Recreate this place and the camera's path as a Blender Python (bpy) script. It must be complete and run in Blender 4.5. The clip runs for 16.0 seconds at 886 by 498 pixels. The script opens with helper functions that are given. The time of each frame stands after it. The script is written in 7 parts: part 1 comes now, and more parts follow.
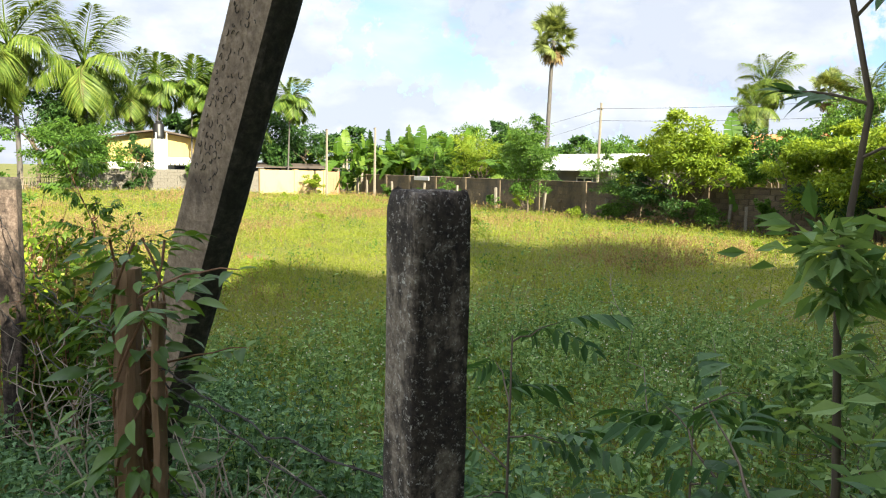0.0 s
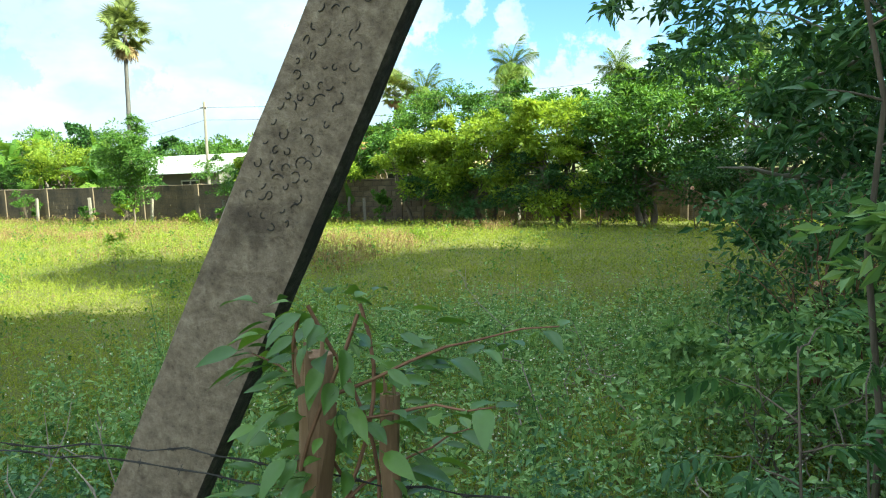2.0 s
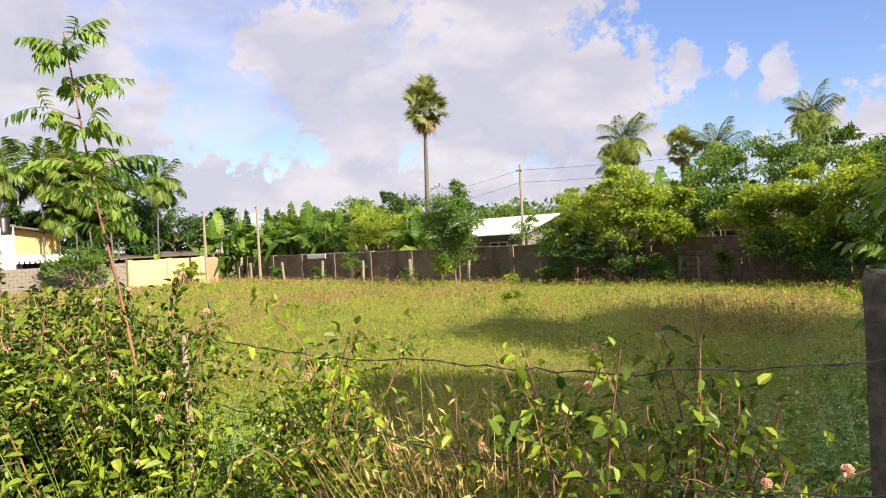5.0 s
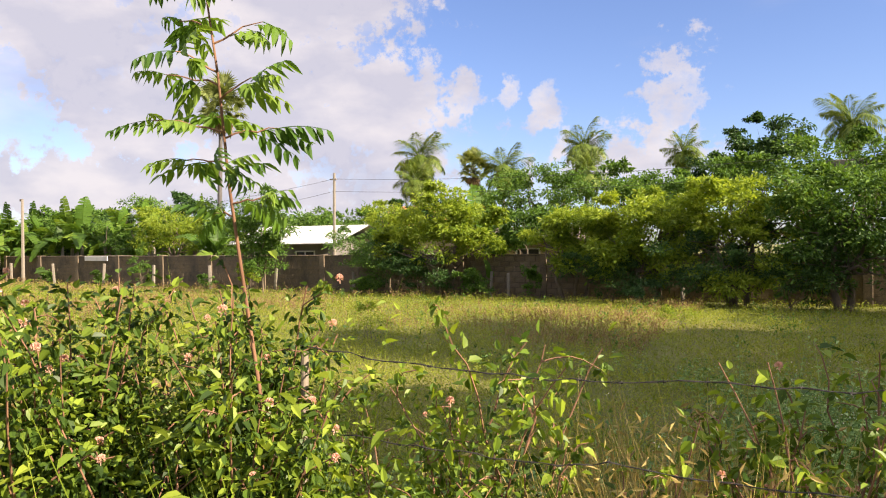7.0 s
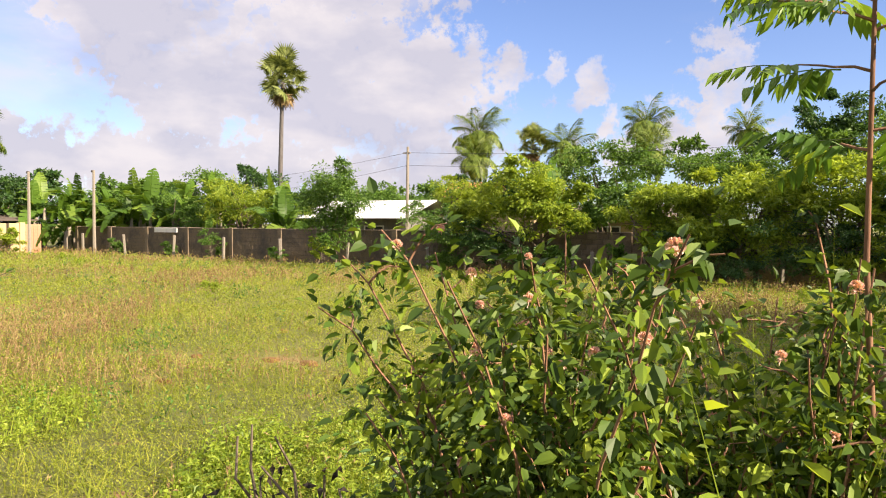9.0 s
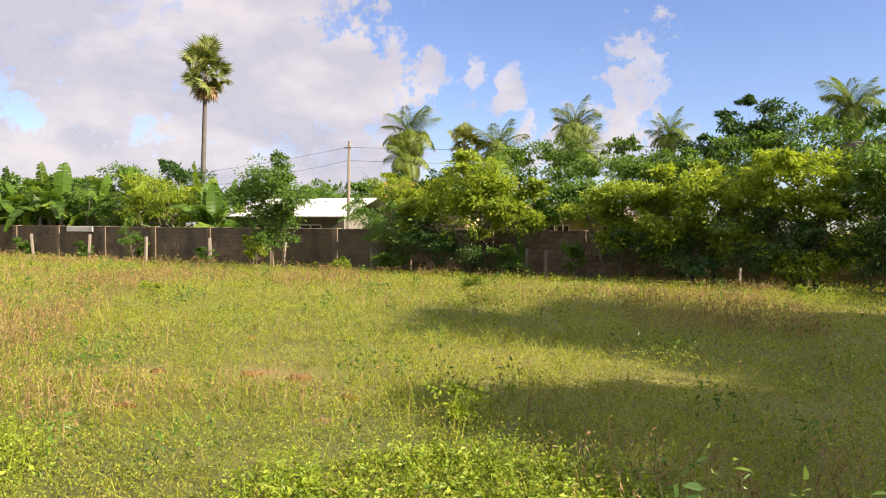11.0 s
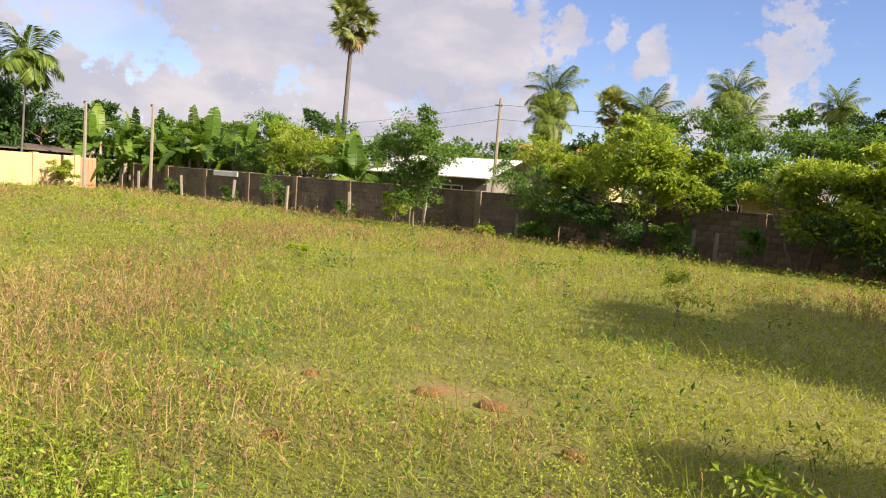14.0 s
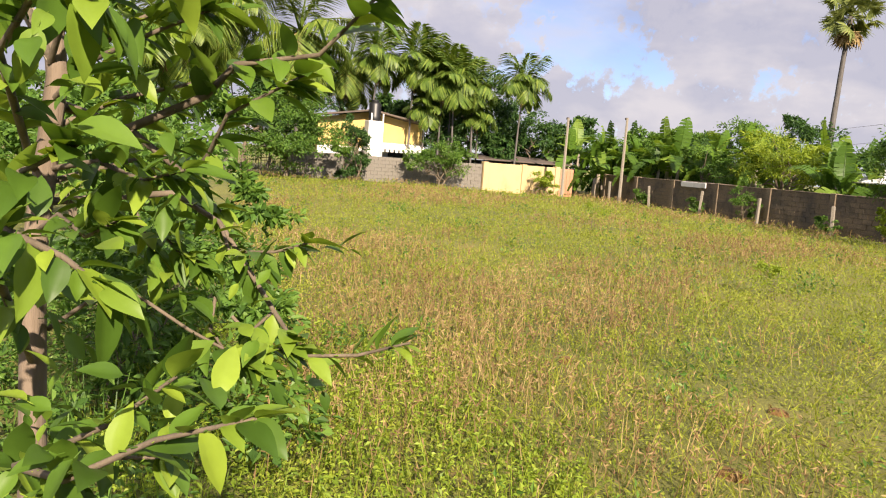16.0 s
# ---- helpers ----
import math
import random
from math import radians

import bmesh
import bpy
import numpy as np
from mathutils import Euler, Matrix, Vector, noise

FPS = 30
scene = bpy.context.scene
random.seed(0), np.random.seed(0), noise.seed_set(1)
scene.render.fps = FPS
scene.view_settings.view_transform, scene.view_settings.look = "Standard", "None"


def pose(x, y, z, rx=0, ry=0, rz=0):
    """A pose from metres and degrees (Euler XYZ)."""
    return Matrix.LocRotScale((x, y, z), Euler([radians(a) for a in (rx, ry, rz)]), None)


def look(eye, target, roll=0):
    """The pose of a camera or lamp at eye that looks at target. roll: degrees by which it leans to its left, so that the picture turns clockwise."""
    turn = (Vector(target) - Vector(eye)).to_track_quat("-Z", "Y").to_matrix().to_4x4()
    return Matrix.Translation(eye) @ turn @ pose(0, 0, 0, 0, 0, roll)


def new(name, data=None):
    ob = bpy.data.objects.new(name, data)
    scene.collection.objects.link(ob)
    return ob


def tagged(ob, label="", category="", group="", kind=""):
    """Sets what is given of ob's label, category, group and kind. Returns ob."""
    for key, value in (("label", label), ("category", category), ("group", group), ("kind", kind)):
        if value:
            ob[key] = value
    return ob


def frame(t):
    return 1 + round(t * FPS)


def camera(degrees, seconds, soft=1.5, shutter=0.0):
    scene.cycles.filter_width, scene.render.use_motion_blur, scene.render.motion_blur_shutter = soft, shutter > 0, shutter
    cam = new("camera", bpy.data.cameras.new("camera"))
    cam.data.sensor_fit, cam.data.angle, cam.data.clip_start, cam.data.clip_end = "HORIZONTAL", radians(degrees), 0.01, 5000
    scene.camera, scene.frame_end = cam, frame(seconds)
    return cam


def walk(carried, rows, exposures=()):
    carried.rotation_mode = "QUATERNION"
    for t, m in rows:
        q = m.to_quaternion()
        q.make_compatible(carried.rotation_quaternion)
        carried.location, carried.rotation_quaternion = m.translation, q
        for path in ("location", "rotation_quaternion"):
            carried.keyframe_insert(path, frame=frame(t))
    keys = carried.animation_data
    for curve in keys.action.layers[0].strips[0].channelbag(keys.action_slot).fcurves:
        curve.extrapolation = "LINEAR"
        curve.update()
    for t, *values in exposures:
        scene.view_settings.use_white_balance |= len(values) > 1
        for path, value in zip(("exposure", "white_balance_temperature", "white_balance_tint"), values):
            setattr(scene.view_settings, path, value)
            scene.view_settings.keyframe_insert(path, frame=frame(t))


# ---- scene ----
cam = camera(62.3, 16.0, soft=1.1)

PATH = [
    (0, (0.154, 0.921, 1.586), (-1.46, 2.082, 1.377), 1.3),
    (0.5, (-0.187, 0.688, 1.64), (-1.639, 2.039, 1.385), -1.3),
    (1, (-0.539, 0.528, 1.644), (-1.805, 2.055, 1.392), -3.0),
    (1.5, (-0.941, 0.368, 1.653), (-1.927, 2.091, 1.41), -2.1),
    (2, (-1.264, 0.258, 1.634), (-2.025, 2.095, 1.413), -2.1),
    (2.5, (-1.714, 0.176, 1.633), (-2.533, 1.991, 1.441), -2.5),
    (3, (-2.19, 0.01, 1.623), (-3.133, 1.768, 1.477), -2.9),
    (3.5, (-2.615, -0.126, 1.607), (-3.688, 1.559, 1.5), -3.6),
    (4, (-3.105, -0.149, 1.611), (-4.244, 1.492, 1.517), -3.6),
    (4.5, (-3.516, -0.231, 1.617), (-4.776, 1.322, 1.563), -3.7),
    (4.7, (-3.69, -0.256, 1.604), (-5.026, 1.231, 1.581), -3.1),
    (6.8, (-5.085, -0.708, 1.628), (-6.009, 1.066, 1.636), -0.9),
    (7, (-5.215, -0.77, 1.627), (-6.052, 1.047, 1.619), -0.6),
    (7.5, (-5.602, -0.854, 1.62), (-6.454, 0.955, 1.604), -0.3),
    (8, (-6.033, -0.891, 1.606), (-6.929, 0.896, 1.561), 0.1),
    (8.5, (-6.341, -0.925, 1.592), (-7.264, 0.849, 1.538), 0.3),
    (9, (-6.678, -0.749, 1.572), (-7.618, 1.015, 1.503), 0.3),
    (9.2, (-6.833, -0.703, 1.573), (-7.765, 1.065, 1.495), 0.3),
    (11.3, (-8.329, 0.182, 1.404), (-9.036, 2.051, 1.341), 0.5),
    (11.5, (-8.497, 0.355, 1.422), (-9.181, 2.233, 1.357), 0.6),
    (12, (-8.843, 0.623, 1.4), (-9.475, 2.52, 1.356), 1.4),
    (12.5, (-9.078, 0.781, 1.529), (-9.701, 2.681, 1.493), 2.2),
    (13, (-9.275, 1.079, 1.505), (-10.005, 2.939, 1.43), 2.6),
    (13.5, (-9.406, 1.166, 1.513), (-10.287, 2.957, 1.382), 3.6),
    (14, (-9.592, 1.248, 1.519), (-10.627, 2.95, 1.339), 4.3),
    (14.5, (-9.665, 1.277, 1.511), (-10.951, 2.799, 1.335), 4.5),
    (15, (-9.708, 1.296, 1.535), (-11.273, 2.532, 1.378), 4.0),
    (15.5, (-9.72, 1.276, 1.567), (-11.465, 2.235, 1.377), 4.1),
    (16, (-9.711, 1.311, 1.562), (-11.531, 2.104, 1.315), 4.3),
]
walk(cam, [(t, look(eye, target, roll)) for t, eye, target, roll in PATH], exposures=[(0.0, 1.95, 6700, 3), (1.0, 2.1, 6250, -7), (2.4, 2.15, 5950, -15), (3.0, 1.85, 6000, -7), (3.9, 1.55, 6600, 9), (4.4, 1.55, 6900, 14), (8.0, 1.6, 7100, 17), (12.5, 1.48, 7200, 17), (16.0, 1.36, 7000, 17)])

# ---------------------------------------------------------------- light
SUN_AZ, SUN_EL = radians(-6), radians(31)      # angle from +x towards +y, height
sun_way = Vector((math.cos(SUN_AZ) * math.cos(SUN_EL), math.sin(SUN_AZ) * math.cos(SUN_EL), math.sin(SUN_EL)))
sun = new("sun", bpy.data.lights.new("sun", "SUN"))
sun.data.energy, sun.data.angle, sun.data.color = 5.0, radians(0.6), (1.0, 0.90, 0.72)
sun.matrix_world = look(sun_way * 60, (0, 0, 0))


def make_world():
    """Blue sky with white and grey cumulus, thicker to the north-west."""
    w = bpy.data.worlds.new("sky")
    scene.world = w
    w.use_nodes = True
    nt = w.node_tree
    n, l = nt.nodes, nt.links
    n.clear()
    out, bg = n.new("ShaderNodeOutputWorld"), n.new("ShaderNodeBackground")
    sky = n.new("ShaderNodeTexSky")
    sky.sky_type, sky.sun_disc = "NISHITA", False
    sky.sun_elevation, sky.sun_rotation = SUN_EL, math.pi / 2 - SUN_AZ
    sky.air_density, sky.dust_density, sky.ozone_density = 1.0, 0.6, 2.0
    tc = n.new("ShaderNodeTexCoord")
    sep = n.new("ShaderNodeSeparateXYZ")
    l.new(tc.outputs["Generated"], sep.inputs[0])

    def math_node(op, a, b=None, c=None):
        m = n.new("ShaderNodeMath")
        m.operation = op
        for i, v in enumerate((a, b, c)):
            if v is None:
                continue
            if isinstance(v, (int, float)):
                m.inputs[i].default_value = v
            else:
                l.new(v, m.inputs[i])
        return m.outputs[0]

    # directions flattened towards the horizon, so that clouds lie in banks
    mp = n.new("ShaderNodeMapping")
    mp.inputs["Scale"].default_value = (1.0, 1.0, 2.3)
    l.new(tc.outputs["Generated"], mp.inputs[0])
    big = n.new("ShaderNodeTexNoise")
    big.inputs["Scale"].default_value, big.inputs["Detail"].default_value, big.inputs["Roughness"].default_value = 2.6, 9, 0.52
    big.inputs["Distortion"].default_value = 0.35
    l.new(mp.outputs[0], big.inputs["Vector"])
    fine = n.new("ShaderNodeTexNoise")
    fine.inputs["Scale"].default_value, fine.inputs["Detail"].default_value = 9.0, 8
    l.new(mp.outputs[0], fine.inputs["Vector"])
    wob = n.new("ShaderNodeTexNoise")
    wob.inputs["Scale"].default_value, wob.inputs["Detail"].default_value, wob.inputs["Roughness"].default_value = 8.0, 9, 0.62
    l.new(tc.outputs["Generated"], wob.inputs["Vector"])

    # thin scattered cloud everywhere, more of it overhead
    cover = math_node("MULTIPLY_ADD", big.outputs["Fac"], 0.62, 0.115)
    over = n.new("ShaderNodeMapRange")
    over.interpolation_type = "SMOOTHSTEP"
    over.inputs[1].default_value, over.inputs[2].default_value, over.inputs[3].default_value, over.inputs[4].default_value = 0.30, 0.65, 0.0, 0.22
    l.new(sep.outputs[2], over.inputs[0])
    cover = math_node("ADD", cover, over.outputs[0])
    # a wide bank to the west, and broken cloud to the south
    for sock, lo, hi, add in ((0, -0.33, -0.52, 0.19), (1, 0.35, -0.1, 0.18)):
        side_bank = n.new("ShaderNodeMapRange")
        side_bank.interpolation_type = "SMOOTHSTEP"
        side_bank.inputs[1].default_value, side_bank.inputs[2].default_value, side_bank.inputs[3].default_value, side_bank.inputs[4].default_value = lo, hi, 0.0, add
        l.new(sep.outputs[sock], side_bank.inputs[0])
        cover = math_node("ADD", cover, side_bank.outputs[0])
    # single cumulus heaps: (azimuth from +y to the left, height, half width, half height)
    curl = n.new("ShaderNodeTexNoise")
    curl.inputs["Scale"].default_value, curl.inputs["Detail"].default_value, curl.inputs["Roughness"].default_value = 34.0, 8, 0.65
    l.new(tc.outputs["Generated"], curl.inputs["Vector"])
    warp = math_node("ADD", math_node("MULTIPLY", math_node("SUBTRACT", wob.outputs["Fac"], 0.5), 2.4), math_node("MULTIPLY", math_node("SUBTRACT", curl.outputs["Fac"], 0.5), 3.4))
    heap = None
    for az, el, ww, hh in CLOUDS:
        cx, cy, cz = -math.sin(radians(az)), math.cos(radians(az)), math.tan(radians(el))
        side = math_node("ADD", math_node("MULTIPLY", sep.outputs[0], cy), math_node("MULTIPLY", sep.outputs[1], -cx))
        front = math_node("ADD", math_node("MULTIPLY", sep.outputs[0], cx), math_node("MULTIPLY", sep.outputs[1], cy))
        front = math_node("MAXIMUM", front, 0.05)
        u = math_node("DIVIDE", math_node("DIVIDE", side, front), math.tan(radians(ww)))
        v = math_node("DIVIDE", math_node("SUBTRACT", math_node("DIVIDE", sep.outputs[2], front), cz), math.tan(radians(hh)))
        d = math_node("SQRT", math_node("ADD", math_node("MULTIPLY", u, u), math_node("MULTIPLY", v, v)))
        val = math_node("SUBTRACT", 1.0, math_node("ADD", d, warp))
        heap = val if heap is None else math_node("MAXIMUM", heap, val)
    hr = n.new("ShaderNodeMapRange")
    hr.interpolation_type = "SMOOTHSTEP"
    hr.inputs[1].default_value, hr.inputs[2].default_value = -0.15, 0.55
    l.new(heap, hr.inputs[0])
    lump = math_node("MULTIPLY", math_node("SUBTRACT", curl.outputs["Fac"], 0.5), 0.35)
    cover = math_node("ADD", cover, math_node("MULTIPLY", hr.outputs[0], math_node("ADD", lump, 0.22)))
    ramp = n.new("ShaderNodeMapRange")
    ramp.interpolation_type = "SMOOTHSTEP"
    ramp.inputs[1].default_value, ramp.inputs[2].default_value = 0.47, 0.70
    l.new(cover, ramp.inputs[0])
    amount = math_node("MULTIPLY", ramp.outputs[0], 0.95)
    # thick parts turn grey, rims stay white
    grey = n.new("ShaderNodeMapRange")
    grey.inputs[1].default_value, grey.inputs[2].default_value = 0.48, 0.68
    l.new(math_node("ADD", math_node("MULTIPLY", fine.outputs["Fac"], 0.8), math_node("MULTIPLY", cover, 0.3)), grey.inputs[0])
    greyness = math_node("MULTIPLY", grey.outputs[0], math_node("SUBTRACT", 1.0, math_node("MULTIPLY", hr.outputs[0], 0.25)))
    tone = n.new("ShaderNodeMix")
    tone.data_type = "RGBA"
    tone.inputs[6].default_value, tone.inputs[7].default_value = (5.7, 5.7, 6.1, 1), (3.8, 4.05, 5.05, 1)
    l.new(greyness, tone.inputs[0])
    # clouds towards the zenith, out of view, are brightened to fill the shade below
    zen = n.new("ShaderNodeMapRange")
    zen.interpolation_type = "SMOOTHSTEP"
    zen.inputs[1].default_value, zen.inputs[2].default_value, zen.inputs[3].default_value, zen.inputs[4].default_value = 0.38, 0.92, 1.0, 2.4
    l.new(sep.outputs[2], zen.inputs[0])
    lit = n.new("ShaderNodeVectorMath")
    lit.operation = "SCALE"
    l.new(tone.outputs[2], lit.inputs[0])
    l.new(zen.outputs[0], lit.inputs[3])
    mix = n.new("ShaderNodeMix")
    mix.data_type = "RGBA"
    l.new(amount, mix.inputs[0])
    tint = n.new("ShaderNodeMix")
    tint.data_type, tint.blend_type = "RGBA", "MULTIPLY"
    tint.inputs[0].default_value, tint.inputs[7].default_value = 1.0, (0.98, 1.10, 1.45, 1)
    l.new(sky.outputs[0], tint.inputs[6])
    l.new(tint.outputs[2], mix.inputs[6])
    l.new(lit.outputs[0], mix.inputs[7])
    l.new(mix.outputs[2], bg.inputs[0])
    bg.inputs[1].default_value = 0.05
    l.new(bg.outputs[0], out.inputs[0])


CLOUDS = [(8.0, 9.8, 3.8, 4.8), (8.5, 6.0, 9.0, 2.6), (16.8, 11.2, 1.4, 2.2), (19.4, 11.8, 1.0, 1.4), (22.9, 12.3, 1.5, 2.4), (36, 11, 14, 7.0), (36, 19, 13, 6.0),
          (52, 4.6, 26, 2.8), (51, 15.0, 5.0, 4.0), (67, 9.2, 7.0, 3.4), (74, 14, 8, 5.0), (47, 9.5, 7, 4.5)]
make_world()

# ---------------------------------------------------------------- materials
MATS = {}


def material(name, build):
    m = bpy.data.materials.new(name)
    m.use_nodes = True
    m.node_tree.nodes.clear()
    build(m.node_tree.nodes, m.node_tree.links)
    MATS[name] = m
    return m


def ramp_node(n, l, fac, stops):
    r = n.new("ShaderNodeValToRGB")
    while len(r.color_ramp.elements) < len(stops):
        r.color_ramp.elements.new(0.5)
    for e, (p, c) in zip(r.color_ramp.elements, stops):
        e.position, e.color = p, (*c, 1)
    l.new(fac, r.inputs[0])
    return r.outputs[0]


def noise_node(n, l, scale, detail=5, rough=0.6, coord="Object", stretch=None):
    tc = n.new("ShaderNodeTexCoord")
    v = tc.outputs[coord]
    if stretch:
        mp = n.new("ShaderNodeMapping")
        mp.inputs["Scale"].default_value = stretch
        l.new(v, mp.inputs[0])
        v = mp.outputs[0]
    t = n.new("ShaderNodeTexNoise")
    t.inputs["Scale"].default_value, t.inputs["Detail"].default_value, t.inputs["Roughness"].default_value = scale, detail, rough
    l.new(v, t.inputs["Vector"])
    return t.outputs["Fac"]


def mixed(n, l, fac, a, b, mode="MIX"):
    m = n.new("ShaderNodeMix")
    m.data_type, m.blend_type = "RGBA", mode
    for sock, v in ((0, fac), (6, a), (7, b)):
        if isinstance(v, (int, float)):
            m.inputs[sock].default_value = v
        elif isinstance(v, tuple):
            m.inputs[sock].default_value = (*v, 1)
        else:
            l.new(v, m.inputs[sock])
    return m.outputs[2]


def surface(n, l, color, rough=0.8, bump=None, strength=0.4, dist=0.02, metal=0.0):
    out, p = n.new("ShaderNodeOutputMaterial"), n.new("ShaderNodeBsdfPrincipled")
    if isinstance(color, tuple):
        p.inputs["Base Color"].default_value = (*color, 1)
    else:
        l.new(color, p.inputs["Base Color"])
    p.inputs["Roughness"].default_value, p.inputs["Metallic"].default_value = rough, metal
    if bump is not None:
        b = n.new("ShaderNodeBump")
        b.inputs["Strength"].default_value, b.inputs["Distance"].default_value = strength, dist
        l.new(bump, b.inputs["Height"])
        l.new(b.outputs[0], p.inputs["Normal"])
    l.new(p.outputs[0], out.inputs[0])
    return p


def leaf_material(name, dark, mid, light, thru=0.35, rough=0.45, per_object=False, patch=0.6):
    """Leaves: colour by island or object and by patch, some light coming through."""
    def build(n, l):
        if per_object:
            r = n.new("ShaderNodeObjectInfo").outputs["Random"]
        else:
            r = n.new("ShaderNodeNewGeometry").outputs["Random Per Island"]
        big = noise_node(n, l, patch, 3)
        f = n.new("ShaderNodeMath")
        f.operation = "MULTIPLY_ADD"
        l.new(big, f.inputs[0])
        f.inputs[1].default_value = 0.9
        g = n.new("ShaderNodeMath")
        g.operation = "MULTIPLY_ADD"
        l.new(r, g.inputs[0])
        g.inputs[1].default_value, g.inputs[2].default_value = 0.6, -0.25
        l.new(g.outputs[0], f.inputs[2])
        col = ramp_node(n, l, f.outputs[0], [(0.15, dark), (0.5, mid), (0.88, light)])
        fine = noise_node(n, l, 60, 3)
        col = mixed(n, l, 0.35, col, mixed(n, l, fine, (0.4, 0.4, 0.4), (1.0, 1.0, 1.0)), "MULTIPLY")
        out, p, t, mx = (n.new(k) for k in ("ShaderNodeOutputMaterial", "ShaderNodeBsdfPrincipled", "ShaderNodeBsdfTranslucent", "ShaderNodeMixShader"))
        l.new(col, p.inputs["Base Color"])
        p.inputs["Roughness"].default_value = rough
        p.inputs["Specular IOR Level"].default_value = 0.25 if rough > 0.4 else 0.55
        warm = mixed(n, l, 1.0, col, (1.25, 1.15, 0.55), "MULTIPLY")
        l.new(warm, t.inputs[0])
        mx.inputs[0].default_value = thru
        l.new(p.outputs[0], mx.inputs[1])
        l.new(t.outputs[0], mx.inputs[2])
        l.new(mx.outputs[0], out.inputs[0])
    return material(name, build)


leaf_material("leaf_bright", (0.12, 0.20, 0.024), (0.25, 0.35, 0.038), (0.41, 0.50, 0.072), 0.5)
leaf_material("leaf_feather", (0.12, 0.20, 0.02), (0.24, 0.33, 0.03), (0.34, 0.42, 0.05), 0.45)
leaf_material("leaf_mid", (0.045, 0.10, 0.018), (0.09, 0.19, 0.03), (0.17, 0.28, 0.05), 0.38)
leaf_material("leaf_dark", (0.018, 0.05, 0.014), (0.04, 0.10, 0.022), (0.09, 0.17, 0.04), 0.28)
# for foliage in tree shade: the shade is put into a darker, bluer green
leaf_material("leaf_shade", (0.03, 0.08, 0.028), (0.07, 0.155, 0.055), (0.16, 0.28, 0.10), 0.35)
leaf_material("leaf_lantana", (0.04, 0.085, 0.012), (0.12, 0.20, 0.02), (0.32, 0.41, 0.035), 0.38, patch=5.0)
leaf_material("leaf_neem", (0.05, 0.12, 0.02), (0.11, 0.22, 0.03), (0.22, 0.33, 0.05), 0.42, per_object=True)
leaf_material("leaf_lime", (0.04, 0.09, 0.013), (0.10, 0.19, 0.023), (0.29, 0.39, 0.045), 0.34, 0.45, per_object=True)
leaf_material("leaf_palm", (0.06, 0.11, 0.018), (0.13, 0.20, 0.03), (0.25, 0.30, 0.06), 0.35)
leaf_material("leaf_areca", (0.045, 0.09, 0.015), (0.10, 0.17, 0.025), (0.22, 0.28, 0.05), 0.35)
leaf_material("leaf_fan_palm", (0.09, 0.12, 0.03), (0.17, 0.21, 0.065), (0.28, 0.32, 0.11), 0.35)
leaf_material("leaf_dead", (0.12, 0.08, 0.035), (0.22, 0.15, 0.07), (0.34, 0.25, 0.12), 0.2, 0.8)
leaf_material("leaf_banana", (0.05, 0.11, 0.015), (0.10, 0.20, 0.025), (0.23, 0.33, 0.05), 0.45, per_object=True)
leaf_material("field_leaf", (0.13, 0.18, 0.023), (0.24, 0.29, 0.038), (0.34, 0.365, 0.058), 0.42, 0.6, patch=0.8)
leaf_material("field_stalk", (0.15, 0.09, 0.045), (0.27, 0.18, 0.085), (0.42, 0.32, 0.15), 0.25, 0.8)
leaf_material("field_blade", (0.12, 0.18, 0.02), (0.235, 0.285, 0.03), (0.38, 0.38, 0.06), 0.42, 0.6)
leaf_material("weed_leaf", (0.06, 0.14, 0.045), (0.19, 0.315, 0.105), (0.40, 0.55, 0.24), 0.42, 0.6, patch=3.0)
# shaded copy of weed_leaf: tree shade put in as darker, bluer green
leaf_material("weed_shaded", (0.032, 0.08, 0.032), (0.10, 0.20, 0.085), (0.25, 0.40, 0.20), 0.35, 0.55, patch=4.0)
# darker copy of leaf_lantana, its green standing in for backlit and inner shade
leaf_material("leaf_lantana_dark", (0.025, 0.055, 0.010), (0.07, 0.13, 0.018), (0.25, 0.34, 0.035), 0.34, patch=5.0)
leaf_material("dry_grass", (0.25, 0.18, 0.06), (0.42, 0.33, 0.12), (0.55, 0.48, 0.20), 0.3, 0.8)
leaf_material("petal_pink", (0.60, 0.32, 0.26), (0.75, 0.44, 0.36), (0.85, 0.62, 0.48), 0.3, 0.7)
leaf_material("petal_pale", (0.55, 0.52, 0.45), (0.70, 0.66, 0.58), (0.8, 0.78, 0.7), 0.3, 0.7)
leaf_material("leaf_black", (0.010, 0.008, 0.006), (0.022, 0.017, 0.013), (0.05, 0.035, 0.022), 0.05, 0.8)


def ground_build(n, l):
    a, b, c = noise_node(n, l, 0.25, 6), noise_node(n, l, 1.6, 8, 0.7), noise_node(n, l, 26, 6, 0.7)
    green = ramp_node(n, l, a, [(0.3, (0.08, 0.095, 0.015)), (0.5, (0.135, 0.14, 0.022)), (0.7, (0.20, 0.18, 0.036))])
    soil = ramp_node(n, l, c, [(0.3, (0.17, 0.085, 0.035)), (0.6, (0.30, 0.16, 0.07)), (0.8, (0.38, 0.24, 0.12))])
    mask = n.new("ShaderNodeMapRange")
    mask.inputs[1].default_value, mask.inputs[2].default_value = 0.60, 0.70
    l.new(b, mask.inputs[0])
    col = mixed(n, l, mask.outputs[0], green, soil)
    col = mixed(n, l, 0.6, col, mixed(n, l, c, (0.35, 0.35, 0.35), (1.2, 1.2, 1.2)), "MULTIPLY")
    surface(n, l, col, 0.95, c, 0.8, 0.05)


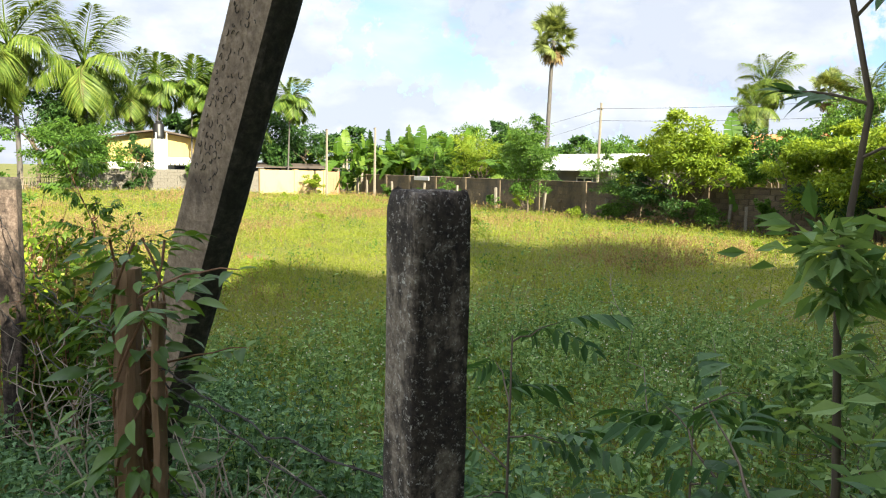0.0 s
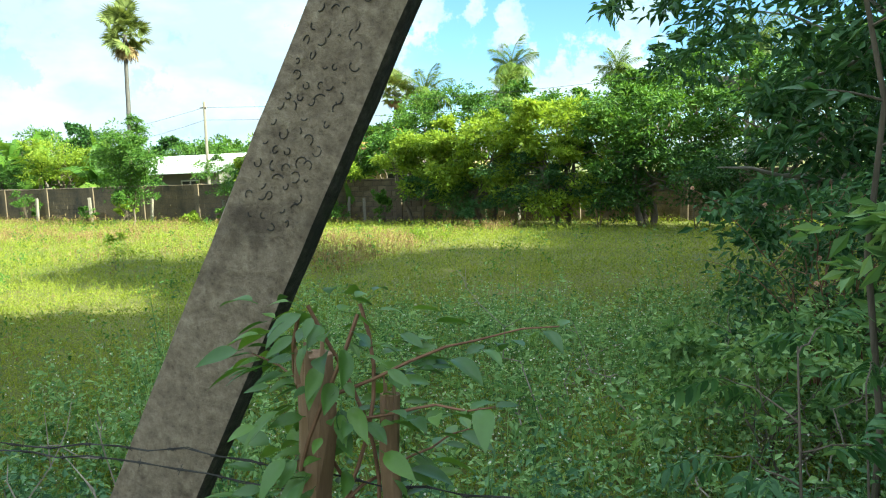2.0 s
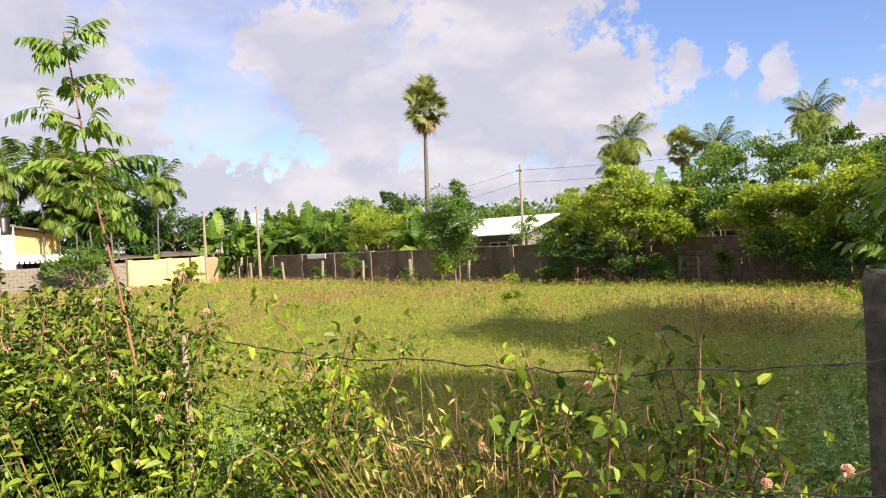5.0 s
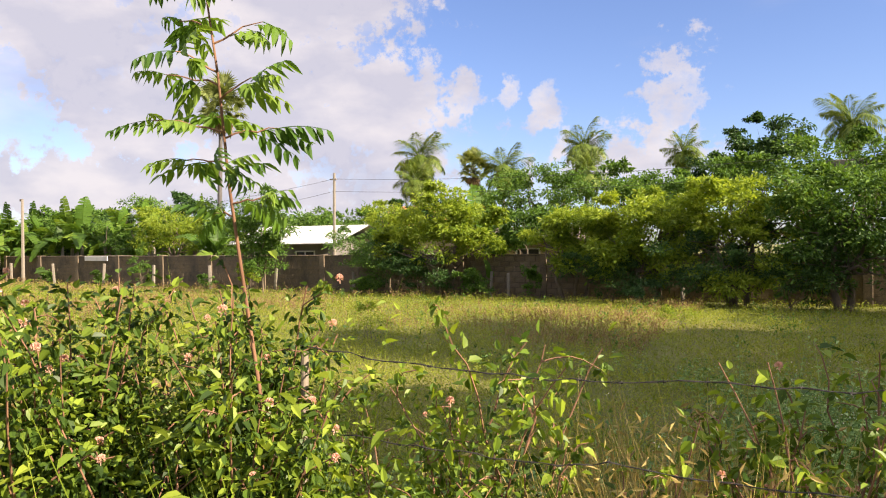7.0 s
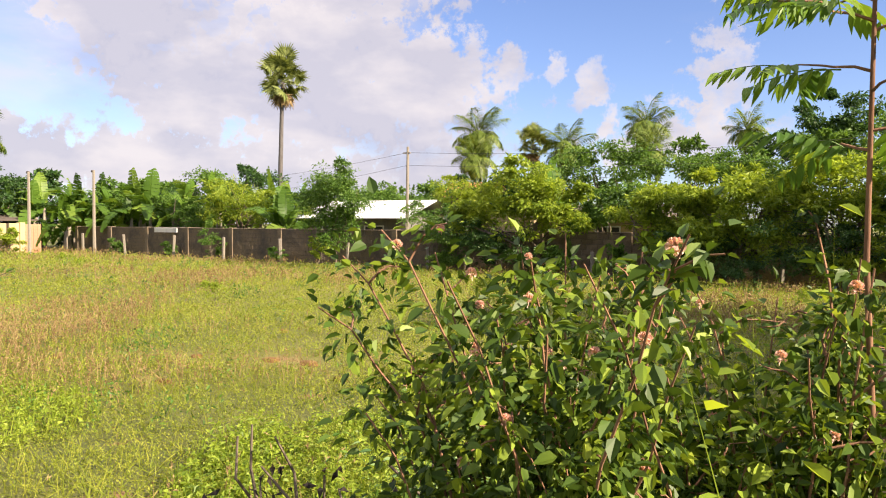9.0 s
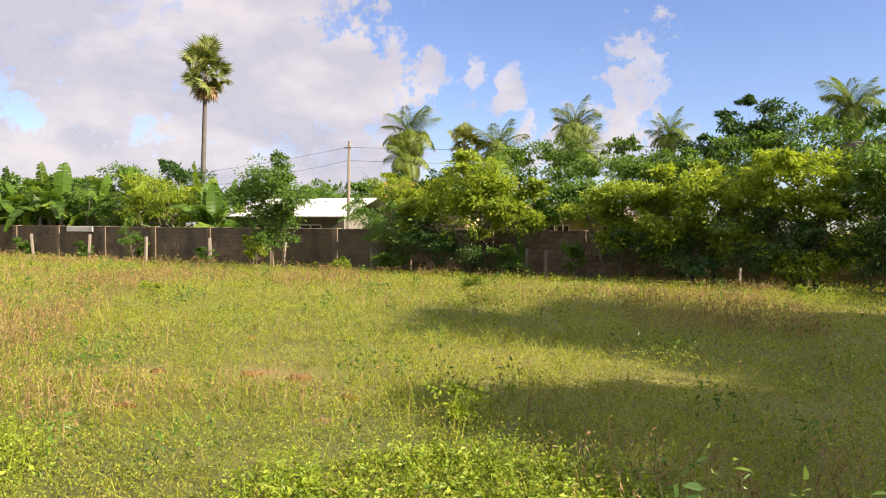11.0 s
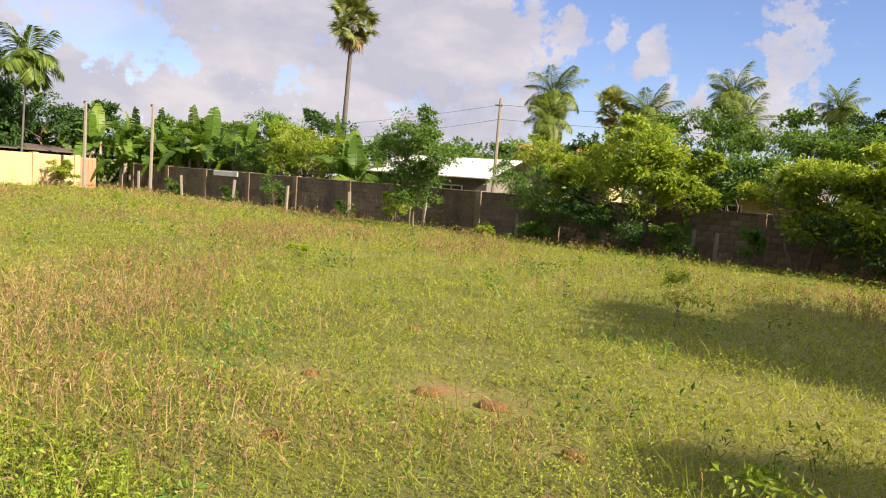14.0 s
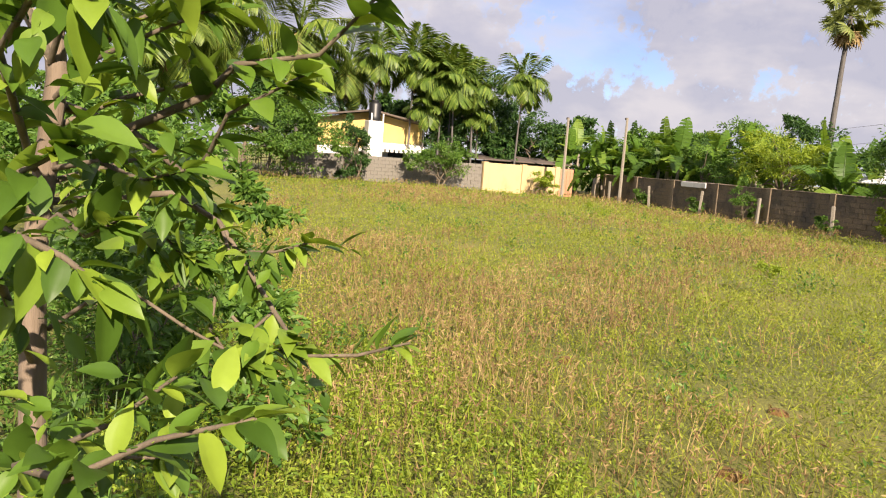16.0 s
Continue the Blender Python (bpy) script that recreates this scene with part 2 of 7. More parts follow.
def concrete_build(dark, mid, light, streak=True, moss=(0.03, 0.03, 0.028), amount=(0.50, 0.62)):
    def build(n, l):
        a, b = noise_node(n, l, 3.5, 8, 0.65), noise_node(n, l, 34, 8, 0.7)
        s = noise_node(n, l, 5, 6, 0.7, stretch=(1.0, 1.0, 0.22))
        col = ramp_node(n, l, b, [(0.28, dark), (0.5, mid), (0.75, light)])
        m = n.new("ShaderNodeMapRange")
        m.inputs[1].default_value, m.inputs[2].default_value = amount
        l.new(s if streak else a, m.inputs[0])
        col = mixed(n, l, m.outputs[0], col, moss)
        pit = n.new("ShaderNodeTexVoronoi")
        pit.inputs["Scale"].default_value = 60
        tc = n.new("ShaderNodeTexCoord")
        l.new(tc.outputs["Object"], pit.inputs["Vector"])
        pm = n.new("ShaderNodeMapRange")
        pm.inputs[1].default_value, pm.inputs[2].default_value = 0.05, 0.25
        l.new(pit.outputs["Distance"], pm.inputs[0])
        col = mixed(n, l, 0.5, col, mixed(n, l, pm.outputs[0], (0.3, 0.3, 0.3), (1.0, 1.0, 1.0)), "MULTIPLY")
        surface(n, l, col, 0.92, b, 0.7, 0.012)
    return build


def wood_build(dark, light):
    def build(n, l):
        g = noise_node(n, l, 14, 8, 0.7, stretch=(1, 1, 0.12))
        f = noise_node(n, l, 50, 4)
        col = ramp_node(n, l, g, [(0.3, dark), (0.7, light)])
        surface(n, l, mixed(n, l, 0.3, col, mixed(n, l, f, (0.4, 0.4, 0.4), (1, 1, 1)), "MULTIPLY"), 0.9, g, 0.8, 0.01)
    return build


def paint_build(base, dirt, rough=0.85, scale=0.9):
    def build(n, l):
        a, b = noise_node(n, l, scale, 8, 0.7, stretch=(1, 1, 0.5)), noise_node(n, l, 30, 5)
        m = n.new("ShaderNodeMapRange")
        m.inputs[1].default_value, m.inputs[2].default_value = 0.45, 0.75
        l.new(a, m.inputs[0])
        surface(n, l, mixed(n, l, m.outputs[0], base, dirt), rough, b, 0.25, 0.01)
    return build


def block_build(n, l):
    r = n.new("ShaderNodeObjectInfo").outputs["Random"]
    a, b = noise_node(n, l, 1.2, 7, 0.7), noise_node(n, l, 25, 6)
    col = ramp_node(n, l, b, [(0.3, (0.12, 0.088, 0.058)), (0.6, (0.22, 0.168, 0.112)), (0.85, (0.33, 0.265, 0.19))])
    col = mixed(n, l, r, col, mixed(n, l, 1.0, col, (0.62, 0.60, 0.58), "MULTIPLY"))
    m = n.new("ShaderNodeMapRange")
    m.inputs[1].default_value, m.inputs[2].default_value = 0.46, 0.66
    l.new(a, m.inputs[0])
    surface(n, l, mixed(n, l, m.outputs[0], col, (0.06, 0.052, 0.044)), 0.95, b, 0.6, 0.01)


def soil_build(n, l):
    a, c = noise_node(n, l, 4, 7, 0.7), noise_node(n, l, 45, 7, 0.75)
    col = ramp_node(n, l, c, [(0.3, (0.11, 0.06, 0.018)), (0.6, (0.25, 0.135, 0.042)), (0.8, (0.38, 0.23, 0.09))])
    surface(n, l, mixed(n, l, 0.5, col, mixed(n, l, a, (0.5, 0.5, 0.4), (1, 1, 1)), "MULTIPLY"), 0.95, c, 1.0, 0.03)


material("soil", soil_build)
material("ground", ground_build)
def post_build(n, l):
    big, streak = noise_node(n, l, 7, 7, 0.7), noise_node(n, l, 9, 7, 0.7, stretch=(1, 1, 0.25))
    speck, fine = noise_node(n, l, 120, 5, 0.85), noise_node(n, l, 45, 7, 0.8)
    dark = ramp_node(n, l, fine, [(0.38, (0.014, 0.011, 0.009)), (0.62, (0.075, 0.058, 0.046))])
    pale = ramp_node(n, l, fine, [(0.36, (0.07, 0.054, 0.04)), (0.52, (0.21, 0.172, 0.133)), (0.68, (0.42, 0.365, 0.30))])
    m = n.new("ShaderNodeMapRange")
    m.inputs[1].default_value, m.inputs[2].default_value = 0.475, 0.53
    l.new(mixed(n, l, 0.5, big, streak), m.inputs[0])
    col = mixed(n, l, m.outputs[0], pale, dark)
    s = n.new("ShaderNodeMapRange")
    s.inputs[1].default_value, s.inputs[2].default_value = 0.575, 0.62
    l.new(speck, s.inputs[0])
    k = n.new("ShaderNodeMath")
    k.operation = "MULTIPLY"
    l.new(s.outputs[0], k.inputs[0])
    k.inputs[1].default_value = 0.85
    col = mixed(n, l, k.outputs[0], col, (0.55, 0.53, 0.48))
    surface(n, l, col, 0.95, mixed(n, l, 0.5, speck, fine), 0.8, 0.006)


material("post_concrete", post_build)
def post_brown_build(n, l):
    big, fine = noise_node(n, l, 9, 7, 0.7, stretch=(1, 1, 0.35)), noise_node(n, l, 55, 7, 0.8)
    dark = ramp_node(n, l, fine, [(0.38, (0.012, 0.009, 0.008)), (0.62, (0.05, 0.036, 0.030))])
    pale = ramp_node(n, l, fine, [(0.34, (0.05, 0.034, 0.028)), (0.52, (0.13, 0.095, 0.078)), (0.70, (0.25, 0.20, 0.17))])
    m = n.new("ShaderNodeMapRange")
    m.inputs[1].default_value, m.inputs[2].default_value = 0.44, 0.54
    l.new(big, m.inputs[0])
    surface(n, l, mixed(n, l, m.outputs[0], pale, dark), 0.95, fine, 0.8, 0.006)


material("post_brown", post_brown_build)
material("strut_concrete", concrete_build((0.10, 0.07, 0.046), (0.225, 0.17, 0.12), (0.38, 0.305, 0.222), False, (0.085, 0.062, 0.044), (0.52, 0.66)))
# darker concrete tone for the pole's side face, a post face and the marks
material("dark_concrete", concrete_build((0.02, 0.017, 0.014), (0.062, 0.052, 0.043), (0.15, 0.13, 0.105), False, (0.03, 0.026, 0.022), (0.48, 0.7)))
material("pole_concrete", concrete_build((0.12, 0.105, 0.085), (0.20, 0.175, 0.14), (0.29, 0.255, 0.21), True, (0.14, 0.12, 0.10), (0.55, 0.8)))
material("block", block_build)
material("mortar", concrete_build((0.05, 0.045, 0.038), (0.08, 0.07, 0.06), (0.13, 0.115, 0.10)))
material("grey_block", concrete_build((0.08, 0.072, 0.06), (0.15, 0.135, 0.115), (0.24, 0.22, 0.19), True, (0.07, 0.065, 0.055), (0.52, 0.8)))
material("yellow_plaster", paint_build((0.42, 0.315, 0.165), (0.26, 0.19, 0.10)))
material("house_yellow", paint_build((0.48, 0.34, 0.12), (0.33, 0.24, 0.10)))
material("white_paint", paint_build((0.60, 0.59, 0.57), (0.36, 0.35, 0.33)))
material("grey_plaster", paint_build((0.17, 0.155, 0.14), (0.09, 0.082, 0.075)))
material("red_brick", paint_build((0.42, 0.20, 0.12), (0.28, 0.14, 0.09)))
material("roof_dark", paint_build((0.10, 0.075, 0.06), (0.05, 0.042, 0.036)))
material("roof_white", paint_build((0.50, 0.50, 0.50), (0.30, 0.29, 0.28), 0.6))
material("roof_tile", paint_build((0.52, 0.20, 0.08), (0.32, 0.13, 0.06)))
material("tank_plastic", lambda n, l: surface(n, l, (0.012, 0.012, 0.014), 0.45))
material("dark_gap", lambda n, l: surface(n, l, (0.02, 0.02, 0.022), 0.6))
material("bark", wood_build((0.06, 0.045, 0.03), (0.20, 0.155, 0.11)))
material("bark_pale", wood_build((0.16, 0.13, 0.10), (0.36, 0.31, 0.25)))
material("bark_palm", wood_build((0.055, 0.05, 0.047), (0.14, 0.128, 0.12)))
material("bark_lime", wood_build((0.10, 0.072, 0.05), (0.25, 0.19, 0.14)))
material("stem_red", wood_build((0.12, 0.055, 0.03), (0.30, 0.16, 0.09)))
material("stump_wood", wood_build((0.14, 0.075, 0.04), (0.40, 0.25, 0.15)))
material("stick_wood", wood_build((0.15, 0.12, 0.09), (0.36, 0.30, 0.23)))
material("wire_steel", lambda n, l: surface(n, l, (0.035, 0.03, 0.027), 0.7, metal=0.3))
material("cable", lambda n, l: surface(n, l, (0.02, 0.02, 0.02), 0.6))

# ---------------------------------------------------------------- mesh tools
RNG = np.random.default_rng(7)


class Mesh:
    """Gathers quads and makes one mesh of them."""

    def __init__(self):
        self.v, self.f, self.n = [], [], 0

    def add(self, v, f):
        v, f = np.asarray(v, float).reshape(-1, 3), np.asarray(f, int).reshape(-1, 4)
        self.v.append(v)
        self.f.append(f + self.n)
        self.n += len(v)
        return self

    def data(self, name, mat, smooth=False):
        v, f = np.concatenate(self.v), np.concatenate(self.f)
        me = bpy.data.meshes.new(name)
        me.vertices.add(len(v))
        me.vertices.foreach_set("co", v.astype(np.float32).ravel())
        me.loops.add(f.size)
        me.loops.foreach_set("vertex_index", f.astype(np.int32).ravel())
        me.polygons.add(len(f))
        me.polygons.foreach_set("loop_start", np.arange(0, f.size, 4, dtype=np.int32))
        me.polygons.foreach_set("use_smooth", np.full(len(f), smooth))
        me.update(calc_edges=True)
        me.validate()
        me.materials.append(MATS[mat])
        return me


def part(name, made, mat, parent, label="", smooth=False, m=None):
    """One mesh object under a thing or a part; made is a Mesh or ready mesh data."""
    data = made if isinstance(made, bpy.types.Mesh) else made.data(name, mat, smooth)
    ob = new(name, data)
    ob.parent = parent
    if m is not None:
        ob.matrix_basis = m
    return tagged(ob, label) if label else ob


def thing(name, at, label, category, group="", kind=""):
    ob = new(name)
    ob.empty_display_size = 0.2
    if at[1] > 8 and -0.01 <= at[2] < 0.3:
        at = (at[0], at[1], float(ground_z(at[0], at[1])))
    ob.location = at
    return tagged(ob, label, category, group, kind)


def unit(a):
    return a / np.maximum(np.linalg.norm(a, axis=-1, keepdims=True), 1e-9)


def box(m, lo, hi, bevel=0.0, turn=None):
    """A box with its upright edges and top cut back by bevel."""
    (x0, y0, z0), (x1, y1, z1) = lo, hi
    b = min(bevel, (x1 - x0) / 3, (y1 - y0) / 3, (z1 - z0) / 3)
    if b <= 0:
        v = np.array([(x, y, z) for z in (z0, z1) for x, y in ((x0, y0), (x1, y0), (x1, y1), (x0, y1))])
        f = [(0, 3, 2, 1), (4, 5, 6, 7)] + [(i, (i + 1) % 4, 4 + (i + 1) % 4, 4 + i) for i in range(4)]
    else:
        ring = [(x0 + b, y0), (x1 - b, y0), (x1, y0 + b), (x1, y1 - b), (x1 - b, y1), (x0 + b, y1), (x0, y1 - b), (x0, y0 + b)]
        cx, cy = (x0 + x1) / 2, (y0 + y1) / 2
        kx, ky = 1 - 2 * b / (x1 - x0), 1 - 2 * b / (y1 - y0)
        inner = [(cx + (x - cx) * kx, cy + (y - cy) * ky) for x, y in ring]
        v = np.array([(x, y, z0) for x, y in ring] + [(x, y, z1 - b) for x, y in ring] + [(x, y, z1) for x, y in inner])
        f = [(i, (i + 1) % 8, 8 + (i + 1) % 8, 8 + i) for i in range(8)] + [(8 + i, 8 + (i + 1) % 8, 16 + (i + 1) % 8, 16 + i) for i in range(8)]
        f += [(16, 17, 18, 19), (16, 19, 20, 23), (20, 21, 22, 23), (7, 6, 5, 4), (7, 4, 3, 0), (3, 2, 1, 0)]
    if turn is not None:
        v = np.array([turn @ Vector(p) for p in v])
    return m.add(v, f)


def tube(m, pts, radii, sides=8, cap=True, rough=0.0):
    """A tapered tube along points."""
    pts = np.asarray(pts, float)
    radii = np.broadcast_to(np.asarray(radii, float), (len(pts),))
    way = unit(np.gradient(pts, axis=0))
    ref = np.array([0, 0, 1.0]) if abs(way[0][2]) < 0.9 else np.array([1.0, 0, 0])
    rings = []
    for p, w, r in zip(pts, way, radii):
        a = np.cross(w, ref)
        a /= max(np.linalg.norm(a), 1e-6)
        b = np.cross(w, a)
        ang = np.arange(sides) * 2 * np.pi / sides
        rr = r * (1 + rough * RNG.uniform(-1, 1, sides))
        rings.append(p + rr[:, None] * (np.cos(ang)[:, None] * a + np.sin(ang)[:, None] * b))
    v = np.concatenate(rings)
    f = [(k * sides + i, k * sides + (i + 1) % sides, (k + 1) * sides + (i + 1) % sides, (k + 1) * sides + i) for k in range(len(pts) - 1) for i in range(sides)]
    if cap:
        n = len(v)
        v = np.concatenate([v, pts[-1:] + way[-1] * radii[-1] * 0.2, pts[:1]])
        e = (len(pts) - 1) * sides
        f += [(e + i, e + i + 1, e + (i + 2) % sides, n) for i in range(0, sides, 2)]
        f += [((i + 2) % sides, i + 1, i, n + 1) for i in range(0, sides, 2)]
    return m.add(v, f)


def leaves(m, p, d, nrm, length, width, fold=0.18, droop=0.12):
    """Folded four-cornered leaves, all at once."""
    p, d = np.asarray(p, float), unit(np.asarray(d, float))
    s = unit(np.cross(d, nrm))
    nn = np.cross(s, d)
    L, W = np.broadcast_to(length, len(p))[:, None], np.broadcast_to(width, len(p))[:, None]
    v = np.stack([p, p + d * L * 0.45 + s * W * 0.5 + nn * W * fold, p + d * L - nn * L * droop, p + d * L * 0.45 - s * W * 0.5 + nn * W * fold], 1)
    i = np.arange(len(p))[:, None] * 4
    return m.add(v.reshape(-1, 3), np.concatenate([i, i + 1, i + 2, i + 3], 1))


def oval_leaves(m, p, d, nrm, length, width, fold=0.25, droop=0.15):
    """Oval leaves of two halves that meet in a folded midrib."""
    p, d = np.asarray(p, float), unit(np.asarray(d, float))
    s = unit(np.cross(d, nrm))
    nn = np.cross(s, d)
    L, W = np.broadcast_to(length, len(p))[:, None], np.broadcast_to(width, len(p))[:, None]
    at = lambda u, w: p + d * L * u + s * W * w + nn * (W * abs(w) * fold * 2 - L * droop * u * u)
    v = np.stack([at(0, 0), at(0.25, 0.42), at(0.62, 0.38), at(1, 0), at(0.62, -0.38), at(0.25, -0.42)], 1)
    i = np.arange(len(p))[:, None] * 6
    f = np.concatenate([np.concatenate([i, i + 1, i + 2, i + 3], 1), np.concatenate([i, i + 3, i + 4, i + 5], 1)])
    return m.add(v.reshape(-1, 3), f)


def rand_dir(n, up=0.0):
    d = RNG.normal(size=(n, 3))
    d = unit(d)
    d[:, 2] += up
    return unit(d)


def crown(m, blobs, n, length, width, clump=40, spread=0.16, up=0.9, droop=0.15):
    """Leaves in layered pads over uneven ellipsoids: blobs are (centre, radii)."""
    vol = np.array([r[0] * r[1] + r[1] * r[2] + r[0] * r[2] for _, r in blobs])
    for (c, r), share in zip(blobs, vol / vol.sum()):
        c, r = np.array(c, float), np.array(r, float)
        pads = RNG.integers(9, 14)
        pu = rand_dir(pads, 0.25)
        pc = c + pu * r * RNG.uniform(0.45, 1.05, pads)[:, None]
        pr = r * RNG.uniform(0.26, 0.50, pads)[:, None] * (1, 1, 0.62)
        k = max(int(n * share / clump), pads)
        which = RNG.integers(0, pads, k)
        u = rand_dir(k, 0.35)
        rad = RNG.uniform(0.55, 1.15, k)
        cc = pc[which] + u * pr[which] * rad[:, None]
        sizes = spread * r.mean() * RNG.uniform(0.4, 1.2, k)
        idx = np.repeat(np.arange(k), clump)
        off = RNG.normal(size=(len(idx), 3)) * sizes[idx][:, None] * (1, 1, 0.5)
        p = cc[idx] + off
        out = unit(off + 0.5 * u[idx] * sizes[idx][:, None])
        d = out + RNG.normal(size=out.shape) * 0.5 + (0, 0, -0.25)
        nrm = rand_dir(len(idx), up)
        s = RNG.uniform(0.6, 1.3, len(idx))
        leaves(m, p, d, nrm, length * s, width * s, 0.15, droop)


def limb_path(a, b, sag=0.0, steps=6, wander=0.06):
    a, b = np.array(a, float), np.array(b, float)
    t = np.linspace(0, 1, steps)[:, None]
    L = np.linalg.norm(b - a)
    p = a + (b - a) * t + np.array([0, 0, 1]) * sag * L * (t * (1 - t)) * 4
    j = RNG.normal(size=p.shape) * wander * L * np.sin(np.pi * t)
    return p + j


def tree(name, at, blobs, n, leaf, mat, label, category="tree", trunk_r=0.1, bark="bark", fork=0.35, group="", up=0.9, clump=40, spread=0.16, stems=1, trunk_label=""):
    """A tree or shrub: tapered trunk, limbs to every blob of its crown, and clumped leaves. blobs are relative to its foot."""
    ob = thing(name, at, label, category, group)
    t = Mesh()
    top = max(c[2] for c, _ in blobs)
    for s in range(stems):
        a = RNG.uniform(0, 6.28)
        o = np.array([math.cos(a), math.sin(a), 0]) * (0 if stems == 1 else trunk_r * RNG.uniform(1, 5))
        f = np.array([0, 0, top * fork]) + o * 2 + RNG.normal(size=3) * (0.06, 0.06, 0)
        tube(t, limb_path(o + (0, 0, -0.15), f, 0, 6, 0.03), np.linspace(trunk_r, trunk_r * 0.7, 6), 8, True, 0.12)
        for c, r in blobs:
            if stems > 1 and RNG.random() < 0.3:
                continue
            e = np.array(c) + RNG.normal(size=3) * np.array(r) * 0.2
            tube(t, limb_path(f - (0, 0, 0.03), e, 0.08), np.linspace(trunk_r * 0.62, trunk_r * 0.12, 6), 6, True, 0.1)
            for _ in range(4):
                q = np.array(c) + rand_dir(1)[0] * np.array(r) * 0.85
                tube(t, limb_path(f + (e - f) * RNG.uniform(0.3, 0.8), q, 0.05, 5), np.linspace(trunk_r * 0.28, trunk_r * 0.05, 5), 5, False)
    part("trunk", t, bark, ob, trunk_label, True)
    k = Mesh()
    extra = []
    for c, r in blobs:
        for _ in range(2):
            u = rand_dir(1, 0.7)[0]
            extra.append((np.array(c) + u * np.array(r) * RNG.uniform(0.95, 1.25), np.array(r) * RNG.uniform(0.22, 0.4)))
    blobs = list(blobs) + extra
    crown(k, blobs, int(n * 0.76), leaf[0] * 1.05, leaf[1] * 1.05, clump, spread, up)
    part("crown", k, mat, ob)
    return ob


def ground_z(x, y):
    """The field lies level, rises a little to the west and falls a little to the north wall."""
    t, u = np.clip((-24 - np.asarray(x, float)) / 22, 0, 1), np.clip((np.asarray(y, float) - 12) / 12, 0, 1)
    return 0.06 * t * t * (3 - 2 * t) - 0.24 * u * u * (3 - 2 * u) + 0.02 * np.sin(np.asarray(x) * 0.7 + 1) * np.sin(np.asarray(y, float) * 0.55)


def waves(x, y, s=1.0, k=0):
    """Smooth unevenness between about -1 and 1."""
    x, y = x * s, y * s
    return (np.sin(x * 0.83 + 1.3 * np.sin(y * 0.47 + k) + k) + np.sin(y * 1.07 + 1.1 * np.sin(x * 0.39 - k)) + 0.7 * np.sin(1.9 * x + 1.3 * y + 2 * k) + 0.5 * np.sin(3.1 * y - 2.3 * x + k)) / 2.6


# ---------------------------------------------------------------- ground
def make_ground():
    xs = np.unique(np.concatenate([[-900, -400, -200, -120, -80], np.arange(-62, 20, 0.7), [30, 60, 120, 400, 900]]))
    ys = np.unique(np.concatenate([[-900, -300, -100, -40, -20], np.arange(-8, 36, 0.7), [45, 70, 120, 300, 900]]))
    gx, gy = np.meshgrid(xs, ys)
    z = ground_z(gx, gy) + 0.025 * waves(gx, gy, 2.0) * (np.abs(gx + 20) < 45) * (np.abs(gy - 12) < 22)
    v = np.stack([gx, gy, z], -1).reshape(-1, 3)
    w = len(xs)
    i = (np.arange(len(ys) - 1)[:, None] * w + np.arange(w - 1)).ravel()
    ob = new("ground", Mesh().add(v, np.stack([i, i + 1, i + w + 1, i + w], 1)).data("ground", "ground", True))
    tagged(ob, "weedy field of yellowish green with patches of reddish bare soil", "ground", kind="structure")


make_ground()

BARE = [(-12.3, 5.65, 0.5), (-11.8, 5.7, 0.5), (-13.2, 5.4, 0.35), (-12.5, 4.3, 0.4), (-11.0, 5.2, 0.35), (-14.6, 4.6, 0.35), (-13.6, 7.4, 0.35)]


def in_field(x, y):
    """Inside the fences: east of the west wall, south of the north wall, beyond the fence line."""
    north = 26.6 - (x + 45.8) * 0.085
    south = np.where(x > -8.2, 1.55, np.where(x > -10.6, 0.75 + 0.85 * np.clip((-8.2 - x) / 1.2, 0, 1), 1.5 + 0.12 * np.abs(x + 10)))
    return (x > -45.9) & (y < north) & (y > south)


def scatter(n, scale=6.0, lo=(-46, 0.7), hi=(6, 27), bare=True):
    """Places in the field, thick near the walked line and thinner far off; with the distance from that line."""
    got = []
    while sum(len(g) for g in got) < n:
        x, y = RNG.uniform(lo[0], hi[0], 400000), RNG.uniform(lo[1], hi[1], 400000)
        d = np.hypot(np.maximum(np.abs(x + 5) - 5, 0), y)
        keep = RNG.random(len(x)) < 1 / (1 + (d / scale) ** 2)
        keep &= in_field(x, y)
        if bare:
            for bx, by, br in BARE:
                rr = np.hypot(x - bx, (y - by) * 1.4) / (br * (1 + 0.35 * waves(x, y, 5)))
                keep &= RNG.random(len(x)) < np.clip((rr - 0.3) * 1.3, 0.10, 1)
        got.append(np.stack([x, y, d], 1)[keep])
    g = np.concatenate(got)[:n]
    return g[:, 0], g[:, 1], g[:, 2]


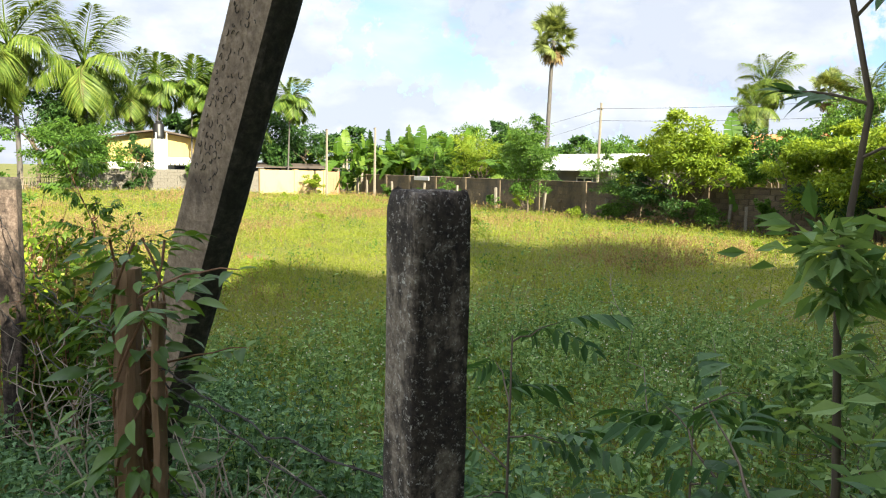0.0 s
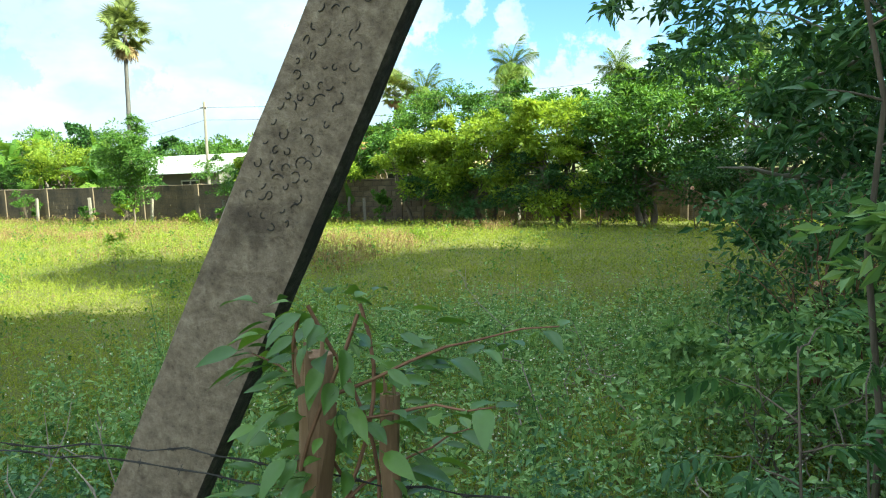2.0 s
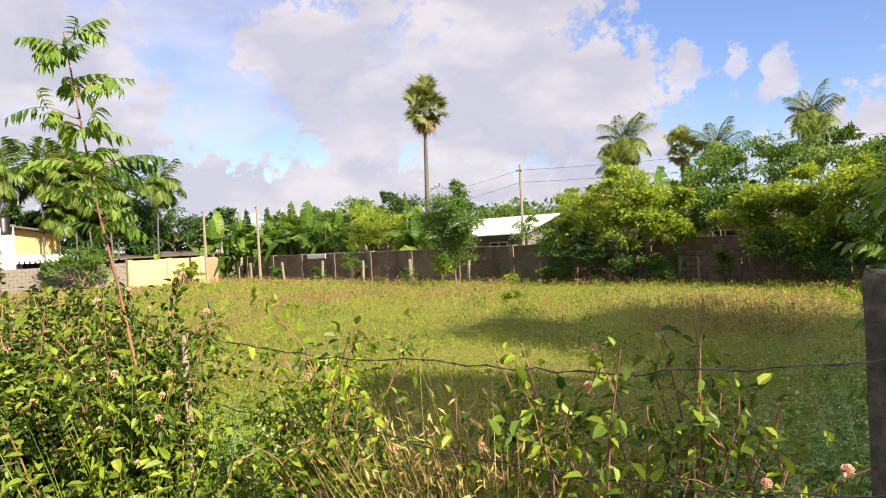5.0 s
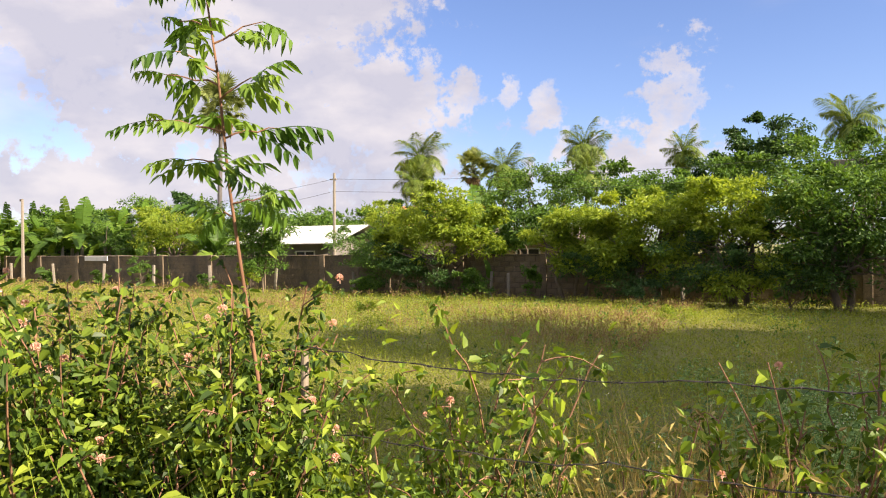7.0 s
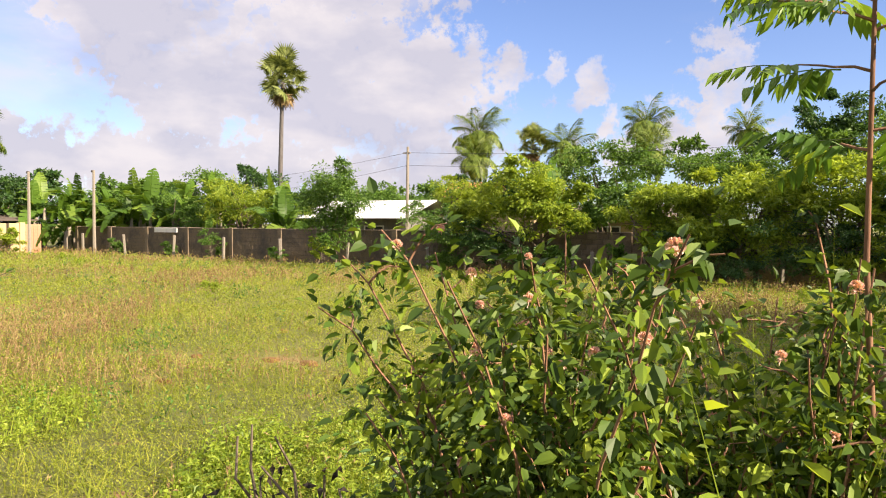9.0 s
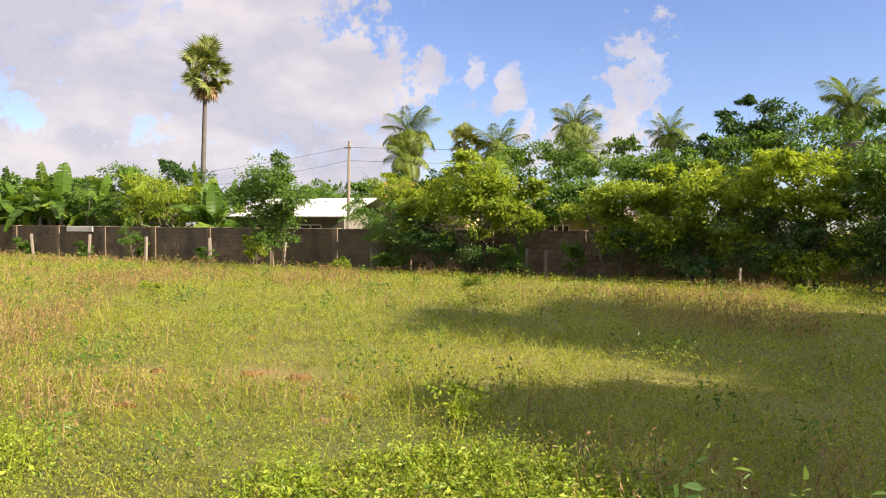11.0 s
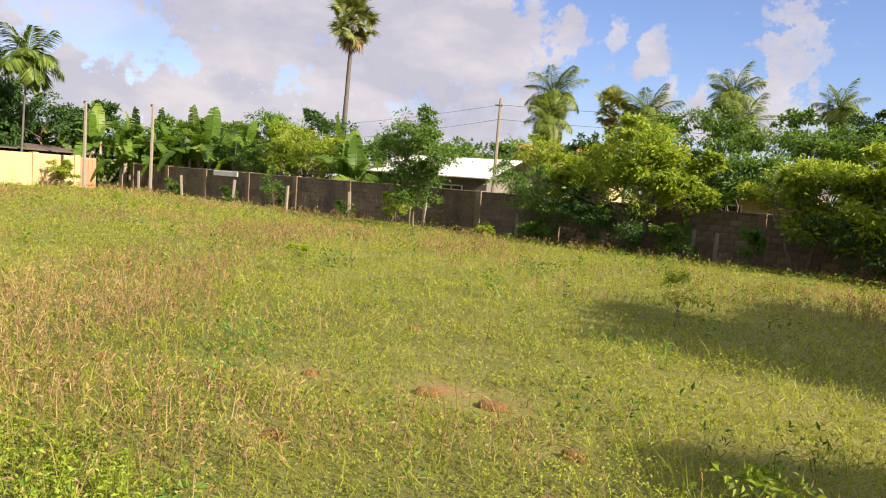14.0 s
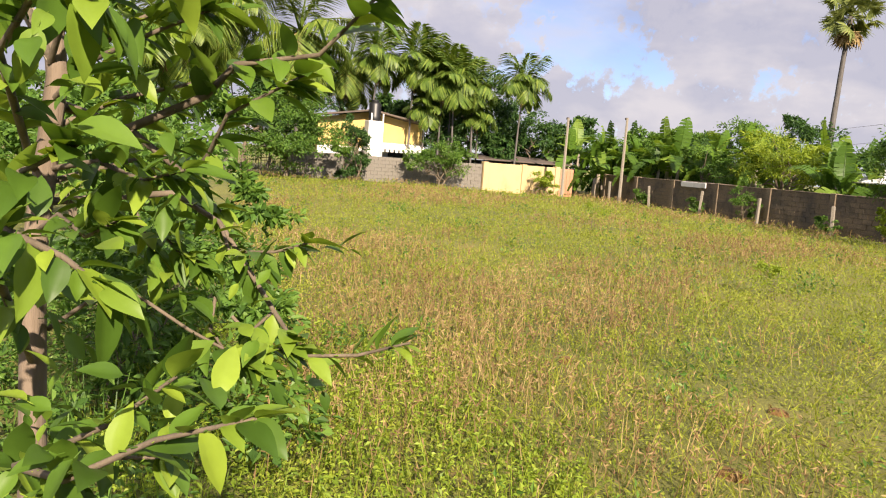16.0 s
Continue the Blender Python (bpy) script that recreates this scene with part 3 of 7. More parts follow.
def make_field():
    # low leafy cover
    x, y, d = scatter(60000, 6.0)
    k = 6
    h = (0.12 + 0.07 * waves(x, y, 0.9) + 0.12 * waves(x, y, 4.2, 2) + 0.07 * waves(x, y, 9.1, 5) + 0.05 * RNG.random(len(x))).clip(0.03) * RNG.uniform(0.6, 1.2, len(x))
    X, Y, D, H = (np.repeat(a, k) for a in (x, y, d, h))
    s = 1 + D / 17
    p = np.stack([X + RNG.normal(size=len(X)) * 0.045 * s, Y + RNG.normal(size=len(X)) * 0.045 * s, ground_z(X, Y) + H * RNG.uniform(0.2, 1.1, len(X))], 1)
    size = RNG.uniform(0.008, 0.019, len(X)) * (1 + D / 8.5)
    m = Mesh()
    leaves(m, p, rand_dir(len(X), 0.15), rand_dir(len(X), 1.9), size, size * 0.62)
    tagged(new("field_weeds", m.data("field_weeds", "field_leaf")), "low yellowish green weeds covering the field", "weeds", kind="stuff")
    # grass blades
    x, y, d = scatter(110000, 6.0)
    s = 1 + d / 13
    h = RNG.uniform(0.07, 0.20, len(x)) * (1 + 0.5 * waves(x, y, 1.6, 2))
    m = Mesh()
    leaves(m, np.stack([x, y, ground_z(x, y) - 0.01], 1), rand_dir(len(x), 0.9), rand_dir(len(x)), h * 1.15, 0.0048 * s, 0.1, 0.3)
    tagged(new("field_grass", m.data("field_grass", "field_blade")), "thin yellow-green grass blades among the weeds", "grass", kind="stuff")
    # taller dark green tufts here and there
    x, y, d = scatter(9000, 8)
    keep = waves(x, y, 2.4, 5) + RNG.normal(size=len(x)) * 0.25 > 0.75
    x, y, d = (np.repeat(a[keep], 16) for a in (x, y, d))
    s = 1 + d / 17
    p = np.stack([x + RNG.normal(size=len(x)) * 0.05, y + RNG.normal(size=len(x)) * 0.05, ground_z(x, y) + RNG.uniform(0.03, 0.30, len(x))], 1)
    m = Mesh()
    size = RNG.uniform(0.02, 0.05, len(x)) * s
    leaves(m, p, rand_dir(len(x), 0.3), rand_dir(len(x), 0.8), size, size * 0.4)
    tagged(new("field_tufts", m.data("field_tufts", "leaf_mid")), "darker green weed tufts standing in the field", "weeds", kind="stuff")
    # brown seed stalks in drifts
    x, y, d = scatter(70000, 9)
    keep = (waves(x, y, 0.55, 4) + 0.5 * waves(x, y, 1.7, 1) + RNG.normal(size=len(x)) * 0.35 > 0.42) & (x < -7) & (RNG.random(len(x)) < np.clip((d - 1.5) / 4, 0.1, 1))
    x, y, d = x[keep], y[keep], d[keep]
    s = 1 + d / 14
    h = RNG.uniform(0.15, 0.36, len(x))
    base = np.stack([x, y, ground_z(x, y)], 1)
    way = rand_dir(len(x), 2.6)
    m = Mesh()
    leaves(m, base, way, rand_dir(len(x)), h, 0.004 * s, 0.1, 0.05)
    for _ in range(3):
        q = base + way * (h * RNG.uniform(0.55, 1.0, len(x)))[:, None]
        leaves(m, q, rand_dir(len(x), 0.8), rand_dir(len(x)), RNG.uniform(0.02, 0.045, len(x)) * s, 0.008 * s)
    tagged(new("seed_stalks", m.data("seed_stalks", "field_stalk")), "brownish dry seed stalks standing in drifts over the field", "weeds", kind="stuff")


make_field()


def soil_patch(x, y, r):
    """A bare reddish patch with a ragged outline, slightly domed over the ground."""
    a = np.arange(28) * 2 * np.pi / 28
    rr = r * (1 + 0.22 * np.sin(2 * a + x) + 0.10 * np.sin(5 * a + y) + RNG.uniform(-0.1, 0.1, 28))
    rings = [np.stack([rr * k * np.cos(a), 0.7 * rr * k * np.sin(a), np.full(28, h)], 1) for k, h in ((1.0, -0.02), (0.85, 0.018), (0.55, 0.03), (0.2, 0.034))]
    v = np.concatenate(rings)
    f = [(j * 28 + i, j * 28 + (i + 1) % 28, (j + 1) * 28 + (i + 1) % 28, (j + 1) * 28 + i) for j in range(3) for i in range(28)]
    f += [(84 + i, 84 + i + 1, 84 + 26 - i, 84 + 27 - i) for i in range(13)]
    ob = new("soil_patch", Mesh().add(v, f).data("soil_patch", "soil", True))
    ob.location = (x, y, float(ground_z(x, y)) + 0.012)
    tagged(ob, "bare patch of reddish crumbly soil in the field", "soil", "bare soil patches", "structure")


for bx, by, br in BARE:
    soil_patch(bx, by, br * 0.2)


def weed_patch(name, n, lo, hi, height, leaf, mat, label, dots=0, per=12, cond=None):
    """Leafy weeds with thin stems between lo and hi, and pale flower dots on some."""
    x, y = RNG.uniform(lo[0], hi[0], n), RNG.uniform(lo[1], hi[1], n)
    if cond is not None:
        keep = cond(x, y)
        x, y = x[keep], y[keep]
    n = len(x)
    h = height * RNG.uniform(0.3, 1.2, n) * (1 + 0.3 * waves(x, y, 1.3, 3) + 0.25 * waves(x, y, 4.5, 1))
    base = np.stack([x, y, ground_z(x, y) - 0.01], 1)
    way = rand_dir(n, 3.0)
    m = Mesh()
    leaves(m, base, way, rand_dir(n), h, 0.006, 0.1, 0.03)
    i = np.repeat(np.arange(n), per)
    t = RNG.uniform(0.15, 1.0, len(i))
    p = base[i] + way[i] * (h[i] * t)[:, None] + RNG.normal(size=(len(i), 3)) * 0.025
    size = leaf * RNG.uniform(0.5, 1.3, len(i)) * (1.15 - 0.4 * t)
    (oval_leaves if leaf > 0.058 else leaves)(m, p, rand_dir(len(i), 0.1) * (1, 1, 0.5), rand_dir(len(i), 1.6), size, size * 0.5)
    tagged(new(name, m.data(name, mat)), label, "weeds", kind="stuff")
    if dots:
        j = RNG.integers(0, n, dots)
        q = base[j] + way[j] * h[j][:, None] + RNG.normal(size=(dots, 3)) * (0.05, 0.05, 0.03)
        f = Mesh()
        leaves(f, q, rand_dir(dots), rand_dir(dots, 1), 0.013, 0.012)
        tagged(new("tiny_flowers", f.data("tiny_flowers", "petal_pale")), "tiny white flower heads on the shaded weeds", "flowers", kind="stuff")


weed_patch("shade_weeds", 8000, (-7.2, 2.0), (1.5, 9.5), 0.44, 0.056, "weed_leaf", "green leafy weeds with thin stems in the tree shade", 5000, 12, lambda x, y: (x > -5.7 + 1.1 * waves(x, y, 1.1) + RNG.normal(size=len(x)) * 0.35) & (y < 7.9 + 0.9 * waves(x, y, 1.3, 2) + RNG.normal(size=len(x)) * 0.4))
weed_patch("fence_weeds", 1300, (-8.2, 1.65), (-4.5, 2.5), 0.55, 0.06, "weed_leaf", "lush green weeds along the wire fence", 0, 12)
# from here east the fence weeds take the shaded colour copy
weed_patch("shaded_fence_weeds", 1500, (-4.5, 1.65), (0.9, 2.6), 0.60, 0.055, "weed_shaded", "weeds along the wire fence, tree shade put into their green", 0, 13)
weed_patch("undergrowth", 1800, (-3.4, 2.2), (1.2, 5.2), 0.62, 0.05, "weed_shaded", "tangled undergrowth, tree shade put into its green", 0, 13, lambda x, y: y < 3.6 + 1.3 * waves(x, y, 1.2, 1) + 0.5 * (x + 1.5))
weed_patch("fence_foot_weeds", 1700, (-4.4, 1.0), (0.9, 1.75), 0.48, 0.055, "weed_shaded", "green undergrowth at the foot of the fence", 0, 12, lambda x, y: y > 1.15 + 0.0 * x)
weed_patch("creeper_patch", 1600, (-10.4, 1.9), (-8.0, 4.2), 0.20, 0.05, "leaf_bright", "bright green low creeper beside the bushes", 0, 10, lambda x, y: np.hypot(x + 9.2, y - 3.0) < 1.2 + 0.2 * waves(x, y, 4))
weed_patch("creeper_patch", 2300, (-16.5, 1.2), (-11.4, 4.0), 0.26, 0.042, "leaf_bright", "bright green leafy weeds beside the lime tree", 0, 10, lambda x, y: np.hypot((x + 13.6) / 2, y - 2.2) < 1.2 + 0.2 * waves(x, y, 4))

weed_patch("edge_weeds", 1200, (-17.5, -0.8), (-11.3, 1.5), 0.5, 0.06, "leaf_mid", "green weeds on the field edge behind the lime tree", 0, 11)

# ---------------------------------------------------------------- walls
WA, WB = np.array([-45.8, 27.0]), np.array([7.0, 22.5])
WD = (WB - WA) / np.linalg.norm(WB - WA)
WLEN = float(np.linalg.norm(WB - WA))
WTURN = math.degrees(math.atan2(WD[1], WD[0]))
WTOP = 1.30


def make_north_wall():
    ob = new("wall_north", box(Mesh(), (0, 0.05, -0.4), (WLEN, 0.17, WTOP - 0.04)).data("wall_north", "mortar"))
    ob.matrix_world = pose(WA[0], WA[1], 0, 0, 0, WTURN)
    tagged(ob, "long weathered concrete block wall with dark stains", "wall", kind="structure")
    cap = Mesh()
    for i in range(int(WLEN / 1.6)):
        dz = RNG.uniform(-0.012, 0.012)
        box(cap, (i * 1.6 + 0.01, -0.015, WTOP - 0.045 + dz), (i * 1.6 + 1.59, 0.235, WTOP + dz), 0.012)
    part("coping", cap, "block", ob)
    piers = box(Mesh(), (-0.13, -0.05, -0.4), (0.13, 0.27, WTOP + 0.02), 0.015).data("pier", "block")
    for i in range(int(WLEN / 3.3) + 1):
        part("pier", piers, "block", ob, m=pose(i * 3.3 + 0.1, 0, 0))
    one = box(Mesh(), (0.006, 0, 0.006), (0.394, 0.22, 0.184), 0.008).data("concrete_block", "block")
    rest = Mesh()
    rows = int((WTOP + 0.35) / 0.19)
    for r in range(rows):
        for c in range(int(WLEN / 0.4)):
            x = c * 0.4 + (0.2 if r % 2 else 0)
            z = WTOP - 0.05 - (r + 1) * 0.19
            jut = RNG.uniform(-0.008, 0.008)
            if 25.5 < x < 40 and r < 7:
                part("concrete_block", one, "block", ob, m=pose(x, jut, z))
            else:
                box(rest, (x + 0.006, jut, z + 0.006), (x + 0.394, 0.22 + jut, z + 0.184))
    tagged(part("block_courses", rest, "block", ob), kind="stuff")


def wall_point(x):
    """A place on the front line of the north wall."""
    k = (x - WA[0]) / WD[0]
    return WA + WD * k


def make_west_walls():
    ob = new("wall_west", box(Mesh(), (-46.66, 8.4, -0.3), (-46.54, 19.35, 1.34)).data("wall_west", "grey_block"))
    tagged(ob, "grey concrete block boundary wall in front of a house", "wall", kind="structure")
    one = box(Mesh(), (0, 0.006, 0.006), (0.2, 0.394, 0.184), 0.008).data("concrete_block", "grey_block")
    for r in range(7):
        for c in range(27):
            part("concrete_block", one, "grey_block", ob, m=pose(-46.70 + RNG.uniform(-0.006, 0.006), 8.4 + c * 0.4 + (0.0 if r % 2 else 0.2) - 0.1, 0.04 + r * 0.19))
    yl = Mesh()
    box(yl, (-46.75, 19.4, -0.3), (-46.5, 24.3, 1.47), 0.015)
    y = new("wall_plastered", yl.data("wall_plastered", "yellow_plaster"))
    tagged(y, "sunlit cream-yellow plastered boundary wall with stains", "wall", kind="structure")
    for yy in (19.56, 22.0, 24.2):
        part("pier", box(Mesh(), (-46.8, yy - 0.15, -0.3), (-46.42, yy + 0.15, 1.52), 0.015), "yellow_plaster", y)
    b = new("wall_brick", box(Mesh(), (-46.78, 24.36, -0.3), (-46.48, 25.3, 1.42), 0.01).data("wall_brick", "red_brick"))
    tagged(b, "short end of bare reddish brick wall", "wall", kind="structure")
    for r in range(18):
        for c in range(4):
            part("brick", box(Mesh(), (-46.47, 24.37 + c * 0.23 + 0.004, -0.12 + r * 0.083), (-46.455, 24.37 + c * 0.23 + 0.218, -0.12 + r * 0.083 + 0.073)), "red_brick", b) if c or r % 2 else None


make_north_wall()
make_west_walls()


# ---------------------------------------------------------------- houses behind the walls
def corrugated(m, x0, x1, y0, z0, y1, z1, thick=0.04, ribs=40, wave=0.025):
    """A ribbed roof sheet that slopes from (y0, z0) to (y1, z1), ribs running down the slope."""
    xs = np.linspace(x0, x1, ribs * 2 + 1)
    dz = np.where(np.arange(len(xs)) % 2, wave, 0)
    top = [np.stack([xs, np.full_like(xs, y), z + dz], 1) for y, z in ((y0, z0), (y1, z1))]
    v = np.concatenate([top[0], top[1], top[0] - (0, 0, thick), top[1] - (0, 0, thick)])
    n = len(xs)
    f = [(i, i + 1, n + i + 1, n + i) for i in range(n - 1)] + [(2 * n + i + 1, 2 * n + i, 3 * n + i, 3 * n + i + 1) for i in range(n - 1)]
    f += [(2 * n + i, 2 * n + i + 1, i + 1, i) for i in range(n - 1)] + [(n + i, n + i + 1, 3 * n + i + 1, 3 * n + i) for i in range(n - 1)]
    m.add(v, f)


def window(parent, x, y, z, w, h):
    """A dark barred window in a south-facing wall."""
    win = part("window", box(Mesh(), (x, y - 0.03, z), (x + w, y, z + h)), "dark_gap", parent)
    fr = Mesh()
    for a, b in (((x - 0.06, z - 0.06), (x + w + 0.06, z)), ((x - 0.06, z + h), (x + w + 0.06, z + h + 0.06)), ((x - 0.06, z), (x, z + h)), ((x + w, z), (x + w + 0.06, z + h)), ((x + w / 2 - 0.03, z), (x + w / 2 + 0.03, z + h))):
        box(fr, (a[0], y - 0.06, a[1]), (b[0], y - 0.032, b[1]))
    part("frame", fr, "white_paint", win)


def white_roof_house():
    ob = thing("house", (-27.0, 28.4, 0), "low grey house with a white sheet roof behind the block wall", "house")
    w = Mesh()
    box(w, (-2.6, 0, -0.2), (2.8, 4.5, 2.15))
    part("wall", w, "grey_plaster", ob)
    r = Mesh()
    corrugated(r, -3.2, 3.3, -0.8, 2.05, 2.2, 2.95)
    part("roof", r, "roof_white", ob, "white corrugated sheet roof")
    r2 = Mesh()
    corrugated(r2, -3.2, 3.3, 5.2, 2.05, 2.2, 2.95)
    part("roof", r2, "roof_white", ob)
    window(ob, 0.6, 0, 0.9, 1.0, 0.75)
    window(ob, -1.9, 0, 0.9, 0.9, 0.75)
    o2 = thing("house", (-31.5, 51.5, 0), "distant house with an orange tiled roof among palms", "house")
    part("wall", box(Mesh(), (-3, 0, -0.2), (4, 5, 3.6)), "yellow_plaster", o2)
    for s in (0, 1):
        t = Mesh()
        corrugated(t, -3.6, 4.6, 6 * s - 0.6 if not s else 5.6, 3.5, 2.5, 5.2, 0.06, 60, 0.04)
        part("roof", t, "roof_tile", o2)
    o3 = thing("house", (-15.2, 27.5, 0), "cream house wall seen through the trees behind the wall", "house")
    part("wall", box(Mesh(), (-2.2, 0, -0.2), (3.4, 4, 2.2)), "yellow_plaster", o3)
    r = Mesh()
    corrugated(r, -2.6, 3.8, -0.5, 2.1, 4.4, 2.7)
    part("roof", r, "roof_dark", o3)
    window(o3, 0.3, 0, 0.9, 0.9, 0.8)
    b = thing("water_tower", (-2.0, 45.0, 0), "grey concrete tank block standing among the trees", "water tower")
    part("tank", box(Mesh(), (-1.0, -1, 5.0), (1.0, 1, 6.3), 0.04), "grey_plaster", b)
    for sx in (-0.8, 0.8):
        for sy in (-0.8, 0.8):
            part("leg", box(Mesh(), (sx - 0.12, sy - 0.12, -0.2), (sx + 0.12, sy + 0.12, 5.0)), "grey_plaster", b)


def yellow_house():
    """House behind the west wall, its gable turned to the field."""
    ob = thing("house", (-50.2, 14.0, 0.2), "yellow house with a dark overhanging roof behind the grey wall", "house")
    part("wall", box(Mesh(), (-5, -3.4, -0.4), (1.2, 2.6, 3.2)), "house_yellow", ob)
    part("plinth", box(Mesh(), (1.2, -3.4, -0.4), (1.26, 2.6, 1.75)), "white_paint", ob, "white lower wall")
    # two slopes, ridge running west-east
    for sgn in (-1, 1):
        v = [(-5.6, -0.6, 3.75), (1.9, -0.6, 3.75), (1.9, -0.6 + sgn * 3.9, 3.12), (-5.6, -0.6 + sgn * 3.9, 3.12)]
        v += [(x, y, z + 0.09) for x, y, z in v]
        f = [(0, 1, 2, 3), (7, 6, 5, 4), (0, 4, 5, 1), (1, 5, 6, 2), (2, 6, 7, 3), (3, 7, 4, 0)]
        part("roof", Mesh().add(v, f), "roof_dark", ob, "dark weathered roof")
    v = [(1.2, -3.4, 3.2), (1.2, 2.6, 3.2), (1.2, -0.5, 3.7), (1.2, -0.6, 3.7), (1.1, -3.4, 3.2), (1.1, 2.6, 3.2), (1.1, -0.5, 3.7), (1.1, -0.6, 3.7)]
    part("gable", Mesh().add(v, [(0, 1, 2, 3), (7, 6, 5, 4), (1, 5, 6, 2), (0, 3, 7, 4)]), "house_yellow", ob)
    aw = Mesh()
    v = [(1.26, -0.4, 2.05), (1.26, 2.6, 2.05), (2.2, 2.6, 1.75), (2.2, -0.4, 1.75)]
    v += [(x, y, z + 0.06) for x, y, z in v]
    aw.add(v, [(0, 1, 2, 3), (7, 6, 5, 4), (0, 4, 5, 1), (1, 5, 6, 2), (2, 6, 7, 3), (3, 7, 4, 0)])
    part("awning", aw, "white_paint", ob, "white fringed awning")
    for i in range(11):
        part("fringe", box(Mesh(), (2.17, -0.38 + i * 0.27, 1.60), (2.21, -0.2 + i * 0.27, 1.75)), "white_paint", ob)
    part("door", box(Mesh(), (1.262, 0.6, -0.3), (1.30, 1.5, 1.7)), "dark_gap", ob)
    sh = thing("tank_stand", (-48.1, 13.45, 0.2), "white painted stand carrying a water tank", "tank stand")
    part("tower", box(Mesh(), (-0.4, -0.42, -0.3), (0.4, 0.42, 3.2), 0.02), "white_paint", sh)
    for yy in (-0.3, 0.35):
        pp = Mesh()
        tube(pp, [(0.45, yy, 0), (0.45, yy, 3.6)], 0.04)
        part("pipe", pp, "white_paint", sh, "", True)
    tk = thing("water_tank", (-48.1, 13.45, 3.2), "black plastic water tank on a white stand", "water tank")
    t = Mesh()
    tube(t, [(0, 0, 0), (0, 0, 0.05), (0, 0, 0.3), (0, 0, 0.33), (0, 0, 0.6), (0, 0, 0.63), (0, 0, 0.92), (0, 0, 1.02), (0, 0, 1.08)], [0.30, 0.33, 0.33, 0.315, 0.33, 0.315, 0.33, 0.26, 0.14], 24)
    part("body", t, "tank_plastic", tk, "", True)
    lid = Mesh()
    tube(lid, [(0, 0, 1.07), (0, 0, 1.15)], 0.2, 20)
    part("lid", lid, "tank_plastic", tk)
    # shed behind the cream wall
    s = thing("shed", (-49.3, 22.6, 0.2), "low dark sheet-roofed shed behind the cream wall", "shed")
    part("wall", box(Mesh(), (-2, -2.6, -0.3), (0.8, 3.2, 1.75)), "dark_gap", s)
    rf = Mesh()
    v = [(-2.3, -3.0, 2.1), (1.4, -3.0, 1.78), (1.4, 3.6, 1.78), (-2.3, 3.6, 2.1)]
    v += [(x, y, z + 0.05) for x, y, z in v]
    rf.add(v, [(0, 3, 2, 1), (4, 5, 6, 7), (0, 1, 5, 4), (1, 2, 6, 5), (2, 3, 7, 6), (3, 0, 4, 7)])
    part("roof", rf, "roof_dark", s)


def lean_to():
    """Small roof with a white edge that looks over the north wall."""
    p = wall_point(-37.65)
    ob = thing("lean_to", (p[0], p[1] + 0.3, 0), "small lean-to with a white roof edge over the block wall", "lean-to")
    ob.rotation_euler = (0, 0, radians(WTURN))
    part("post", box(Mesh(), (-1.7, 0.2, 0), (-1.6, 0.3, 1.5)), "stick_wood", ob)
    part("post", box(Mesh(), (0.55, 0.2, 0), (0.65, 0.3, 1.5)), "stick_wood", ob)
    part("roof", box(Mesh(), (-2.2, -0.3, 1.46), (1.3, 1.8, 1.51)), "roof_dark", ob)
    part("roof_edge", box(Mesh(), (-0.75, -0.36, 1.25), (1.1, -0.302, 1.49), 0.01), "white_paint", ob, "white board edge")


white_roof_house()
yellow_house()
lean_to()


# ---------------------------------------------------------------- poles and far fence posts
def pole(at, h, r, label, lean=(0, 0)):
    ob = thing("concrete_pole", at, label, "pole")
    m = Mesh()
    tube(m, [(0, 0, -0.3), (lean[0] * 0.5, lean[1] * 0.5, h / 2), (lean[0], lean[1], h)], [r, r * 0.85, r * 0.68], 6)
    part("shaft", m, "pole_concrete", ob)
    return ob


pa = pole((-44.2, 23.16, 0.24), 4.35, 0.10, "slim pale concrete pole beside the cream wall")
part("insulator", box(Mesh(), (-0.16, -0.05, 4.28), (0.05, 0.05, 4.40), 0.02), "roof_dark", pa)
pb = pole((-43.1, 26.2, 0.22), 4.6, 0.10, "slim pale concrete pole in the field corner")
part("insulator", box(Mesh(), (-0.17, -0.05, 4.5), (0.05, 0.05, 4.62), 0.02), "roof_dark", pb)
pc = pole((-22.33, 25.4, 0), 5.0, 0.075, "weathered power pole behind the block wall", (0.05, 0))
for z in (4.72,):
    part("crossarm", box(Mesh(), (-0.16, -0.04, z), (0.16, 0.04, z + 0.05)), "stick_wood", pc)


def cable(a, b, sag):
    ob = thing("power_line", a, "thin black overhead power line", "cable", "overhead lines")
    m = Mesh()
    d = np.array(b) - np.array(a)
    t = np.linspace(0, 1, 24)[:, None]
    tube(m, d * t - np.array([0, 0, 1]) * sag * 4 * t * (1 - t), 0.0065, 5)
    part("wire", m, "cable", ob)


cable((-22.3, 25.4, 4.5), (-64, 47, 5.6), 0.7)
cable((-22.3, 25.4, 3.98), (-64, 48, 4.6), 0.8)
cable((-22.26, 25.4, 4.5), (-1, 31, 5.2), 0.4)
cable((-22.26, 25.4, 3.98), (-1, 31, 4.6), 0.4)

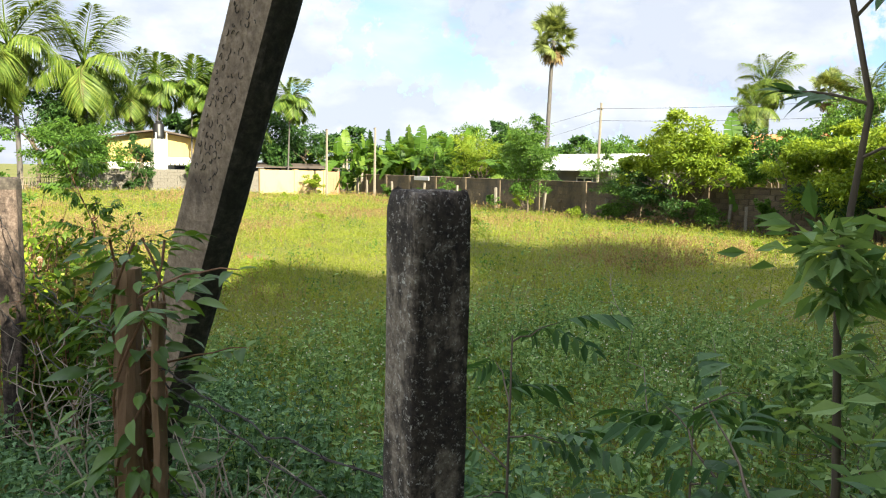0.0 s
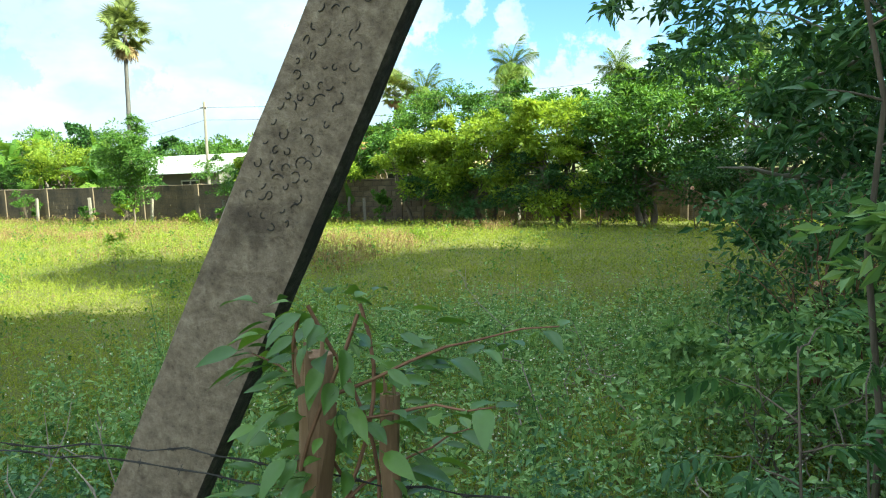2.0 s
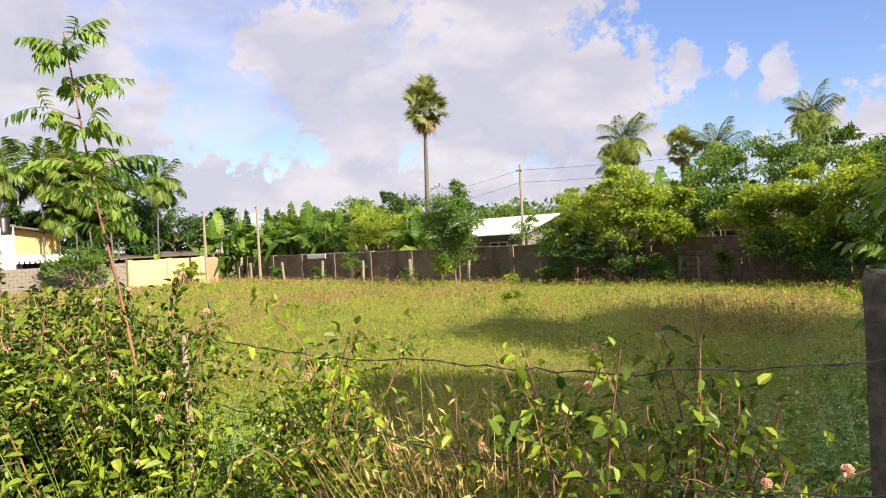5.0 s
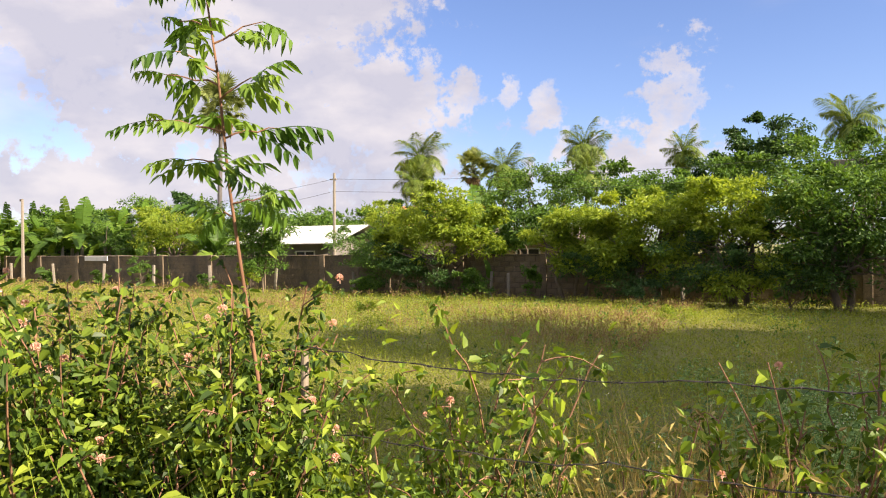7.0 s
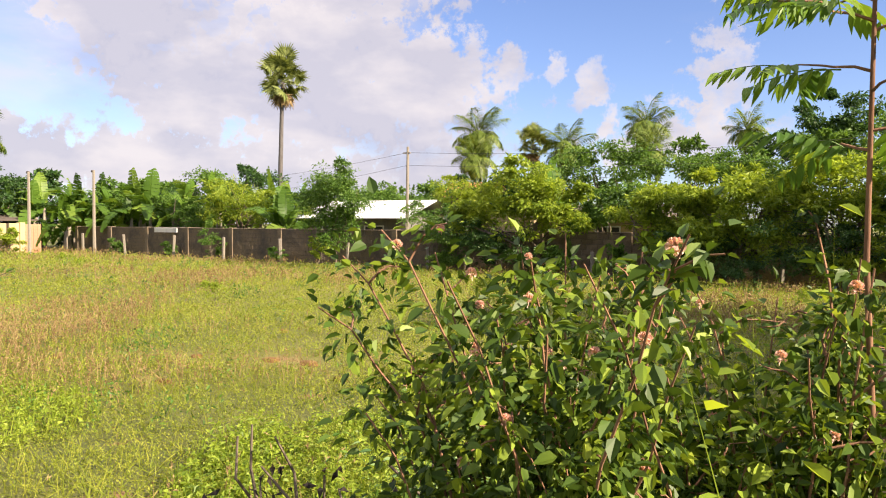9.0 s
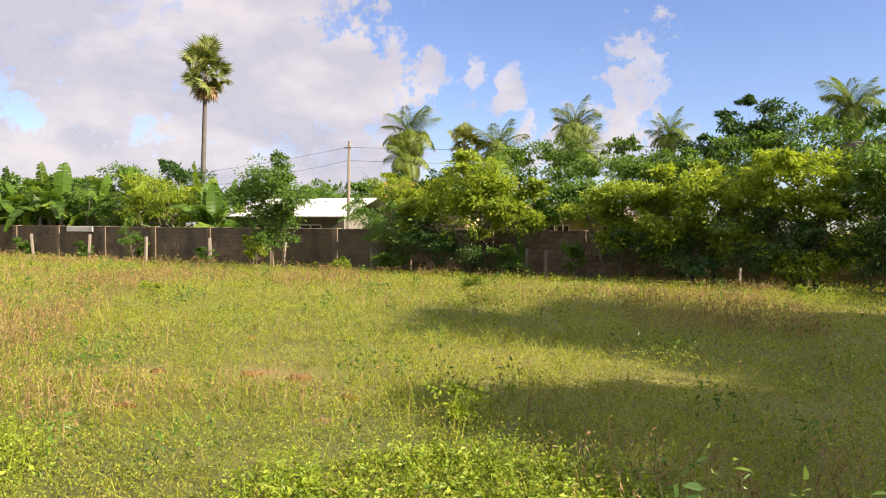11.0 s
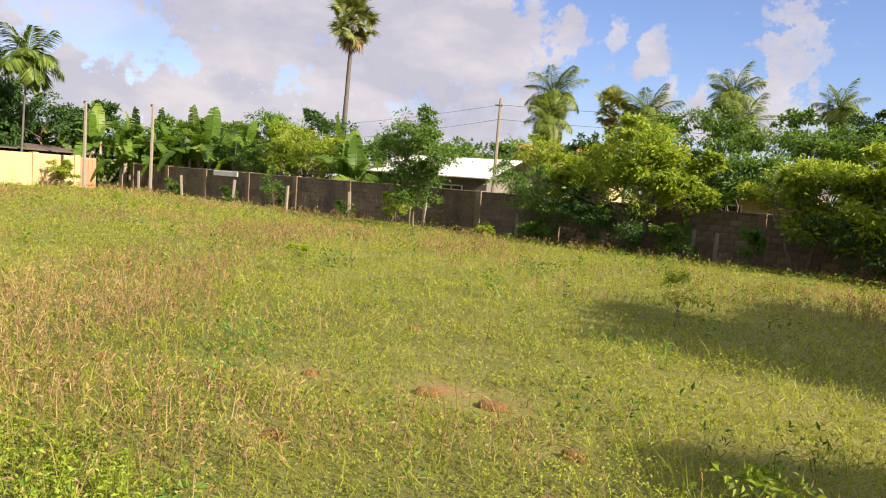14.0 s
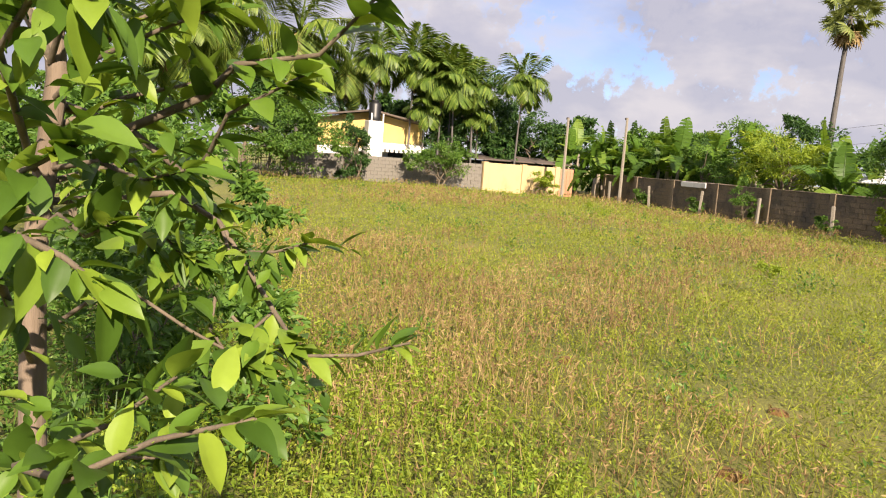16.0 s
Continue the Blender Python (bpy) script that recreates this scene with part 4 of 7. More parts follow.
for x, h, w in ((-43.9, 1.1, 0.055), (-40.0, 1.12, 0.055), (-36.0, 1.12, 0.055), (-32.3, 1.1, 0.055), (-28.5, 1.1, 0.06), (-24.7, 1.0, 0.05), (-20.6, 0.9, 0.05), (-17.4, 0.85, 0.05), (-14.6, 0.95, 0.05), (-13.9, 0.9, 0.05), (-8.0, 0.9, 0.05)):
    p = wall_point(x)
    ob = thing("fence_post", (x, p[1] - 0.75, float(ground_z(x, 24))), "pale concrete fence post before the block wall", "fence post", "far fence posts")
    m = Mesh()
    box(m, (-w, -w, -0.2), (w, w, h), 0.012, pose(0, 0, 0, RNG.uniform(-4, 4), RNG.uniform(-4, 4), RNG.uniform(0, 40)))
    part("shaft", m, "pole_concrete", ob)


# ---------------------------------------------------------------- palms and bananas
def frond_mesh(name, length, arch, hang, pairs, leaflet, mat, width=0.022, v_up=0.15):
    """A feather frond along +x: bowed rachis with two rows of hanging leaflets."""
    m = Mesh()
    t = np.linspace(0, 1, 10)
    px, pz = length * t * (1 - 0.25 * arch * t), length * (0.55 * t - arch * 0.95 * t * t)
    tube(m, np.stack([px, 0 * t, pz], 1), np.linspace(0.035, 0.008, 10) * length / 2.5, 5, False)
    u = np.linspace(0.14, 0.99, pairs)
    for s in (-1, 1):
        uu = u + RNG.uniform(-0.008, 0.008, pairs)
        p = np.stack([length * uu * (1 - 0.25 * arch * uu), 0 * uu, length * (0.55 * uu - arch * 0.95 * uu * uu)], 1)
        d = np.stack([0.55 + 0.3 * uu, np.full(pairs, s * 0.85), v_up - hang * (0.4 + 0.6 * uu) + RNG.normal(size=pairs) * 0.12], 1)
        L = leaflet * (0.45 + 1.1 * np.sin(np.pi * np.clip(uu * 0.85 + 0.12, 0, 1))) * RNG.uniform(0.85, 1.1, pairs)
        leaves(m, p, d, np.tile((0.2, -0.2 * s, 1.0), (pairs, 1)), L, width * length, 0.1, 0.28)
    return m.data(name, mat)


def fan_mesh(name, stalk, radius, mat):
    """A fan leaf along +x: stalk and a half disc of stiff pointed blades."""
    m = Mesh()
    tube(m, [(0, 0, 0), (stalk * 0.5, 0, 0.04), (stalk, 0, 0)], [0.03, 0.022, 0.02], 5, False)
    k = 24
    a = np.linspace(-2.1, 2.1, k)
    p = np.tile((stalk, 0, 0), (k, 1)).astype(float)
    d = np.stack([np.cos(a), np.sin(a), 0.12 * np.cos(a * 5) - 0.12 * np.abs(a)], 1)
    leaves(m, p, d, np.tile((0, 0, 1.0), (k, 1)), radius * RNG.uniform(0.85, 1.1, k), radius * 0.15, 0.2, 0.14)
    return m.data(name, mat)


FROND = [frond_mesh("frond", 2.6, a, h, 52, 0.72, "leaf_palm", 0.021) for a, h in ((0.42, 0.55), (0.72, 1.0), (1.0, 1.5))]
FROND_DEAD = frond_mesh("dead_frond", 2.4, 1.1, 1.4, 30, 0.5, "leaf_dead")
ARECA = [frond_mesh("areca_frond", 1.7, a, h, 26, 0.66, "leaf_areca", 0.05, 0.2) for a, h in ((0.35, 0.6), (0.75, 1.2))]
FAN = [fan_mesh("fan_leaf", s, r, "leaf_fan_palm") for s, r in ((1.25, 0.85), (0.95, 0.8), (0.55, 0.85))]
FAN_DEAD = fan_mesh("dead_fan_leaf", 0.8, 0.8, "leaf_dead")


def palm_trunk(ob, h, r, lean, bark="bark_palm"):
    m = Mesh()
    t = np.linspace(0, 1, 14)
    pts = np.stack([lean[0] * t * t, lean[1] * t * t, -0.3 + (h + 0.3) * t], 1)
    tube(m, pts, r * (1.25 - 0.6 * t ** 0.5) * (1 + 0.05 * (np.arange(14) % 2)), 9, True, 0.05)
    part("trunk", m, bark, ob, "", True)
    return Vector((lean[0], lean[1], h))


def coconut_palm(at, h, size, label, lean=(0, 0), n=26, dead=2):
    ob = thing("coconut_palm", at, label, "palm tree", "coconut palms")
    top = palm_trunk(ob, h, 0.15, lean)
    for i in range(n):
        el = 78 - 118 * (i / n) + RNG.uniform(-9, 9)
        which = 0 if i < n * 0.35 else (1 if i < n * 0.75 else 2)
        m = Matrix.Translation(top) @ pose(0, 0, 0, RNG.uniform(-20, 20), -el + 28, i * 137.5 + RNG.uniform(-12, 12)) @ Matrix.Scale(size * RNG.uniform(0.95, 1.35), 4)
        part("frond", FROND[which], "", ob, m=m)
    for i in range(dead):
        part("dead_frond", FROND_DEAD, "", ob, "dry brown hanging frond", m=Matrix.Translation(top) @ pose(0, 0, 0, 0, 35, i * 150 + 40) @ Matrix.Scale(size * 0.9, 4))
    return ob


def areca_palm(at, h, size, label, lean=(0, 0)):
    ob = thing("areca_palm", at, label, "palm tree", "areca palms")
    top = palm_trunk(ob, h, 0.065, lean)
    for i in range(15):
        el = 84 - 100 * (i / 15) + RNG.uniform(-8, 8)
        m = Matrix.Translation(top) @ pose(0, 0, 0, RNG.uniform(-15, 15), -el + 25, i * 137.5) @ Matrix.Scale(size * RNG.uniform(0.85, 1.1), 4)
        part("frond", ARECA[0 if i < 5 else 1], "", ob, m=m)
    part("dead_frond", FROND_DEAD, "", ob, "dry brown hanging frond", m=Matrix.Translation(top) @ pose(0, 0, -0.2, 0, 60, RNG.uniform(0, 360)) @ Matrix.Scale(size * 0.5, 4))


def fan_palm(at, h, size, label, lean=(0, 0)):
    ob = thing("palmyra_palm", at, label, "palm tree")
    top = palm_trunk(ob, h, 0.21, lean)
    for i in range(33):
        el = 88 - 130 * (i / 33) + RNG.uniform(-8, 8)
        m = Matrix.Translation(top + Vector((0, 0, 0.3 - 0.5 * i / 33))) @ pose(0, 0, 0, RNG.uniform(-50, 50), -el, i * 137.5 + RNG.uniform(-10, 10)) @ Matrix.Scale(size * RNG.uniform(0.85, 1.1), 4)
        part("fan_leaf", FAN[i % 3], "", ob, m=m)
    for i in range(5):
        part("dead_fan_leaf", FAN_DEAD, "", ob, "dry drooping fan leaf", m=Matrix.Translation(top) @ pose(0, 0, -0.3, 0, 62, i * 72) @ Matrix.Scale(size, 4))


fan_palm((-44.27, 43.1, 0), 12.55, 1.27, "tall palmyra palm with a round head of fan leaves", (0.3, 0.05))
fan_palm((-30.5, 60.9, 0), 8.9, 0.95, "palmyra palm among the coconut palms")
for at, h, s, lean in (((-35.4, 60.6, 0), 10.0, 0.98, (-0.3, 0)), ((-27.4, 59.9, 0), 8.4, 0.95, (0.3, 0)), ((-23.2, 74.9, 0), 12.0, 1.05, (-0.6, 0)), ((-16.7, 95.3, 0), 13.3, 1.15, (0.5, 0)),
                       ((-0.8, 60.9, 0), 10.6, 1.0, (0.4, 0)), ((3.4, 60.6, 0), 8.8, 1.0, (0.6, 0)), ((-33.8, 55.5, 0), 7.4, 0.8, (0.2, 0)), ((-20.2, 60, 0), 7.8, 0.8, (0.4, 0))):
    coconut_palm(at, h, s, "coconut palm with feathery fronds above the far trees", lean)
for at, h, s, lean in (((-49.2, 9.5, 0.2), 7.4, 1.25, (0.6, -0.2)), ((-49.2, 5.9, 0.2), 7.9, 1.25, (0.4, -0.4)), ((-51.0, 12.2, 0.2), 6.2, 1.1, (0.5, 0.3)), ((-46.8, 3.0, 0.2), 6.4, 1.15, (0.5, 0))):
    coconut_palm(at, h, s, "coconut palm with yellowing fronds beside the yellow house", lean, 19, 4)
for at, h, s in (((-47.6, 17.9, 0.2), 5.6, 1.25), ((-48.0, 17.2, 0.2), 5.9, 1.15), ((-48.6, 18.1, 0.2), 6.3, 1.1), ((-47.8, 19.2, 0.2), 5.6, 1.1), ((-47.6, 21.9, 0.2), 6.3, 1.15), ((-48.2, 15.5, 0.2), 6.6, 1.3), ((-48.8, 13.4, 0.2), 6.6, 1.2), ((-49.4, 16.4, 0.2), 6.7, 1.15), ((-48.6, 19.9, 0.2), 4.2, 0.9), ((-48.4, 16.4, 0.2), 4.2, 0.9)):
    areca_palm(at, h, s, "slender areca palm behind the boundary wall", (RNG.uniform(-0.3, 0.3), RNG.uniform(-0.3, 0.3)))


def banana_leaf(name, L, bend, w):
    """A long leaf along +x with torn edges."""
    m = Mesh()
    t = np.linspace(0, 1, 15)
    c = np.stack([L * (t - 0.25 * bend * t * t), 0 * t, L * (0.9 * t - bend * t * t)], 1)
    tube(m, c, np.linspace(0.03, 0.006, 15), 5, False)
    for i in range(2, 14):
        for s in (-1, 1):
            wa, wb = (w * math.sin(math.pi * min(max((t[j] - 0.1) / 0.9, 0.02), 0.98)) ** 0.5 for j in (i, i + 1))
            cut = RNG.uniform(0.0, 0.04)
            dz = RNG.uniform(-0.12, 0.02)
            m.add([c[i], c[i + 1] - (cut * 0.3, 0, 0), c[i + 1] + (0.1 * w - cut, s * wb, dz), c[i] + (0.1 * w, s * wa, dz)], [(0, 1, 2, 3) if s > 0 else (3, 2, 1, 0)])
    return m.data(name, "leaf_banana")


BANANA = [banana_leaf("banana_leaf", 2.0, b, 0.34) for b in (0.4, 0.9, 1.35)]


def banana_plant(at, h):
    ob = thing("banana_plant", at, "banana plant with torn pale green leaves", "banana plant", "banana grove")
    m = Mesh()
    tube(m, [(0, 0, -0.2), (0.02, 0, h * 0.5), (0, 0.03, h)], [0.13, 0.11, 0.07], 8)
    part("stem", m, "bark_pale", ob, "", True)
    a0 = RNG.uniform(0, 360)
    for i in range(8):
        m = Matrix.Translation((0, 0, h - 0.1)) @ pose(0, 0, 0, RNG.uniform(-25, 25), -62 + i * 10 + RNG.uniform(-16, 16), a0 + i * 137.5) @ Matrix.Scale(RNG.uniform(0.7, 1.3), 4)
        part("leaf", BANANA[0 if i < 1 else (1 if i < 4 else 2)], "", ob, m=m)


for x, y, h in ((-49.5, 27.5, 2.9), (-48.2, 28.6, 3.1), (-47.0, 27.4, 2.6), (-46.4, 29.5, 3.2), (-45.0, 28.6, 2.7), (-43.5, 29.6, 3.0), (-44.6, 30.8, 3.3), (-41.8, 28.9, 2.6), (-40.2, 30.0, 3.0), (-37.0, 29.6, 2.7), (-33.5, 30.5, 3.0),
                (-30.2, 27.2, 1.6), (-29.6, 28.2, 1.9), (-31.2, 27.6, 1.5), (-50.8, 25.9, 2.6), (-51.4, 28.2, 3.0), (-36.0, 28.4, 2.4), (-52.3, 13.2, 3.2), (-15.5, 25.8, 2.0), (-48.8, 26.4, 2.0), (-47.4, 28.9, 2.4), (-45.6, 27.9, 1.9), (-42.8, 28.4, 2.2), (-44.0, 28.0, 1.7), (-41.0, 29.6, 2.4), (-39.2, 29.0, 2.0), (-38.0, 30.6, 2.6), (-35.0, 30.0, 2.4), (-32.0, 29.0, 2.2), (-50.2, 29.4, 2.6), (-46.2, 26.6, 1.4)):
    banana_plant((x, y, 0.2 if x < -40 else 0), h * 0.9)

# ---------------------------------------------------------------- trees along and behind the north wall
def wall_tree(x, off, blobs, n, leaf, mat, label, **kw):
    p = wall_point(x)
    kw.setdefault("up", 0.35)
    return tree(kw.pop("name", "tree"), (x, p[1] + off, float(ground_z(x, 24))), blobs, int(n * 0.9), (leaf[0] * 0.82, leaf[1] * 0.82), mat, label, **kw)


BRIGHT = "leafy tree with bright yellow-green feathery foliage along the wall"
wall_tree(-16.4, -1.0, [((-0.1, 0, 2.95), (1.35, 1.0, 0.85)), ((-1.6, 0.2, 2.4), (1.05, 0.8, 0.65)), ((1.35, -0.1, 2.5), (1.15, 0.8, 0.7)), ((1.7, -0.3, 1.75), (0.85, 0.6, 0.5)), ((-2.0, 0, 1.7), (0.9, 0.7, 0.6)), ((0.2, -0.4, 2.0), (1.2, 0.8, 0.6))], 17000, (0.19, 0.075), "leaf_bright", BRIGHT, trunk_r=0.07, stems=3)
wall_tree(-13.6, 0.9, [((0, 0, 2.5), (1.2, 1.0, 0.7)), ((-0.9, 0, 1.9), (0.8, 0.8, 0.6))], 7000, (0.19, 0.075), "leaf_mid", "olive green tree behind the wall", trunk_r=0.07)
wall_tree(-11.5, -0.8, [((0, 0, 2.5), (1.2, 1.0, 0.75)), ((1.1, 0, 2.2), (1.0, 0.9, 0.8)), ((-1.0, 0.1, 2.1), (0.8, 0.7, 0.6)), ((0.3, -0.2, 1.3), (1.3, 0.8, 0.7))], 14000, (0.19, 0.075), "leaf_bright", BRIGHT, trunk_r=0.07, stems=3)
wall_tree(-9.0, -1.4, [((0, 0, 2.7), (1.2, 1.1, 0.8)), ((1.0, -0.2, 2.4), (1.0, 0.9, 0.8)), ((0, -0.3, 1.2), (1.5, 1.0, 0.9)), ((-1.2, 0, 1.9), (0.9, 0.8, 0.7))], 16000, (0.19, 0.075), "leaf_bright", BRIGHT, trunk_r=0.08, stems=3)
wall_tree(-6.3, -1.6, [((0, 0, 2.9), (1.3, 1.2, 0.8)), ((1.0, -0.2, 2.5), (1.0, 0.9, 0.8)), ((0, -0.5, 1.3), (1.6, 1.1, 1.0)), ((-1.2, 0, 2.2), (0.9, 0.8, 0.8))], 17000, (0.19, 0.075), "leaf_bright", BRIGHT, trunk_r=0.09, stems=3)
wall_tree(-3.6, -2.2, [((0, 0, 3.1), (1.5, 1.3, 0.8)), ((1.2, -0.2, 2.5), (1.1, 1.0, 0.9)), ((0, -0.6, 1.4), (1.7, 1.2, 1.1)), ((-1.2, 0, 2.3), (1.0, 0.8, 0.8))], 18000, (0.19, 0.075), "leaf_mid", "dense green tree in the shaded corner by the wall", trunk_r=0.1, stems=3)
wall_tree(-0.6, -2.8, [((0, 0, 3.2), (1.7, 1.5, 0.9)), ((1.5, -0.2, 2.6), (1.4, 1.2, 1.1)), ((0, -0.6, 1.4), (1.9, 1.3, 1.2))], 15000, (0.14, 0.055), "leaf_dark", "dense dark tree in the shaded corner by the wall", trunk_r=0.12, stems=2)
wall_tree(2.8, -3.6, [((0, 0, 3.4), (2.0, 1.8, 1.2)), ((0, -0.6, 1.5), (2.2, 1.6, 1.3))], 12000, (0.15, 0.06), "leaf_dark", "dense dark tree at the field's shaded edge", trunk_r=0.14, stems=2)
# slender tree before the wall, shrubs at its foot
wall_tree(-24.2, -2.2, [((0, 0, 3.6), (0.75, 0.7, 0.55)), ((0.75, 0, 2.85), (1.1, 0.7, 0.55)), ((-0.85, 0, 2.6), (1.0, 0.6, 0.55)), ((0, 0, 1.9), (1.2, 0.7, 0.55)), ((0.1, 0, 1.1), (0.7, 0.6, 0.4))], 17000, (0.14, 0.055), "leaf_mid", "slender young tree standing before the block wall", trunk_r=0.05, fork=0.2, spread=0.3)
for x, off, w, h, k, mat in ((-33.2, -0.8, 0.55, 1.6, 2600, "leaf_mid"), (-25.8, -1.2, 0.45, 1.1, 1800, "leaf_bright"), (-20.2, -0.9, 1.3, 2.5, 8000, "leaf_mid"), (-21.9, 0.9, 0.8, 2.5, 4500, "leaf_mid"), (-26.2, 0.8, 0.7, 2.0, 3000, "leaf_dark"), (-18.6, -1.1, 1.1, 1.9, 5200, "leaf_dark"), (-19.4, -1.5, 0.5, 0.7, 1800, "leaf_mid"), (-17.0, -1.6, 1.0, 1.3, 4200, "leaf_dark"),
                             (-15.0, -1.5, 0.7, 0.9, 2800, "leaf_mid"), (-12.9, -1.3, 0.35, 1.1, 1200, "leaf_mid"), (-10.2, -1.8, 1.1, 1.6, 5000, "leaf_dark"), (-7.6, -2.3, 1.3, 1.9, 6000, "leaf_dark"), (-5.0, -2.9, 1.3, 1.9, 6000, "leaf_dark"), (-2.2, -3.7, 1.4, 2.0, 6500, "leaf_dark"), (0.6, -4.2, 1.2, 1.3, 5000, "leaf_dark"),
                             (-21.2, -2.0, 0.35, 0.5, 900, "leaf_bright"), (-28.9, -0.7, 0.4, 0.6, 900, "leaf_mid"), (-36.5, -0.7, 0.4, 0.7, 900, "leaf_mid"), (-41.0, -0.8, 0.6, 0.8, 1400, "leaf_mid")):
    wall_tree(x, off, [((0, 0, h * 0.68), (w, w * 0.8, h * 0.36)), ((w * 0.4, 0, h * 0.4), (w * 0.8, w * 0.7, h * 0.35))], k, (0.10, 0.05), mat, "leafy shrub at the foot of the block wall", name="shrub", category="shrub", trunk_r=0.025, stems=3, fork=0.15, group="shrubs along the wall")
wall_tree(-8.9, -2.3, [((0, 0, 0.45), (0.5, 0.4, 0.35))], 900, (0.16, 0.03), "leaf_shade", "pale tuft of tall weeds before the dark trees", name="weed_tuft", category="weeds", trunk_r=0.01, stems=3)

